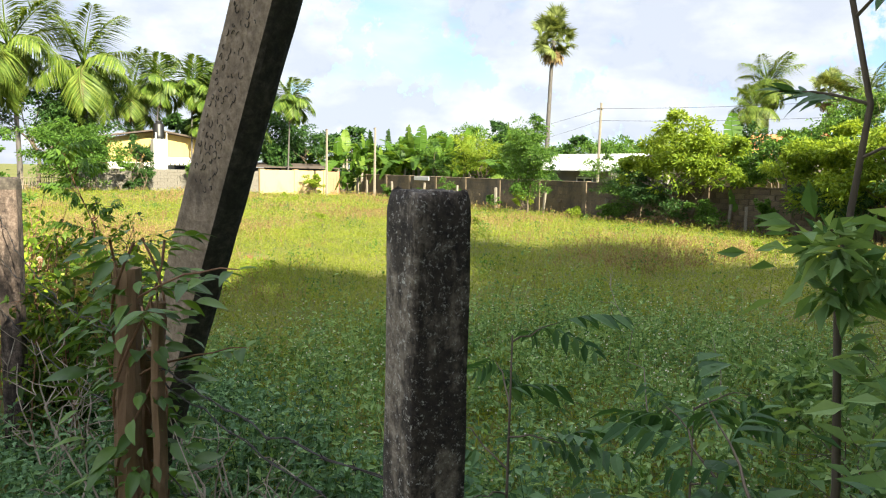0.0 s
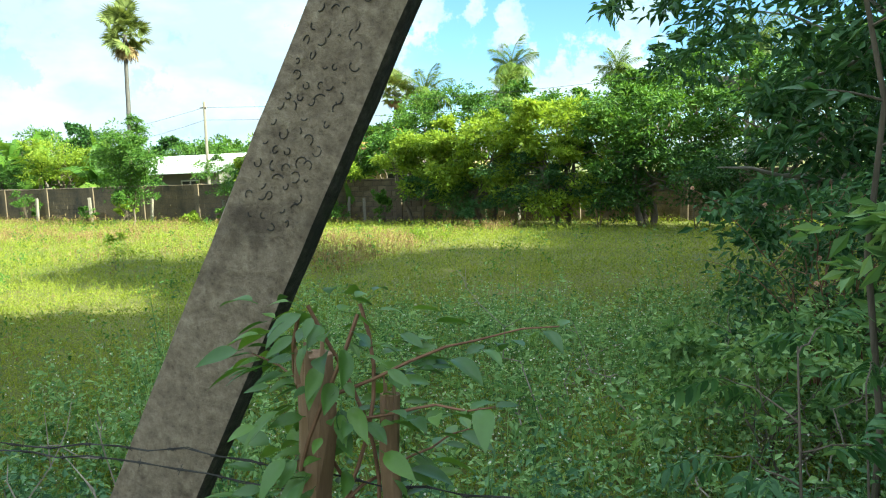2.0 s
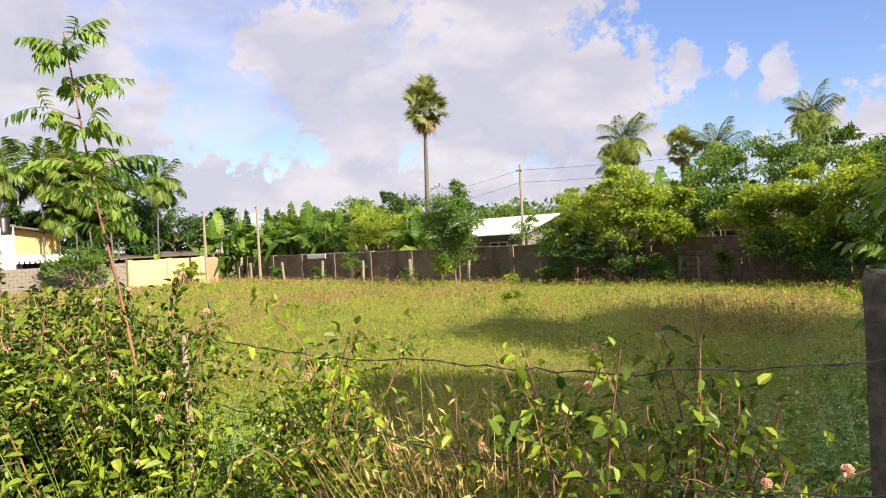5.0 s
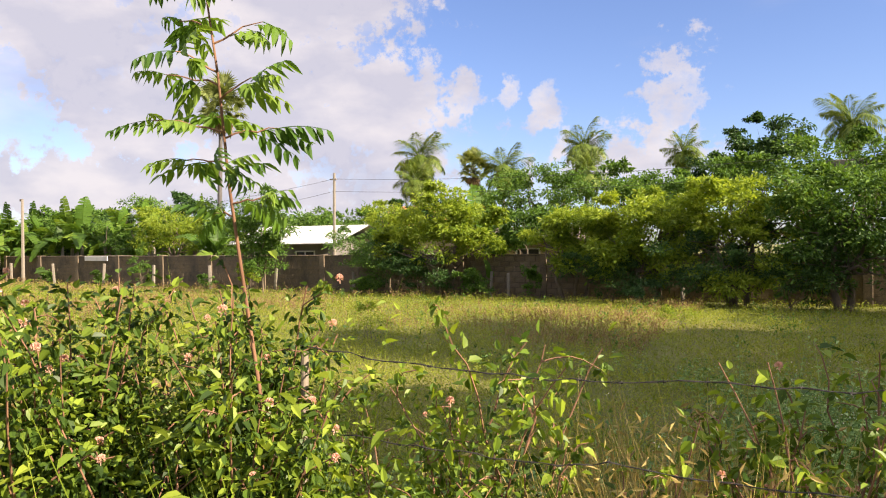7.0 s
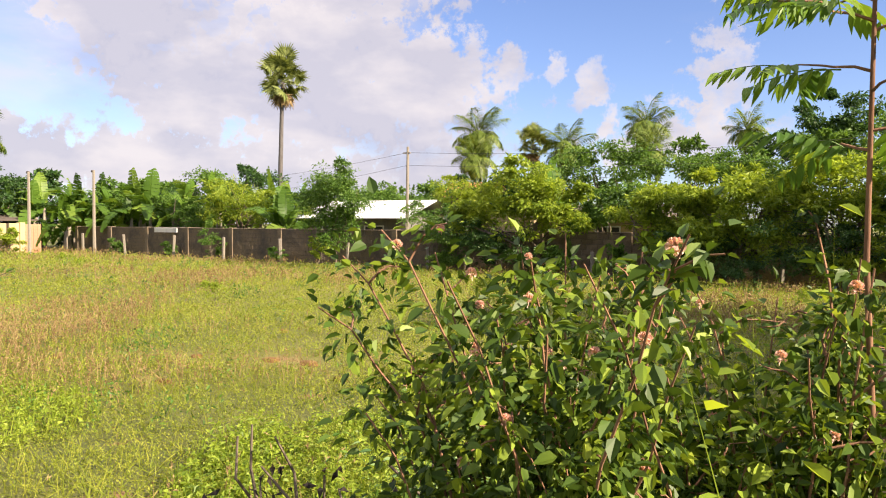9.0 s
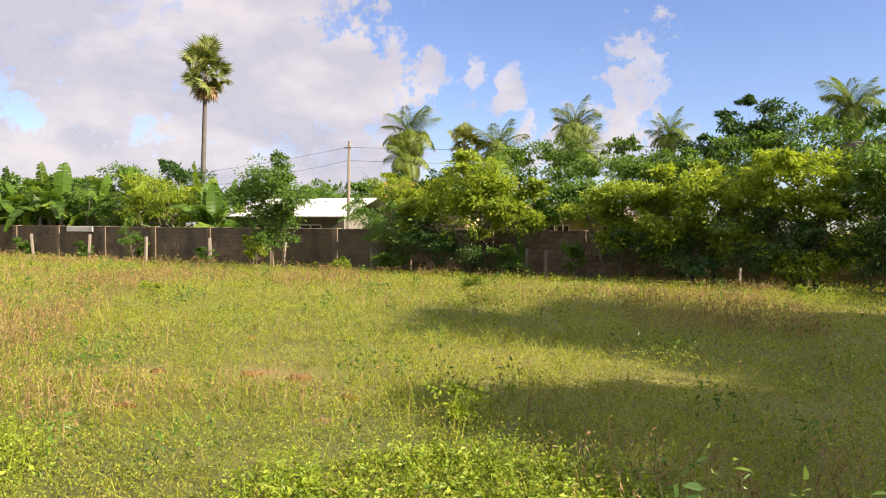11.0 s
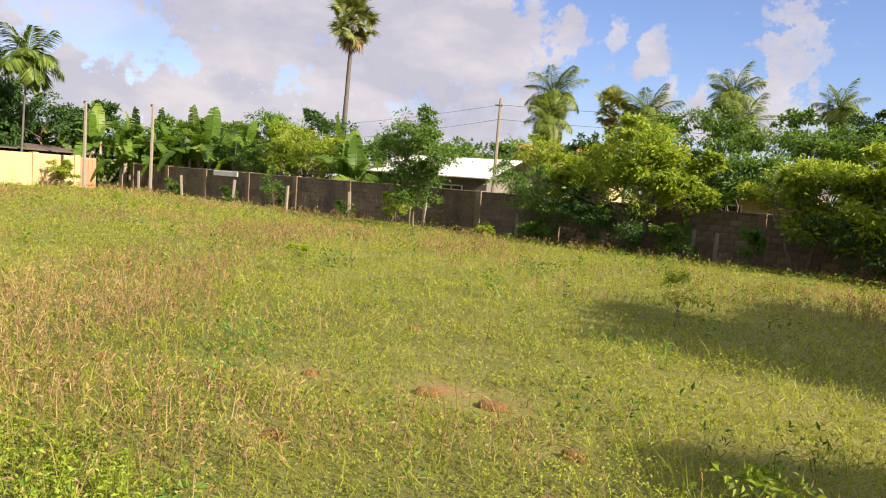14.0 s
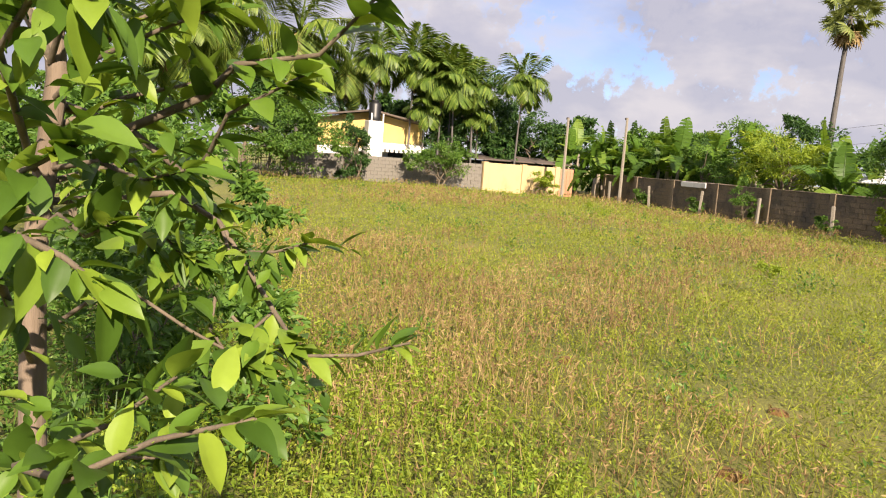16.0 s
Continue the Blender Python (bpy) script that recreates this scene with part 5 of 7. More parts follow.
FAR = (("tree", (-34.3, 28.3, 0), [((0, 0, 3.2), (1.6, 1.2, 0.9)), ((1.0, 0, 2.4), (1.4, 1.0, 0.9)), ((-1.2, 0, 2.3), (1.2, 1.0, 0.9))], 9000, (0.20, 0.035), "leaf_feather", "feathery yellow-green bamboo-like tree behind the wall"),
       ("tree", (-47.0, 30.6, 0.2), [((0, 0, 3.0), (1.3, 1.2, 1.0)), ((1.2, 0, 2.4), (1.1, 1.0, 0.9))], 4500, (0.16, 0.07), "leaf_mid", "leafy green tree among the banana plants"),
       ("tree", (-41.4, 31.0, 0.2), [((0, 0, 3.0), (1.4, 1.2, 1.0)), ((-1.2, 0, 2.3), (1.1, 1.0, 0.9))], 4500, (0.16, 0.07), "leaf_dark", "dark green tree among the banana plants"),
       ("tree", (-37.2, 33.0, 0), [((0, 0, 3.7), (1.5, 1.4, 1.1)), ((0.9, 0, 2.8), (1.3, 1.2, 1.0))], 5000, (0.18, 0.08), "leaf_dark", "round dark green tree behind the wall"),
       ("tree", (-42.5, 33.5, 0), [((0, 0, 3.6), (2.2, 1.5, 1.2)), ((-2.2, 0, 3.0), (1.8, 1.4, 1.1)), ((2.0, 0, 3.0), (1.6, 1.2, 1.0))], 7000, (0.18, 0.08), "leaf_mid", "green tree behind the banana grove"),
       ("tree", (-39.4, 28.6, 0), [((0, 0, 2.4), (1.2, 1.0, 1.0)), ((1.2, 0, 2.0), (1.0, 0.9, 0.9))], 5000, (0.13, 0.06), "leaf_mid", "bushy green tree behind the wall"),
       ("tree", (-31.0, 36.0, 0), [((0, 0, 3.0), (2.4, 1.6, 1.1)), ((2.6, 0, 3.1), (2.0, 1.5, 1.0))], 6000, (0.18, 0.08), "leaf_mid", "green tree beyond the white-roofed house"),
       ("tree", (-23.2, 31.5, 0), [((0, 0, 3.2), (1.3, 1.0, 0.8)), ((1.0, 0, 2.4), (1.0, 0.9, 0.8))], 5000, (0.14, 0.05), "leaf_feather", "light green tree beside the power pole"),
       ("tree", (-21.0, 49.2, 0), [((0, 0, 6.0), (3.0, 2.4, 1.5)), ((2.4, 0, 5.0), (2.2, 2.0, 1.5)), ((-2.4, 0, 4.6), (2.2, 2.0, 1.5))], 8000, (0.24, 0.11), "leaf_mid", "broad olive tree beyond the wall"),
       ("tree", (-14.0, 46.0, 0), [((0, 0, 5.0), (3.0, 2.2, 1.6)), ((3.0, 0, 4.8), (2.4, 2.0, 1.4))], 8000, (0.24, 0.11), "leaf_mid", "broad olive tree beyond the wall"),
       ("tree", (-11.6, 80, 0), [((0, 0, 9.0), (3.0, 2.4, 1.9)), ((-2.0, 0, 7.4), (2.4, 2.0, 1.8))], 5000, (0.34, 0.17), "leaf_dark", "dark round tree in the distance"),
       ("tree", (-6.2, 78, 0), [((0.6, 0, 12.4), (2.7, 2.2, 1.7)), ((-1.6, 0, 10.6), (2.7, 2.2, 2.0)), ((1.8, 0, 9.6), (2.9, 2.2, 1.9)), ((-3.0, 0, 8.8), (1.7, 1.6, 1.4))], 9000, (0.34, 0.18), "leaf_dark", "tall dark broadleaf tree above the others"),
       ("tree", (-4.0, 44, 0), [((0, 0, 5.4), (3.2, 2.4, 1.6)), ((-3.2, 0, 4.8), (2.6, 2, 1.5)), ((3, 0, 5.6), (2.6, 2, 1.6))], 9000, (0.24, 0.11), "leaf_mid", "broad green tree beyond the wall"),
       ("tree", (4.5, 42, 0), [((0, 0, 6.2), (3.2, 2.4, 1.8)), ((-2.4, 0, 5.0), (2.6, 2, 1.5))], 7000, (0.24, 0.11), "leaf_mid", "broad green tree beyond the wall"),
       ("tree", (-26.5, 40.0, 0), [((0, 0, 3.4), (2.4, 1.6, 1.1)), ((2.6, 0, 3.3), (2.2, 1.6, 1.1))], 6000, (0.2, 0.09), "leaf_dark", "dark tree beyond the white-roofed house"),
       ("tree", (-52.5, 21.2, 0.2), [((0, 0, 6.4), (2.2, 2.4, 1.6)), ((0, 1.6, 5.0), (1.9, 1.9, 1.6)), ((0, -1.5, 5.2), (2.0, 1.9, 1.5)), ((0, 0, 3.6), (1.8, 2.6, 1.4))], 10000, (0.22, 0.11), "leaf_dark", "round dark jackfruit-like tree behind the areca palms"),
       ("tree", (-50.8, 24.8, 0.2), [((0, 0, 3.4), (1.6, 2.0, 1.3)), ((0, 1.8, 2.8), (1.4, 1.6, 1.2))], 6000, (0.18, 0.09), "leaf_dark", "dark green tree behind the cream wall"),
       ("tree", (-44.6, 8.15, 0.24), [((0, 0, 2.6), (1.6, 1.7, 1.1)), ((0.3, -1.4, 2.2), (1.5, 1.4, 1.2)), ((0.2, 1.5, 1.9), (1.3, 1.2, 1.1)), ((0.4, 0, 1.2), (1.6, 2.2, 0.8))], 16000, (0.13, 0.07), "leaf_mid", "big rounded green bush overhanging a stick fence"),
       ("tree", (-49.3, 17.6, 0.2), [((0, 0, 3.6), (1.4, 1.9, 1.3)), ((0, 1.9, 3.2), (1.3, 1.8, 1.2)), ((0.2, 0.6, 2.0), (1.4, 2.6, 1.0))], 7000, (0.17, 0.08), "leaf_dark", "dark dense garden trees behind the boundary wall"),
       ("tree", (-49.6, 10.2, 0.2), [((0, 0, 4.6), (1.6, 2.0, 1.7)), ((0, -1.8, 4.0), (1.5, 1.8, 1.6)), ((0.2, 0.4, 2.4), (1.4, 2.4, 1.2))], 7000, (0.18, 0.08), "leaf_dark", "dark dense trees beside the yellow house"),
       ("shrub", (-45.2, 11.5, 0.24), [((0, 0, 2.3), (0.6, 0.65, 0.7)), ((0, 0.1, 1.3), (0.8, 0.85, 0.8)), ((0, 0, 0.6), (0.8, 0.8, 0.4))], 6000, (0.11, 0.06), "leaf_dark", "upright dark shrub against the grey wall"),
       ("shrub", (-44.9, 16.0, 0.24), [((0, 0, 1.85), (0.9, 1.1, 0.85)), ((0, 1.0, 1.2), (0.9, 1.0, 0.75)), ((0, -0.9, 1.1), (0.9, 1.0, 0.75))], 7000, (0.11, 0.06), "leaf_mid", "wide green shrub with dry stems by the grey wall"),
       ("shrub", (-45.6, 22.7, 0.24), [((0, 0, 0.75), (0.5, 0.7, 0.5)), ((0, 0.4, 0.5), (0.4, 0.5, 0.4))], 2200, (0.10, 0.06), "leaf_bright", "small bright shrub before the cream wall"),
       ("tree", (-50.5, 7.0, 0.2), [((0, 0, 4.6), (2.0, 2.6, 2.0)), ((0, -2.6, 4.4), (2.0, 2.4, 2.0)), ((0, 2.0, 3.2), (1.6, 1.8, 1.4))], 9000, (0.2, 0.09), "leaf_dark", "dark dense trees beneath the coconut palms"),
       ("tree", (-45.0, 1.0, 0.2), [((0, 0, 4.2), (2.0, 2.4, 2.0)), ((0, -1.0, 2.2), (2.2, 2.6, 1.6)), ((0.5, 2.2, 2.0), (1.8, 1.6, 1.5))], 11000, (0.15, 0.08), "leaf_mid", "dense green trees at the west edge of the field"))
for name, at, blobs, n, leaf, mat, label in FAR:
    tree(name, at, blobs, n, leaf, mat, label, "shrub" if name == "shrub" else "tree", trunk_r=0.06 if name == "shrub" else 0.14, stems=3 if name == "shrub" else 1, fork=0.2 if name == "shrub" else 0.4)
# thick green belt behind the walls
for x, y, w, h, mat in ((-56, 38, 4.0, 5.2, "leaf_mid"), (-50, 40, 4.0, 5.0, "leaf_dark"), (-44, 40, 4.0, 4.6, "leaf_mid"), (-38, 41, 4.0, 4.4, "leaf_dark"), (-32, 45, 4.0, 4.4, "leaf_mid"), (-55, 31, 3.0, 5.0, "leaf_dark"), (-49.5, 31.5, 2.6, 3.6, "leaf_dark"), (-45.5, 32.5, 2.6, 3.4, "leaf_dark"), (-55, 26, 2.6, 4.6, "leaf_dark"),
                        (-57, 9.5, 3.0, 6.4, "leaf_mid"), (-57, 18, 3.0, 5.6, "leaf_dark"), (-57, 3.0, 3.4, 7.0, "leaf_dark"), (-26, 52, 4.0, 6.4, "leaf_mid"), (-19, 66, 5.0, 8.0, "leaf_mid"), (-32, 66, 5.0, 7.4, "leaf_mid"), (-9, 60, 5.0, 8.0, "leaf_mid"), (0, 52, 4.0, 7.4, "leaf_mid"), (6, 50, 4.0, 8.0, "leaf_mid"), (9, 30, 4, 7, "leaf_dark"), (-50, 22.0, 1.4, 3.6, "leaf_dark"), (-50.4, 18.8, 1.4, 3.9, "leaf_mid")):
    tree("tree", (x, y, 0), [((0, 0, h * 0.72), (w * 0.7, w * 0.6, h * 0.26)), ((w * 0.5, 0, h * 0.5), (w * 0.7, w * 0.5, h * 0.3)), ((-w * 0.5, 0.3, h * 0.5), (w * 0.7, w * 0.5, h * 0.3)), ((0, 0, h * 0.25), (w, w * 0.5, h * 0.25))], 3600, (0.32, 0.15), mat, "leafy tree in the green belt behind the boundary walls", trunk_r=0.14, group="belt trees")
# hedge rows that close the place out of sight: south-west, south behind the lane, east
for x, y, w, h, mat in ((-40, -3.0, 3.0, 3.0, "leaf_mid"), (-33, -3.2, 3.2, 2.6, "leaf_mid"), (-26.5, -2.8, 3.2, 2.6, "leaf_mid"), (-20.5, -2.6, 2.6, 2.2, "leaf_mid")):
    tree("hedge_tree", (x, y, 0), [((0, 0, h * 0.65), (w, 1.6, h * 0.4)), ((0.8, 0.3, h * 0.35), (w * 0.9, 1.4, h * 0.35))], 3000, (0.17, 0.09), mat, "bushy green tree on the south edge of the field", trunk_r=0.1, group="south hedge")


def stick_fence():
    ob = thing("stick_fence", (-46.3, 5.6, 0.02), "rough fence of upright dry sticks", "fence")
    for i in range(46):
        m = Mesh()
        y, h = i * 0.085, RNG.uniform(0.7, 1.15)
        tube(m, [(0, y, -0.1), (RNG.uniform(-0.04, 0.04), y + RNG.uniform(-0.05, 0.05), h)], [0.022, 0.014], 5)
        part("stick", m, "stick_wood", ob)
    for z in (0.35, 0.75):
        m = Mesh()
        tube(m, [(0.03, 0, z), (0.03, 3.9, z + 0.03)], 0.016, 5)
        part("rail", m, "stick_wood", ob)


stick_fence()

# bushes standing out in the field
for x, y, w, h in ((-11.6, 10.1, 0.26, 0.55), (-6.9, 13.2, 0.3, 0.5), (-25.0, 12.0, 0.3, 0.6), (-9.9, 4.9, 0.22, 0.28), (-17.0, 9.4, 0.3, 0.4)):
    tree("field_bush", (x, y, 0), [((0, 0, h * 0.6), (w, w, h * 0.45))], 420, (0.045, 0.02), "leaf_feather", "small leafy bush standing in the field", "bush", trunk_r=0.008, stems=4, fork=0.2, clump=14, spread=0.35)

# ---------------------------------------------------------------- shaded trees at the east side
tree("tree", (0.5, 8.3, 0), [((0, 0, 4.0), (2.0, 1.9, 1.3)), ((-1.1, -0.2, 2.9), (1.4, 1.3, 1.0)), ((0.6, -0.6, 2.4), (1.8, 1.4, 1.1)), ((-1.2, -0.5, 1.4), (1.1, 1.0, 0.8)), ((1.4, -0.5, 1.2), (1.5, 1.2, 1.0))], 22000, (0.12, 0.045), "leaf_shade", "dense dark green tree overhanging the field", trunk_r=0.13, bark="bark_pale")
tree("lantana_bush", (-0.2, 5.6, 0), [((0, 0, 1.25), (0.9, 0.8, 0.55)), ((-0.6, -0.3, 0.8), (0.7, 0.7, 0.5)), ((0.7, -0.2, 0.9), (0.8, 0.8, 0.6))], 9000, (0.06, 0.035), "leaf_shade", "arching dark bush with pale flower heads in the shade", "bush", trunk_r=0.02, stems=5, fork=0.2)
tree("shrub", (-0.35, 2.8, 0), [((0, 0, 0.85), (0.5, 0.45, 0.4)), ((0.5, -0.1, 0.7), (0.5, 0.4, 0.45)), ((-0.2, 0.3, 1.2), (0.35, 0.3, 0.3))], 1700, (0.09, 0.036), "weed_leaf", "leafy green shrub beneath a thin young tree", "shrub", trunk_r=0.012, stems=5, fork=0.2, clump=20, spread=0.3)
tree("shrub", (-1.1, 4.0, 0), [((0, 0, 0.5), (0.6, 0.6, 0.35)), ((0.8, 0.4, 0.6), (0.7, 0.6, 0.4))], 4500, (0.05, 0.028), "weed_leaf", "low tangled shrub in the tree shade", "shrub", trunk_r=0.012, stems=5, fork=0.2)
# out-of-view trees, added to throw the shade on field and fence
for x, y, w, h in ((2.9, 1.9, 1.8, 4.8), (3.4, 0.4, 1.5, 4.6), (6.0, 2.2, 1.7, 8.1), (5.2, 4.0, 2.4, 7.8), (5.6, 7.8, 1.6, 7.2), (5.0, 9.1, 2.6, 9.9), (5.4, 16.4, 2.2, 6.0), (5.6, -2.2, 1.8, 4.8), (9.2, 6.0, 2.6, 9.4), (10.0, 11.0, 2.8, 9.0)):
    tree("tree", (x, y, 0), [((0, 0, h * 0.76), (w, w, h * 0.22)), ((0.3, 0.2, h * 0.48), (w * 0.95, w * 0.9, h * 0.24)), ((-0.3, -0.2, h * 0.22), (w * 0.9, w * 0.9, h * 0.2)), ((0.1, w * 0.5, h * 0.62), (w * 0.7, w * 0.6, h * 0.2)), ((-0.1, -w * 0.5, h * 0.62), (w * 0.7, w * 0.6, h * 0.2)), ((0, 0, h * 0.86), (w * 0.7, w * 0.8, h * 0.12)), ((0, 0, h * 0.36), (w * 0.9, w * 0.9, h * 0.16))], 12500, (0.36, 0.19), "leaf_dark", "unseen broadleaf tree on the east side, added to shade the field", trunk_r=0.16, group="east trees")

# ---------------------------------------------------------------- fence by the lane
def worn_post(name, at, w, h, turn, label, dark_face=False, mat="post_concrete"):
    """A square concrete post, worn and slightly swollen, with broken corners on top."""
    ob = thing(name, at, label, "fence post", "near fence posts")
    m = Mesh()
    side = 7
    rings, zs = [], np.concatenate([np.linspace(-0.25, h - 0.06, 26), [h - 0.03, h - 0.012, h]])
    ang = []
    for i in range(4):
        for k in range(side):
            u = -1 + 2 * k / side
            q = np.array([(u, -1), (1, u), (-u, 1), (-1, -u)][i], float)
            ang.append(q / max(1.0, np.linalg.norm(q) / 1.375))
    ang = np.array(ang)
    for j, z in enumerate(zs):
        cut = 1 - 0.10 * max(0, (z - h + 0.03) / 0.03) ** 2
        nz = np.array([noise.noise(Vector((a[0] * 2.0, a[1] * 2.0, z * 9))) for a in ang])
        n2 = np.array([noise.noise(Vector((a[0] * 7.0, a[1] * 7.0, z * 30 + 5))) for a in ang])
        r = (w / 2) * cut * (1 + 0.022 * nz + 0.022 * n2)
        rings.append(np.column_stack([ang * r[:, None], np.full(len(ang), z) + 0.012 * nz * (j > 25)]))
    k = len(ang)
    v = np.concatenate(rings + [np.array([[0, 0, h + 0.002]])])
    f = [(j * k + i, j * k + (i + 1) % k, (j + 1) * k + (i + 1) % k, (j + 1) * k + i) for j in range(len(zs) - 1) for i in range(k)]
    e = (len(zs) - 1) * k
    f += [(e + i, e + i + 1, e + (i + 2) % k, len(v) - 1) for i in range(0, k, 2)]
    me = m.add(v, f).data("shaft", mat, True)
    me.materials.append(MATS["dark_concrete"])
    # top darkened for moss; one face for moss and its shade, as colour
    if dark_face:
        for n, pl in enumerate(me.polygons):
            if n < (len(zs) - 1) * k and (n % k < side or n // k > 24):
                pl.material_index = 1
    part("shaft", me, "", ob)
    ob.rotation_euler = (0, 0, radians(turn))
    return ob


worn_post("fence_post", (-0.726, 1.527, 0), 0.093, 1.558, -6, "old square concrete fence post with dark moss stains")
worn_post("fence_post", (-4.213, 1.305, 0), 0.098, 1.507, -22, "old square concrete fence post carrying barbed wire", True, "post_brown")


def leaning_strut():
    """Leaning concrete pole beside the fence with marks scratched into its face."""
    a, b = Vector((-3.092, 1.605, 0)), Vector((-1.582, 1.9, 3.0))
    way = (b - a).normalized()
    ob = thing("leaning_pole", a, "thick leaning grey concrete pole with scratched marks", "pole")
    side = way.cross(Vector((0.22, -0.975, 0))).normalized()
    front = side.cross(way).normalized()
    rot = Matrix((side, front, way)).transposed().to_4x4()
    m, moss = Mesh(), Mesh()
    w, d, L = 0.114, 0.056, 4.3
    zs = np.linspace(-0.4, L, 60)
    prof = []
    for i, (q0, q1) in enumerate((((-1, 1), (1, 1)), ((1, 1), (1, -1)), ((1, -1), (-1, -1)), ((-1, -1), (-1, 1)))):
        for k in range(5):
            u = k / 5
            prof.append(((q0[0] + (q1[0] - q0[0]) * u), (q0[1] + (q1[1] - q0[1]) * u)))
    prof = np.array(prof)
    soft = prof / np.maximum(1, np.linalg.norm(prof, axis=1, keepdims=True) / 1.32)
    rings = []
    for z in zs:
        nz = np.array([noise.noise(Vector((p[0] * 3, p[1] * 3, z * 6))) + 0.5 * noise.noise(Vector((p[0] * 9, p[1] * 9, z * 25))) for p in soft])
        rings.append(np.column_stack([soft * (w, d) * (1 + 0.028 * nz)[:, None], np.full(len(soft), z)]))
    k = len(soft)
    v = np.concatenate(rings)
    v = np.array([rot @ Vector(p) for p in v])
    quads = [(j * k + i, j * k + (i + 1) % k, (j + 1) * k + (i + 1) % k, (j + 1) * k + i) for j in range(len(zs) - 1) for i in range(k)]
    me = m.add(v, [(q[3], q[2], q[1], q[0]) for q in quads]).data("shaft", "strut_concrete", False)
    me.materials.append(MATS["dark_concrete"])
    # one whole side face takes the darker concrete tone
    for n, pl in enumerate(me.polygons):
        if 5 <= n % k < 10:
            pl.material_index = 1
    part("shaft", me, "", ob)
    top = Mesh()
    box(top, (-w * 0.9, -d * 0.9, L - 0.004), (w * 0.9, d * 0.9, L + 0.006), 0.0, rot)
    part("end_face", top, "strut_concrete", ob)
    # scratched marks: short dark grooves as sunken bars on the front face
    rg = np.random.default_rng(3)
    marks = Mesh()
    for z in np.arange(1.72, 2.8, 0.042):
        for cx in (-0.07, -0.04, -0.01, 0.02, 0.05):
            if rg.random() < 0.12:
                continue
            r0, a0, span = rg.uniform(0.005, 0.012), rg.uniform(0, 6.28), rg.uniform(1.4, 5.2)
            aa = np.linspace(a0, a0 + span, 7)
            ox, oz, kx = rg.uniform(-0.008, 0.008), rg.uniform(-0.015, 0.015), rg.uniform(0.6, 1.4)
            tube(marks, [rot @ Vector((cx + ox + kx * r0 * math.cos(t), d + 0.0005, z + oz + 1.3 * r0 * math.sin(t))) for t in aa], 0.0018, 4, False)
    tagged(part("scratched_lettering", marks, "dark_concrete", ob, "dark scratched marks"), kind="stuff")


leaning_strut()


def big_leaf(name, L, W, curl, mat):
    """A single leaf along +x: folded on its midrib, pointed, bowed."""
    m = Mesh()
    t = np.linspace(0, 1, 8)
    w = W * 0.5 * np.sin(np.pi * np.clip(t, 0.0, 1) ** 0.85) ** 0.9 * (1 - 0.15 * t)
    z = -curl * L * t * t
    v = np.concatenate([np.stack([L * t, s * w, z + 0.28 * np.abs(w) * abs(s) + 0.02 * W * np.sin(9 * t + s)], 1) for s in (-1, -0.5, 0, 0.5, 1)])
    f = [(r * 8 + i, r * 8 + i + 1, (r + 1) * 8 + i + 1, (r + 1) * 8 + i) for r in range(4) for i in range(7)]
    m.add(v, f)
    tube(m, [(-0.14 * L, 0, 0), (0, 0, 0)], 0.014 * L, 4, False)
    return m.data(name, mat, True)


def compound_leaf(name, L, pairs, leaf, mat, droop=0.6):
    """A neem-like leaf along +x: bowed rachis with pairs of hanging sickle leaflets."""
    m = Mesh()
    t = np.linspace(0, 1, 7)
    c = lambda u: np.stack([L * u, 0 * u, -0.28 * L * u * u], -1)
    tube(m, c(t), np.linspace(0.0022, 0.001, 7), 4, False)
    for u in np.linspace(0.18, 1.0, pairs):
        for s in (-1, 1):
            p0 = c(np.array(u))
            d = Vector((0.75 + RNG.uniform(-0.35, 0.35), s * 0.85 + RNG.uniform(-0.25, 0.25), -droop + RNG.uniform(-0.45, 0.45))).normalized()
            sd = Vector((0, 0, 1)).cross(d).normalized()
            nn = d.cross(sd)
            l1 = leaf * RNG.uniform(0.6, 1.15) * (0.75 + 0.5 * math.sin(math.pi * u * 0.9))
            w1 = l1 * 0.24
            rows = []
            for k, q in enumerate((0.0, 0.3, 0.65, 1.0)):
                ww = w1 * (0.25, 1.0, 0.8, 0.03)[k]
                o = Vector(p0) + d * l1 * q - Vector((0, 0, 1)) * 0.38 * l1 * q * q + sd * 0.06 * l1 * math.sin(3 * q) * s
                rows += [o - sd * ww + nn * ww * 0.4, o, o + sd * ww + nn * ww * 0.4]
            m.add(np.array(rows), [(k * 3 + j, k * 3 + j + 1, k * 3 + j + 4, k * 3 + j + 3) for k in range(3) for j in range(2)])
    return m.data(name, mat, False)


NEEM = [compound_leaf("compound_leaf", L, n, lf, "leaf_neem", dr) for L, n, lf, dr in ((0.17, 5, 0.056, 1.5), (0.13, 4, 0.052, 2.1), (0.18, 5, 0.060, 1.2))]
NEEM_SHADE = [compound_leaf("compound_leaf", L, n, lf, "leaf_shade", dr) for L, n, lf, dr in ((0.26, 6, 0.085, 0.7), (0.22, 5, 0.08, 1.0))]


SHADE_LEAF = [big_leaf("leaf", L, L * 0.36, c, "leaf_shade") for L, c in ((0.11, 0.3), (0.09, 0.45), (0.10, 0.15))]


def aim(p, d, roll=0.0, s=1.0):
    """A pose at p with +x along d."""
    return Matrix.Translation(p) @ Vector(d).to_track_quat("X", "Z").to_matrix().to_4x4() @ pose(0, 0, 0, roll) @ Matrix.Scale(s, 4)


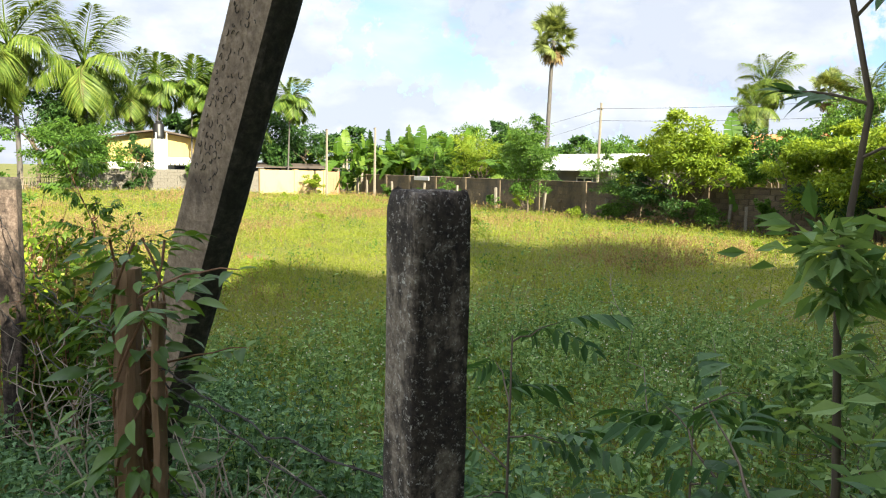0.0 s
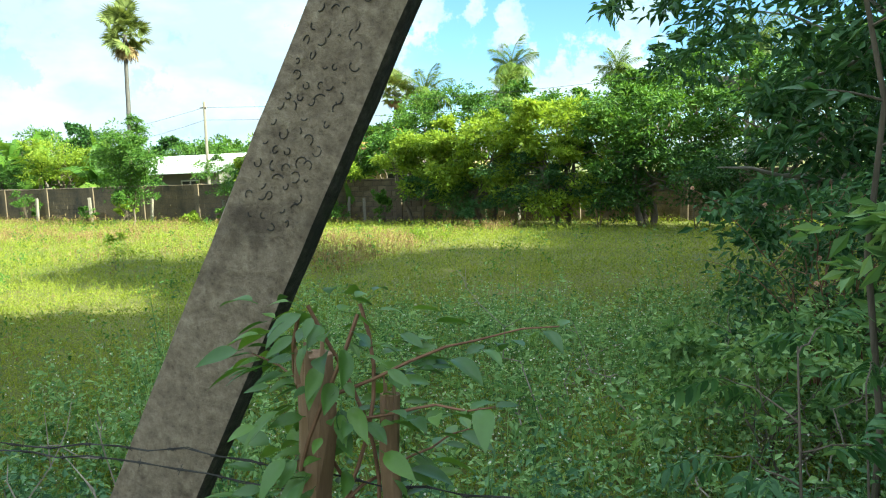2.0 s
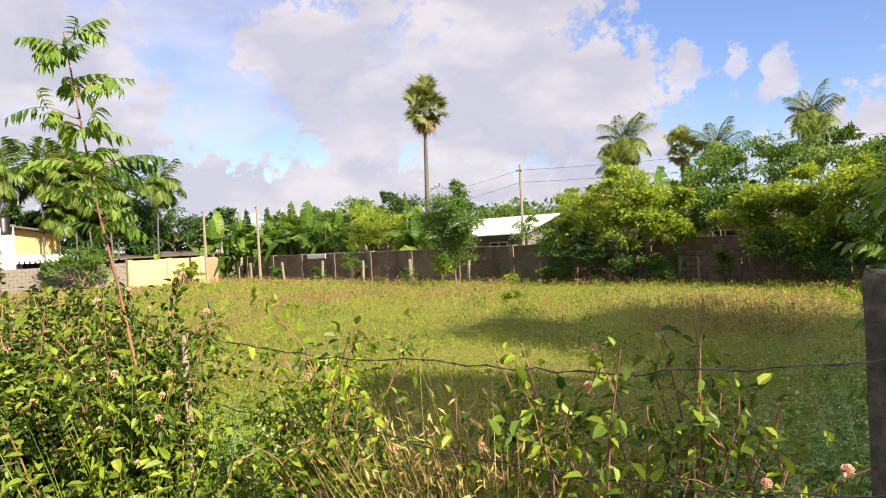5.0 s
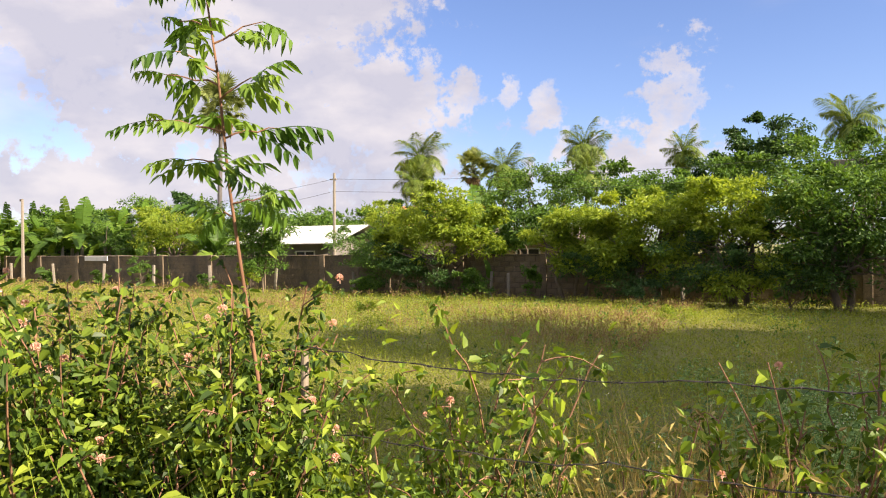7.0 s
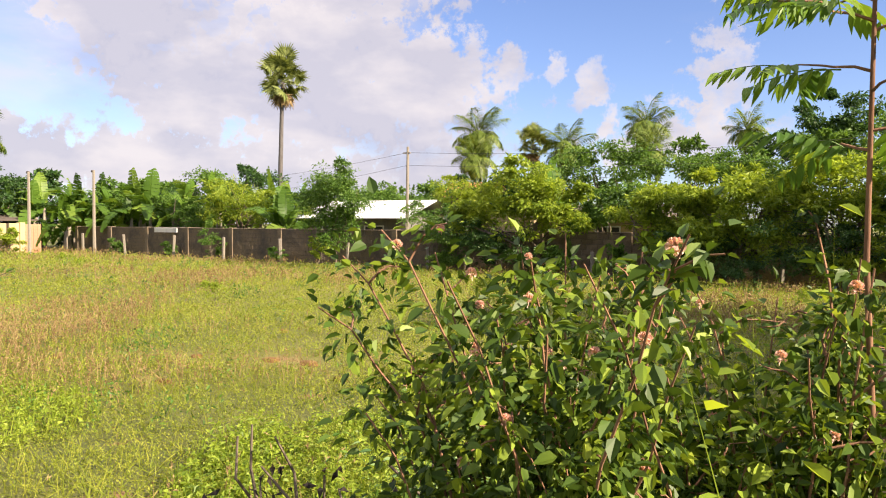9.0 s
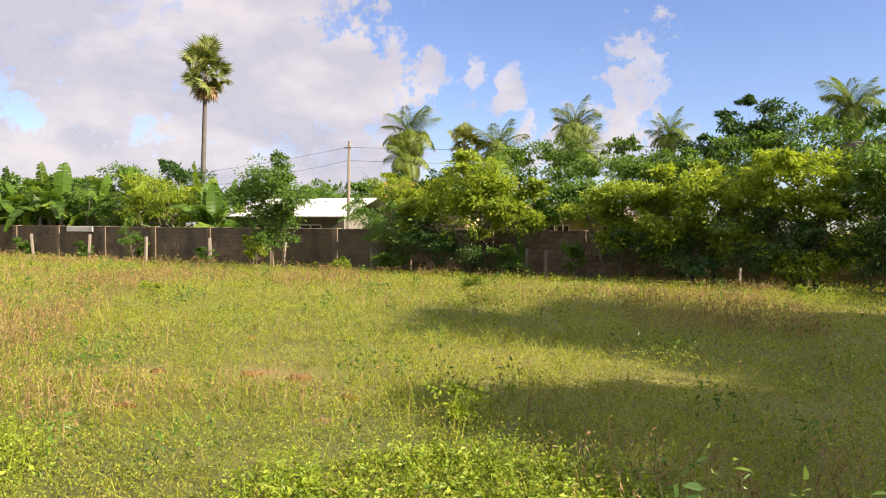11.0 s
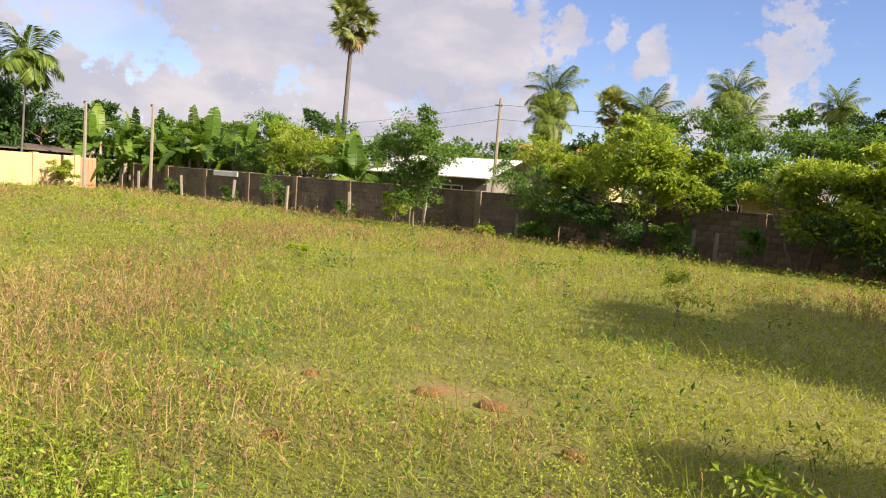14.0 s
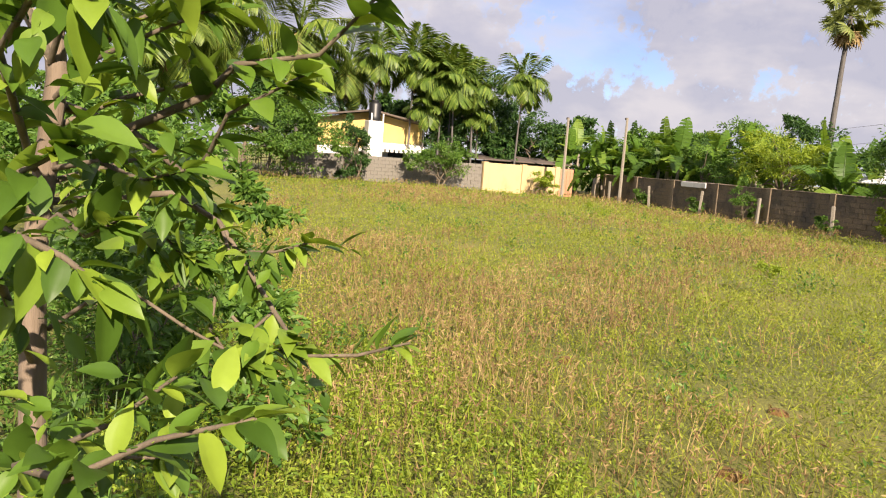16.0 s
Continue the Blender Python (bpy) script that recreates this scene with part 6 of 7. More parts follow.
def sapling(at, stem, twigs, meshes, label, per=6, r=0.012, bark="stem_red", name="neem_sapling", size=1.0):
    """A thin stem through the given points, twigs given as (height share, angle, rise, length), leaves in tufts along the twigs."""
    ob = thing(name, at, label, "sapling")
    st = np.array(stem, float)
    m = Mesh()
    tube(m, st, np.linspace(r, r * 0.3, len(st)), 7, True, 0.1)
    part("stem", m, bark, ob, "", True)
    for share, ang, rise, L in twigs:
        k = share * (len(st) - 1)
        i = min(int(k), len(st) - 2)
        p0 = st[i] + (st[i + 1] - st[i]) * (k - i)
        d = np.array([math.cos(radians(ang)), math.sin(radians(ang)), rise])
        p1 = p0 + d * L
        tw = Mesh()
        path = limb_path(p0, p1, 0.05, 6, 0.03)
        tube(tw, path, np.linspace(r * 0.4, r * 0.15, 6), 5, False)
        part("twig", tw, bark, ob)
        for j in range(per):
            u = 0.35 + 0.65 * j / max(per - 1, 1)
            q = path[0] + (path[-1] - path[0]) * u
            a = radians(ang + RNG.uniform(-75, 75) if j < per - 1 else ang)
            part("leaf", meshes[RNG.integers(len(meshes))], "", ob, m=aim(q, (math.cos(a), math.sin(a), RNG.uniform(-0.35, 0.7)), RNG.uniform(-50, 50), size * RNG.uniform(0.75, 1.1)))
    return ob


sapling((-6.56, 1.0, 0), [(0, 0, -0.1), (-0.01, 0, 0.5), (-0.03, -0.02, 1.0), (-0.06, -0.09, 1.5), (-0.06, -0.15, 1.8), (-0.06, -0.19, 2.1), (-0.09, -0.22, 2.42)],
        [(0.98, 60, 1.0, 0.06), (0.97, 200, 0.6, 0.08), (0.94, 330, 0.5, 0.09), (0.90, 170, 0.35, 0.14), (0.88, 20, 0.4, 0.14), (0.84, 250, 0.3, 0.12), (0.82, 190, 0.25, 0.17), (0.80, 350, 0.25, 0.15), (0.77, 140, 0.2, 0.13), (0.75, 215, 0.15, 0.19), (0.74, 30, 0.2, 0.15), (0.70, 180, 0.15, 0.15), (0.68, 300, 0.15, 0.13), (0.64, 10, 0.1, 0.12), (0.62, 160, 0.1, 0.12)],
        NEEM, "young neem sapling with drooping toothed leaflets and reddish stem", 5, 0.0085, size=0.72)
sapling((-4.14, 1.70, 0), [(0, 0, -0.1), (0.0, 0, 0.5), (0.0, -0.02, 0.95), (-0.03, 0.0, 1.25), (-0.02, -0.10, 1.5), (-0.01, -0.15, 1.66)],
        [(0.99, 100, 0.8, 0.04), (0.97, 180, 0.5, 0.08), (0.96, 20, 0.4, 0.15), (0.92, 340, 0.3, 0.17), (0.9, 200, 0.35, 0.13), (0.86, 100, 0.3, 0.11), (0.82, 10, 0.5, 0.20), (0.78, 190, 0.4, 0.14), (0.74, 290, 0.3, 0.13), (0.70, 330, 0.5, 0.20), (0.66, 150, 0.4, 0.14), (0.62, 20, 0.5, 0.20), (0.58, 250, 0.3, 0.14), (0.54, 170, 0.3, 0.15), (0.48, 350, 0.4, 0.18)],
        NEEM, "thin neem sapling with pale drooping leaves beside a post", 7, 0.006, size=0.55)
sapling((-0.86, 3.05, 0), [(0, 0, -0.1), (0.03, 0, 0.7), (-0.02, 0.02, 1.3), (0.02, 0.04, 1.8), (-0.06, 0.0, 2.2), (-0.03, 0.02, 2.5), (-0.1, 0, 2.9)],
        [(0.95, 180, 0.4, 0.4), (0.9, 40, 0.4, 0.4), (0.85, 210, 0.25, 0.42), (0.8, 340, 0.3, 0.4), (0.74, 175, 0.15, 0.4), (0.7, 20, 0.2, 0.45), (0.65, 240, 0.1, 0.3), (0.6, 320, 0.15, 0.4), (0.5, 190, 0.2, 0.25), (0.45, 0, 0.2, 0.3)],
        SHADE_LEAF, "dark thin young tree in the shade with sparse leaves", 17, 0.014, "bark", "young_tree")
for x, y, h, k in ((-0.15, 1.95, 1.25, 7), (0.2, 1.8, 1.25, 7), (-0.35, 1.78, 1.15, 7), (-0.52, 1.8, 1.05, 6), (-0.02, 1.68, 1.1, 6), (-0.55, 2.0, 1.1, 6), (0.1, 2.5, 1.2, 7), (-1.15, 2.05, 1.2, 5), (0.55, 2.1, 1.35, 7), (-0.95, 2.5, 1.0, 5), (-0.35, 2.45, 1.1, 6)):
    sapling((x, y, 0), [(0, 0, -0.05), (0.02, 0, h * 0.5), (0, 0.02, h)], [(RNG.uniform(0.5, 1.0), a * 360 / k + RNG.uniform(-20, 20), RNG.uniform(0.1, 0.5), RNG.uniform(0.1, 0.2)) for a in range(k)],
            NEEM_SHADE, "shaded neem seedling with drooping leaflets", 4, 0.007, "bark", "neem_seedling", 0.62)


# ---------------------------------------------------------------- lantana and other bushes along the fence
def flower_mesh():
    """A round flower head: small florets over a dome, with a stalk."""
    m = Mesh()
    n = 60
    d = rand_dir(n, 0.6)
    leaves(m, d * 0.008, d + RNG.normal(size=(n, 3)) * 0.5, rand_dir(n), 0.0085, 0.010, 0.3, 0.0)
    tube(m, [(0, 0, -0.02), (0, 0, 0)], 0.0012, 4, False)
    return m.data("flower_head", "petal_pink")


FLOWER = flower_mesh()


def lantana(at, stems, n_leaf, flowers, label, mat="leaf_lantana", leaf=0.055, seed_r=0.4, height=1.3, core=0):
    """Arching stems that bend over at their ends, opposite hanging oval leaves, flower heads above them; core: inside
    leaves, whose dark green carries the bush's inner shade.
    """
    ob = thing("lantana_bush", at, label, "bush", "lantana bushes along the fence")
    st, lf = Mesh(), Mesh()
    tips = []
    for _ in range(stems):
        a, L = RNG.uniform(0, 6.28), RNG.uniform(0.45, 1.0) * height
        out = RNG.uniform(0.15, 1.1) * seed_r
        base = RNG.normal(size=3) * (0.09, 0.07, 0) - (0, 0, 0.05)
        u = np.linspace(0, 1, 11)
        bend = RNG.uniform(0.0, 0.45)
        way = np.array([math.cos(a), 0.8 * math.sin(a)])
        path = np.column_stack([base[0] + way[0] * out * u ** 1.6, base[1] + way[1] * out * u ** 1.6, base[2] + L * ((1 + bend) * u - bend * u ** 3)])
        path += RNG.normal(size=path.shape) * 0.012 * np.sin(np.pi * u)[:, None]
        tube(st, path, np.linspace(0.006, 0.0018, 11), 5, False)
        tips.append(path[-1])
        k = n_leaf
        v = RNG.uniform(0.18, 1.0, k) ** 0.75
        i = np.minimum((v * 10).astype(int), 9)
        p = path[i] + (path[i + 1] - path[i]) * (v * 10 - i)[:, None]
        d = rand_dir(k, -0.25)
        p = p + d * RNG.uniform(0.005, 0.09, k)[:, None]
        size = leaf * RNG.uniform(0.45, 1.25, k)
        oval_leaves(lf, p, d, rand_dir(k, 1.4), size, size * 0.66, 0.22, 0.25)
        for b in range(3):
            q0 = path[RNG.integers(4, 10)]
            q1 = q0 + rand_dir(1, 0.35)[0] * RNG.uniform(0.10, 0.24)
            twig = limb_path(q0, q1, 0.15, 5)
            tube(st, twig, np.linspace(0.003, 0.0013, 5), 4, False)
            pp = twig[RNG.integers(1, 5, 12)] + RNG.normal(size=(12, 3)) * 0.008
            ss = leaf * RNG.uniform(0.5, 1.1, 12)
            oval_leaves(lf, pp, rand_dir(12, -0.25), rand_dir(12, 1.4), ss, ss * 0.62, 0.22, 0.25)
            tips.append(q1)
    tagged(part("stem_tangle", st, "stem_red", ob), kind="stuff")
    tagged(part("foliage", lf, mat, ob), kind="stuff")
    # inside leaves: the bush's inner shade put in as dark leaf colour
    if core:
        c = Mesh()
        q = rand_dir(core) * (RNG.random(core) ** 0.4)[:, None] * (seed_r * 0.8, seed_r * 0.65, height * 0.36) + (0, 0, height * 0.47)
        ss = leaf * RNG.uniform(0.6, 1.2, core)
        oval_leaves(c, q, rand_dir(core, -0.3), rand_dir(core, 1.0), ss, ss * 0.6, 0.22, 0.25)
        tagged(part("inner_foliage", c, "leaf_lantana_dark", ob), kind="stuff")
    order = RNG.permutation(len(tips))
    for i in range(flowers):
        p = tips[order[i % len(tips)]] + RNG.normal(size=3) * 0.02 + (0, 0, 0.02)
        part("flower_head", FLOWER, "", ob, "salmon-pink flower head", m=Matrix.Translation(p) @ pose(0, 0, 0, RNG.uniform(-30, 30), RNG.uniform(-30, 30)) @ Matrix.Scale(RNG.uniform(0.75, 1.1), 4))
    return ob


LAN = "lantana bush with salmon-pink flower heads on the wire fence"
lantana((-7.2, 0.78, 0), 60, 175, 50, "dark lantana bush with salmon-pink flower heads", "leaf_lantana_dark", 0.036, 0.50, 1.62, 3600)
lantana((-6.74, 1.0, 0), 52, 150, 50, LAN, "leaf_lantana_dark", 0.033, 0.48, 1.58, 3200)
lantana((-6.05, 1.42, 0), 24, 50, 8, LAN, "leaf_lantana", 0.044, 0.40, 1.40, 500)
lantana((-5.55, 1.55, 0), 16, 28, 5, LAN, "leaf_lantana", 0.044, 0.40, 1.2)
lantana((-5.1, 1.55, 0), 20, 30, 16, LAN, "leaf_lantana", 0.046, 0.42, 1.40)
lantana((-4.7, 1.45, 0), 16, 26, 12, LAN, "leaf_lantana", 0.044, 0.34, 1.52)
lantana((-4.95, 1.98, 0), 12, 26, 6, LAN, "leaf_lantana", 0.048, 0.42, 1.35)
lantana((-4.46, 1.36, 0), 8, 26, 6, LAN, "leaf_lantana", 0.044, 0.22, 1.1)
lantana((-4.06, 1.52, 0), 15, 46, 7, "dark lantana with pink flower heads beside a fence post", "leaf_lantana_dark", 0.060, 0.24, 1.15)
lantana((-3.75, 1.75, 0), 9, 26, 0, "dark leafy lantana shoots in the shade beside a fence post", "leaf_mid", 0.05, 0.3, 1.15)
lantana((-6.5, 1.7, 0), 14, 30, 4, LAN, "leaf_lantana", 0.05, 0.45, 1.1)
lantana((-0.9, 4.9, 0.35), 16, 30, 14, "arching lantana with pale flower heads in the shade", "leaf_shade", 0.05, 0.7, 1.25)
weed_patch("fence_herbs", 900, (-7.6, 0.75), (-4.4, 1.75), 0.75, 0.06, "leaf_lantana", "green herbs growing through the wire fence", 0, 13, lambda x, y: (y > 0.80 + 0.28 * np.maximum(x + 7.2, 0)))
weed_patch("bright_herbs", 190, (-7.0, 0.72), (-6.4, 1.1), 1.05, 0.075, "leaf_bright", "sunlit yellow-green herb with broad leaves", 0, 13)


def dry_tuft(at, n, h, label):
    ob = thing("dry_grass_tuft", at, label, "grass tuft")
    m = Mesh()
    p = RNG.normal(size=(n, 3)) * (0.15, 0.11, 0)
    leaves(m, p, rand_dir(n, 2.0), rand_dir(n), h * RNG.uniform(0.5, 1.1, n), 0.006, 0.1, 0.15)
    leaves(m, p + rand_dir(n, 2.2) * (h * RNG.uniform(0.5, 0.95, n))[:, None], rand_dir(n, 0.6), rand_dir(n), 0.045, 0.012)
    tagged(part("blade_tuft", m, "dry_grass", ob), kind="stuff")


dry_tuft((-5.45, 1.62, 0), 900, 1.15, "tall straw-yellow dry grass tuft by the fence")
dry_tuft((-5.72, 1.75, 0), 600, 1.0, "straw-yellow dry grass tuft by the fence")


def stump_with_vine():
    """Broken wooden stakes wrapped by a leafy vine, in front of the leaning pole."""
    ob = thing("stump", (-2.02, 1.38, 0), "split reddish wooden stump wrapped by a leafy vine", "stump")
    for dx, dy, h, r in ((0, 0, 1.30, 0.038), (0.13, 0.05, 1.22, 0.020), (-0.06, 0.06, 1.05, 0.030)):
        m = Mesh()
        tube(m, limb_path((dx, dy, -0.2), (dx + 0.02, dy + 0.01, h), 0, 12, 0.006), np.linspace(r * 1.25, r * 0.85, 12), 10, True, 0.16)
        for k in range(5):
            a = k * 1.25
            tube(m, [(dx + 0.02 + r * 0.6 * math.cos(a), dy + r * 0.6 * math.sin(a), h - 0.05), (dx + 0.02 + r * 0.7 * math.cos(a), dy + r * 0.7 * math.sin(a), h + RNG.uniform(0.0, 0.05))], [r * 0.3, r * 0.08], 4)
        part("stake", m, "stump_wood", ob, "", False)
    vine, mats = Mesh(), [big_leaf("leaf", L, L * 0.46, c, "leaf_lantana_big") for L, c in ((0.095, 0.3), (0.12, 0.45), (0.08, 0.15))]
    for s in range(4):
        t = np.linspace(0, 1, 26)
        a = t * 9 + s * 1.6
        pts = np.stack([0.05 + 0.075 * np.cos(a), 0.03 + 0.07 * np.sin(a), t * 1.38], 1)
        tube(vine, pts, 0.004, 5, False)
    part("vine", vine, "stem_red", ob)
    for i in range(400):
        z = RNG.uniform(0.35, 1.45) ** 0.9
        a = RNG.uniform(0, 6.28)
        rr = RNG.uniform(0.05, 0.2) if z < 1.25 else RNG.uniform(0.02, 0.2)
        p = (0.05 + rr * math.cos(a), 0.03 + rr * math.sin(a) * 0.8, z)
        part("leaf", mats[i % 3], "", ob, m=aim(p, (math.cos(a), math.sin(a), RNG.uniform(-0.5, 0.5)), RNG.uniform(-40, 40), RNG.uniform(0.4, 0.85)))
    # side shoots that reach out beside the pole
    for ang, L, z in ((20, 0.42, 1.22), (-10, 0.34, 1.15), (165, 0.24, 1.2), (55, 0.3, 1.0)):
        d = np.array([math.cos(radians(ang)), math.sin(radians(ang)), 0.28])
        p0 = np.array([0.05, 0.03, z])
        sh = Mesh()
        path = limb_path(p0, p0 + d * L, 0.06, 7, 0.02)
        tube(sh, path, np.linspace(0.004, 0.0015, 7), 5, False)
        part("shoot", sh, "stem_red", ob)
        for k in range(12):
            q = path[0] + (path[-1] - path[0]) * (0.25 + 0.75 * k / 11)
            a = radians(ang + (60 if k % 2 else -60) + RNG.uniform(-20, 20))
            part("leaf", mats[k % 3], "", ob, m=aim(q, (math.cos(a), math.sin(a), RNG.uniform(-0.1, 0.4)), RNG.uniform(-25, 25), RNG.uniform(0.5, 0.8)))


leaf_material("leaf_lantana_big", (0.04, 0.10, 0.02), (0.09, 0.18, 0.03), (0.18, 0.30, 0.05), 0.35, 0.4, per_object=True)
stump_with_vine()


def barbed_wire(points, sags, label="rusty dark barbed wire strand"):
    ob = thing("barbed_wire", points[0], label, "barbed wire", "fence strands")
    o = np.array(points[0], float)
    path = []
    for a, b, sag in zip(points, points[1:], sags):
        t = np.linspace(0, 1, 22)[:-1, None]
        path.append(np.array(a) + (np.array(b) - np.array(a)) * t - np.array([0, 0, 1]) * sag * 4 * t * (1 - t))
    path = np.concatenate(path + [[points[-1]]]) - o
    path[:, 1:] += RNG.normal(size=(len(path), 2)) * 0.004
    m = Mesh()
    s = np.arange(len(path))
    for ph in (0, math.pi):
        tw = path + 0.0016 * np.stack([0 * s, np.cos(s * 1.9 + ph), np.sin(s * 1.9 + ph)], 1)
        tube(m, tw, 0.0013, 5, False)
    part("strand", m, "wire_steel", ob)
    barbs = Mesh()
    L = np.concatenate([[0], np.cumsum(np.linalg.norm(np.diff(path, axis=0), axis=1))])
    for x in np.arange(0.05, L[-1], 0.11):
        p = np.array([np.interp(x, L, path[:, i]) for i in range(3)])
        for k in range(2):
            d = rand_dir(1)[0] * (0.3, 1, 1) * 0.014
            tube(barbs, [p - d, p, p + d], [0.0006, 0.0013, 0.0006], 4, False)
        tube(barbs, [p - (0.006, 0, 0), p + (0.006, 0, 0)], 0.0032, 5, False)
    tagged(part("barb_set", barbs, "wire_steel", ob), kind="stuff")


P1, P2 = (-0.72, 1.49), (-4.20, 1.245)
barbed_wire([(1.6, 1.6, 1.10), (*P1, 1.12), (-2.35, 1.42, 1.07), (*P2, 1.10), (-5.6, 1.25, 1.02), (-6.58, 1.12, 1.08)], [0.02, 0.05, 0.05, 0.05, 0.03])
barbed_wire([(*P1, 1.02), (-2.6, 1.46, 1.0), (*P2, 1.35), (-5.4, 1.22, 1.27), (-6.58, 1.12, 1.32)], [0.03, 0.12, 0.03, 0.03])
barbed_wire([(1.6, 1.6, 0.80), (*P1, 0.80), (-2.6, 1.44, 0.74), (*P2, 0.84), (-5.6, 1.24, 0.80), (-6.58, 1.12, 0.84)], [0.02, 0.04, 0.04, 0.04, 0.03])

stk = thing("wooden_stake", (-6.58, 1.13, 0), "pale rough wooden stake among the lantana", "stake")
sm = Mesh()
tube(sm, limb_path((0, 0, -0.2), (0.01, 0, 1.30), 0, 10, 0.006), np.linspace(0.018, 0.013, 10), 9, True, 0.12)
part("shaft", sm, "stick_wood", stk)


def brushwood():
    """Low heap of cut branches with blackened hanging leaves that closes the fence's end."""
    ob = thing("dry_brushwood", (-7.9, 1.22, 0), "low dead brushwood with blackened hanging leaves", "brushwood")
    for i in range(26):
        x = RNG.uniform(-0.55, 0.85)
        m = Mesh()
        a = np.array([x, RNG.uniform(-0.08, 0.1), 0])
        b = a + (RNG.uniform(-0.35, 0.35), RNG.uniform(-0.1, 0.1), RNG.uniform(0.55, 0.92))
        tube(m, limb_path(a, b, 0.05, 6, 0.05), np.linspace(0.012, 0.004, 6), 5, False)
        part("branch", m, "bark", ob)
    d = Mesh()
    n = 190
    p = np.stack([RNG.uniform(-0.7, 0.95, n), RNG.normal(size=n) * 0.1, RNG.uniform(0.3, 0.75, n)], 1)
    leaves(d, p, rand_dir(n) * (0.35, 0.35, 1) - (0, 0, 0.8), rand_dir(n), RNG.uniform(0.035, 0.07, n), 0.02, 0.35, 0.2)
    part("dead_leaves", d, "leaf_black", ob, "blackened curled leaves")


brushwood()


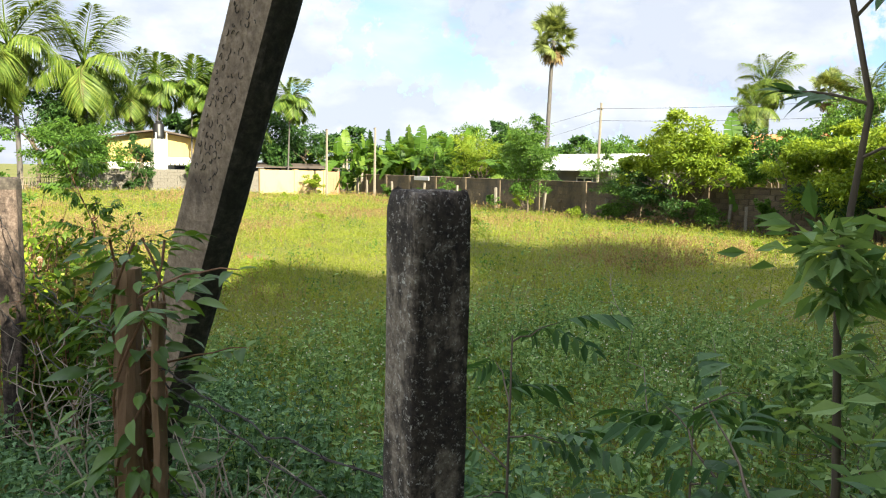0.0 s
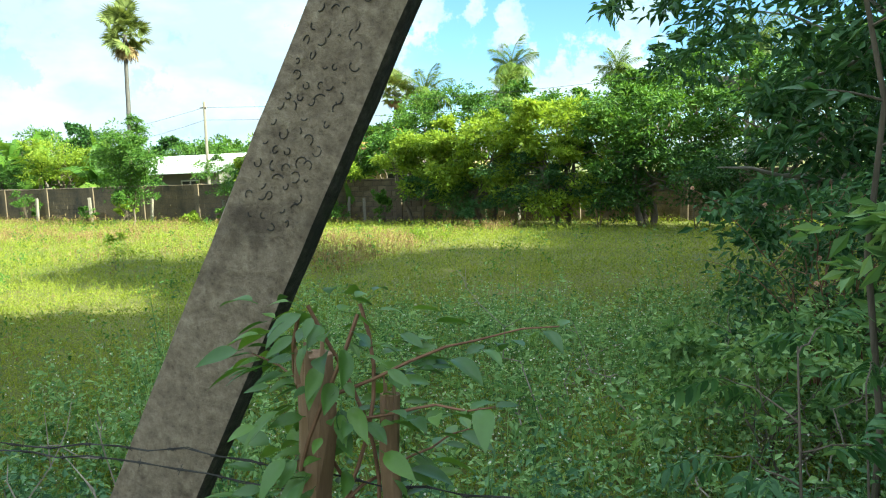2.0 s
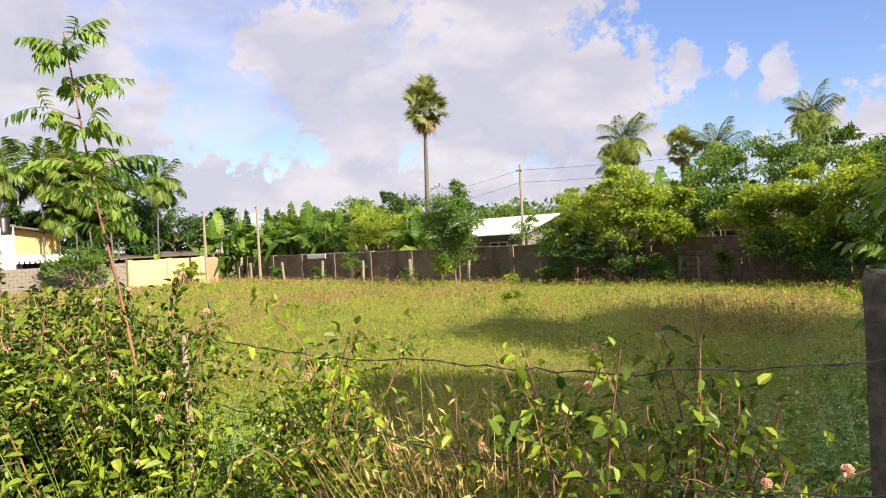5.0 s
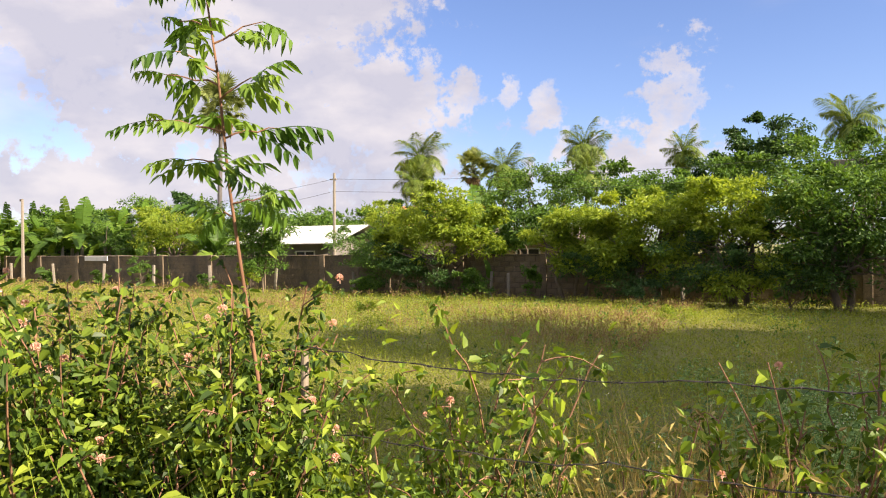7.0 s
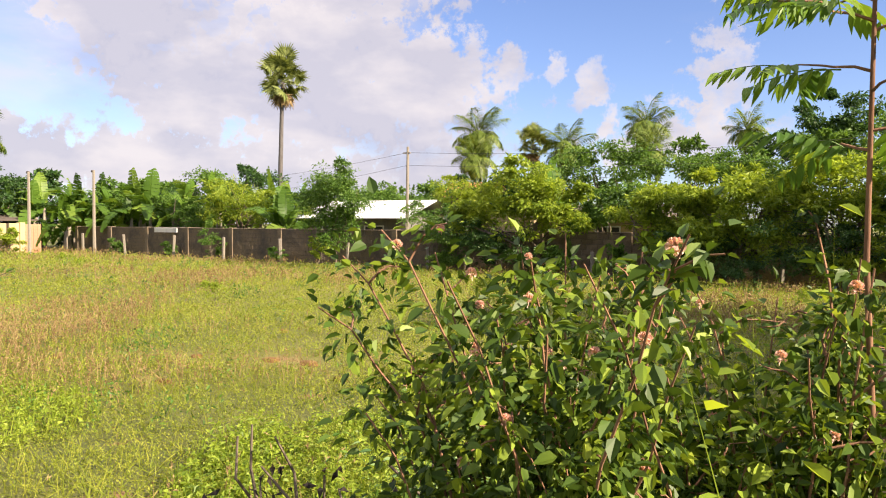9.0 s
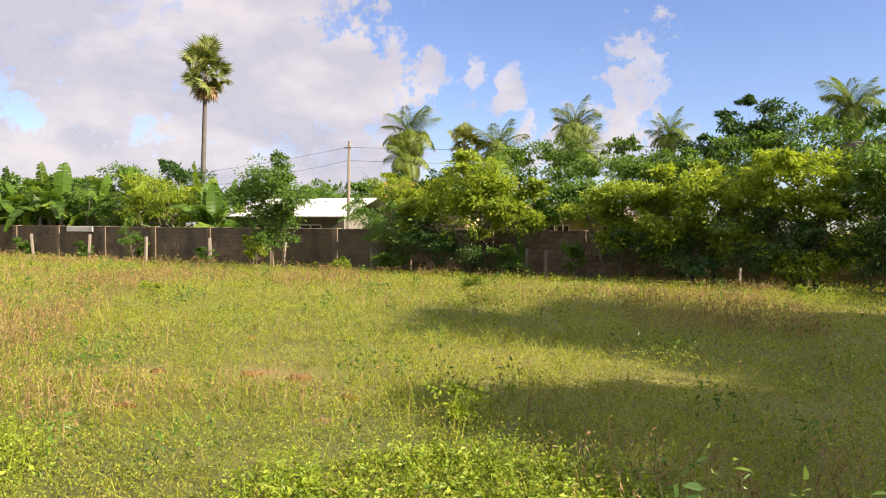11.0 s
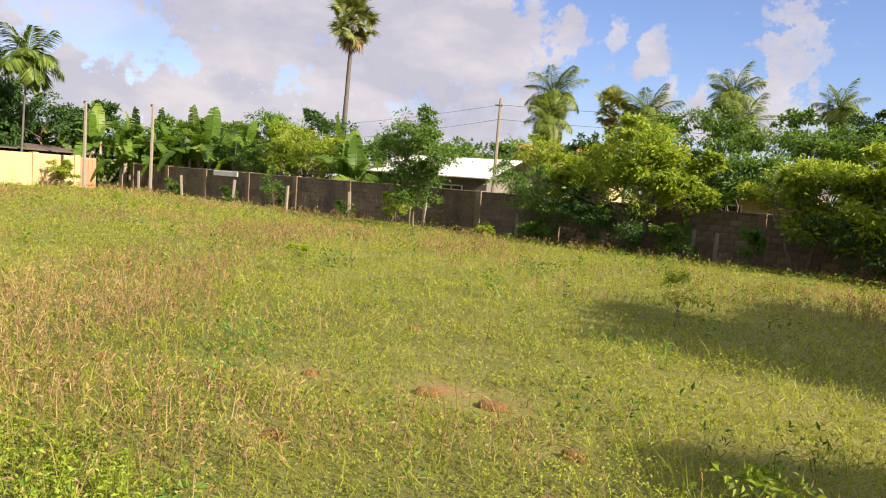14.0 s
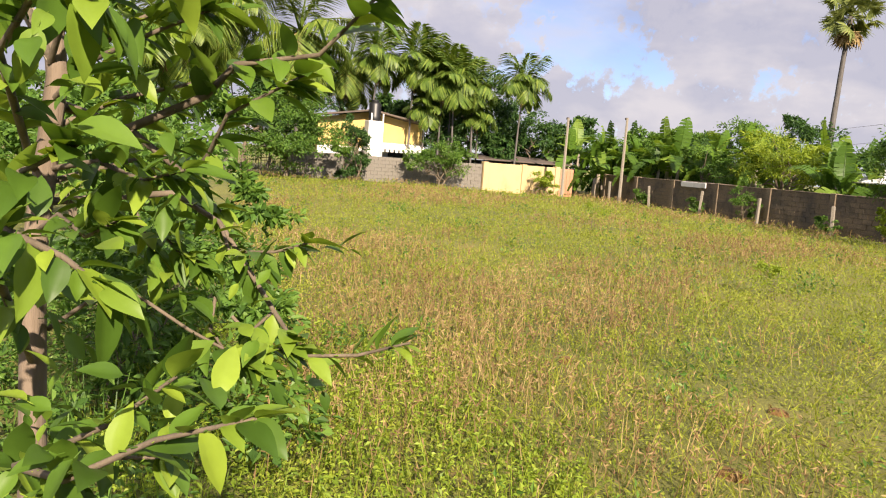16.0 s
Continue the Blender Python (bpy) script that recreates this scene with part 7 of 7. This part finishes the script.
# ---------------------------------------------------------------- lime tree at the end of the walk
def lime_tree():
    """A crooked young lime: thin trunk, spreading twigs in view and an unseen leafy crown added overhead to shade them.
    """
    o = np.array([-10.97, 1.18, 0])
    ob = thing("lime_tree", tuple(o), "lime tree with glossy light green oval leaves", "tree")
    shapes = [big_leaf("leaf", L, L * w, c, "leaf_lime") for L, w, c in ((0.070, 0.52, 0.25), (0.056, 0.56, 0.45), (0.078, 0.48, 0.35), (0.046, 0.55, 0.15))]
    tm = Mesh()
    tube(tm, np.array([(0, 0, -0.2), (0.005, 0.0, 0.5), (-0.01, 0.0, 1.0), (0, 0.0, 1.36), (-0.02, 0.03, 1.64), (-0.05, 0.0, 2.0), (-0.02, 0, 2.5)]), [0.027, 0.024, 0.02, 0.018, 0.015, 0.012, 0.006], 10, True, 0.1)
    part("trunk", tm, "bark_lime", ob, "", True)
    # (thickness, leaf step, leaf size, points)
    limbs = [(0.011, 0.016, 1.0, [(-10.98, 1.2, 1.55), (-11.07, 1.21, 1.60), (-10.97, 1.31, 1.57), (-10.93, 1.42, 1.63), (-10.90, 1.46, 1.68), (-10.82, 1.57, 1.70), (-10.74, 1.63, 1.78)]),
             (0.006, 0.017, 1.0, [(-10.97, 1.31, 1.57), (-10.93, 1.40, 1.50), (-10.86, 1.42, 1.54), (-10.81, 1.44, 1.60), (-10.73, 1.53, 1.66)]),
             (0.006, 0.019, 0.85, [(-10.98, 1.2, 1.45), (-11.01, 1.38, 1.47), (-10.95, 1.45, 1.43), (-10.82, 1.52, 1.31), (-10.74, 1.55, 1.26), (-10.70, 1.62, 1.27), (-10.65, 1.68, 1.30)]),
             (0.003, 0.014, 0.75, [(-10.95, 1.45, 1.43), (-10.89, 1.46, 1.39), (-10.83, 1.52, 1.40), (-10.79, 1.56, 1.42)]),
             (0.004, 0.050, 0.85, [(-10.98, 1.2, 1.25), (-10.90, 1.30, 1.34), (-10.83, 1.40, 1.28), (-10.80, 1.46, 1.25)]),
             (0.003, 0.010, 0.75, [(-10.83, 1.46, 1.30), (-10.78, 1.50, 1.26), (-10.75, 1.54, 1.27)]),
             (0.003, 0.009, 0.8, [(-10.88, 1.44, 1.32), (-10.84, 1.43, 1.28), (-10.80, 1.45, 1.25), (-10.76, 1.49, 1.24)]),
             (0.003, 0.009, 0.85, [(-10.82, 1.52, 1.31), (-10.80, 1.49, 1.29), (-10.77, 1.47, 1.26)]),
             (0.003, 0.008, 0.75, [(-11.0, 1.36, 1.44), (-10.96, 1.37, 1.40), (-10.93, 1.39, 1.38), (-10.90, 1.42, 1.37)]),
             (0.003, 0.012, 0.8, [(-10.98, 1.32, 1.45), (-10.93, 1.34, 1.40), (-10.90, 1.36, 1.36)]),
             (0.006, 0.014, 0.9, [(-10.97, 1.18, 1.00), (-10.62, 1.20, 1.18), (-10.48, 1.26, 1.22), (-10.44, 1.34, 1.27), (-10.40, 1.43, 1.30)]),
             (0.004, 0.015, 0.9, [(-10.62, 1.20, 1.18), (-10.52, 1.30, 1.26), (-10.48, 1.36, 1.32)]),
             (0.004, 0.014, 1.0, [(-10.75, 1.19, 1.12), (-10.62, 1.30, 1.18), (-10.56, 1.36, 1.20)]),
             (0.006, 0.014, 0.9, [(-10.97, 1.18, 1.20), (-10.60, 1.18, 1.42), (-10.46, 1.21, 1.47), (-10.43, 1.26, 1.45), (-10.41, 1.30, 1.42)]),
             (0.004, 0.014, 1.0, [(-10.60, 1.18, 1.42), (-10.48, 1.22, 1.52), (-10.44, 1.27, 1.55)]),
             (0.006, 0.014, 0.9, [(-10.97, 1.18, 1.5), (-10.65, 1.18, 1.64), (-10.54, 1.23, 1.70), (-10.50, 1.29, 1.68)]),
             (0.005, 0.012, 0.85, [(-10.99, 1.2, 1.62), (-10.95, 1.30, 1.72), (-10.90, 1.40, 1.78), (-10.84, 1.48, 1.80)]),
             (0.005, 0.012, 0.85, [(-10.99, 1.2, 1.60), (-10.88, 1.26, 1.66), (-10.80, 1.34, 1.70), (-10.76, 1.42, 1.74)]),
             (0.005, 0.012, 0.85, [(-10.99, 1.2, 1.56), (-11.05, 1.30, 1.62), (-11.08, 1.42, 1.66), (-11.06, 1.52, 1.70)]),
             (0.005, 0.012, 0.85, [(-10.98, 1.2, 1.50), (-10.88, 1.27, 1.52), (-10.80, 1.33, 1.50), (-10.74, 1.38, 1.52)]),
             (0.005, 0.012, 0.85, [(-10.98, 1.2, 1.48), (-11.05, 1.32, 1.52), (-11.06, 1.40, 1.48), (-11.02, 1.46, 1.44)]),
             (0.005, 0.013, 0.85, [(-10.98, 1.2, 1.66), (-10.86, 1.24, 1.76), (-10.74, 1.30, 1.80), (-10.66, 1.36, 1.82)]),
             (0.005, 0.013, 0.85, [(-10.99, 1.2, 1.70), (-11.02, 1.32, 1.80), (-11.0, 1.44, 1.84), (-10.95, 1.52, 1.86)]),
             (0.004, 0.013, 0.85, [(-10.97, 1.18, 1.40), (-10.90, 1.22, 1.44), (-10.80, 1.26, 1.42), (-10.74, 1.30, 1.45)])]
    for r, step, size, pts in limbs:
        p = np.array(pts) - o
        m = Mesh()
        tube(m, p, np.linspace(r, 0.002, len(p)), 7, False, 0.06)
        limb = part("branch", m, "bark", ob, "", True)
        L = np.concatenate([[0], np.cumsum(np.linalg.norm(np.diff(p, axis=0), axis=1))])
        x, i = L[-1] * 0.25, 0
        while x <= L[-1] + 1e-6:
            q, q2 = (np.array([np.interp(u, L, p[:, c]) for c in range(3)]) for u in (x, min(x + 0.02, L[-1])))
            ax = q2 - q if x < L[-1] - 0.02 else p[-1] - p[-2]
            ax = ax / max(np.linalg.norm(ax), 1e-6)
            tip = x > L[-1] - 0.045
            for _ in range(3 if tip else 1):
                side = np.cross(ax, rand_dir(1)[0])
                side /= np.linalg.norm(side)
                d = side * (0.55 if tip else 0.85) + ax * RNG.uniform(0.4, 1.0) + np.array([0, 0, RNG.uniform(-0.4, 0.3)])
                part("leaf", shapes[RNG.integers(4)], "", limb, m=aim(q, d, RNG.uniform(-35, 35), size * RNG.uniform(0.7, 1.12)))
            # short leafy side twigs inside the crown
            if i % 3 == 1 and step < 0.015:
                side = rand_dir(1, 0.2)[0]
                e = q + side * RNG.uniform(0.05, 0.12)
                for u in (0.5, 0.8, 1.0):
                    part("leaf", shapes[RNG.integers(4)], "", limb, m=aim(q + (e - q) * u, side + RNG.normal(size=3) * 0.6, RNG.uniform(-40, 40), size * RNG.uniform(0.65, 1.0)))
            x += step * RNG.uniform(0.75, 1.3)
            i += 1
    # unseen leafy crown overhead and beyond the trunk, added to shade the twigs
    tw, lf = Mesh(), Mesh()
    for _ in range(54):
        a = np.array([-0.02, 0.02, RNG.uniform(1.6, 2.4)])
        e = np.array([RNG.uniform(-0.45, 0.6), RNG.uniform(-0.55, 0.30), RNG.uniform(1.98, 2.5)])
        path = limb_path(a, e, 0.1, 7, 0.05)
        tube(tw, path, np.linspace(0.006, 0.002, 7), 5, False)
        q = path[RNG.integers(2, 7, 34)] + RNG.normal(size=(34, 3)) * 0.06
        oval_leaves(lf, q, rand_dir(34, -0.1), rand_dir(34, 0.9), 0.066 * RNG.uniform(0.7, 1.2, 34), 0.030)
    tagged(part("crown_twigs", tw, "stick_wood", ob), kind="stuff")
    tagged(part("crown_foliage", lf, "leaf_lime_crown", ob), kind="stuff")


leaf_material("leaf_lime_crown", (0.032, 0.075, 0.013), (0.075, 0.15, 0.02), (0.21, 0.30, 0.035), 0.34, 0.45)
lime_tree()
tree("shrub", (-14.0, 1.3, 0), [((0, 0, 0.7), (0.8, 0.6, 0.5)), ((-0.8, 0.2, 0.6), (0.8, 0.6, 0.45)), ((0.3, 0.5, 0.35), (0.7, 0.5, 0.3))], 7000, (0.06, 0.035), "leaf_mid", "leafy green shrub at the field's south edge behind the lime tree", "shrub", trunk_r=0.015, stems=4, fork=0.2)
tree("shrub", (-17.5, 1.6, 0), [((0, 0, 1.2), (1.2, 0.8, 0.8)), ((-1.0, 0, 1.0), (1.2, 0.8, 0.7)), ((0.6, 0.3, 0.6), (1.0, 0.7, 0.5))], 9000, (0.09, 0.05), "leaf_mid", "dense green shrub at the field's south edge", "shrub", trunk_r=0.02, stems=4, fork=0.2)
tree("shrub", (-23.0, 0.6, 0), [((0, 0, 1.6), (1.8, 1.2, 1.1)), ((-1.6, 0, 1.4), (1.6, 1.0, 1.0))], 8000, (0.12, 0.06), "leaf_mid", "tall green shrub at the field's south edge", "shrub", trunk_r=0.03, stems=4, fork=0.2)


def dead_twigs(n, lo, hi, zs, label):
    """Thin dead twigs tangled in the undergrowth."""
    m = Mesh()
    for _ in range(n):
        a = np.array([RNG.uniform(lo[0], hi[0]), RNG.uniform(lo[1], hi[1]), RNG.uniform(0, zs[0])])
        d = rand_dir(1, 0.9)[0] * (1, 0.5, 1)
        L = RNG.uniform(0.4, zs[1])
        path = limb_path(a, a + d * L, 0.05, 8, 0.05)
        tube(m, path, np.linspace(0.005, 0.0015, 8), 4, False)
        for _ in range(3):
            q = path[RNG.integers(2, 7)]
            tube(m, limb_path(q, q + rand_dir(1, 0.4)[0] * RNG.uniform(0.08, 0.25), 0.03, 4), np.linspace(0.0025, 0.001, 4), 4, False)
    tagged(new("dead_twigs", m.data("dead_twigs", "stick_wood")), label, "twigs", kind="stuff")


dead_twigs(70, (-3.6, 1.25), (-0.9, 1.75), (0.35, 0.9), "grey dead twigs tangled at the foot of the fence")
dead_twigs(40, (-2.4, 3.0), (0.6, 6.0), (0.3, 1.1), "bare thin twigs standing in the shaded weeds")
weed_patch("tall_herbs", 420, (-5.8, 2.2), (0.8, 7.0), 0.85, 0.05, "weed_leaf", "taller sparse herbs above the shaded weeds", 0, 12)
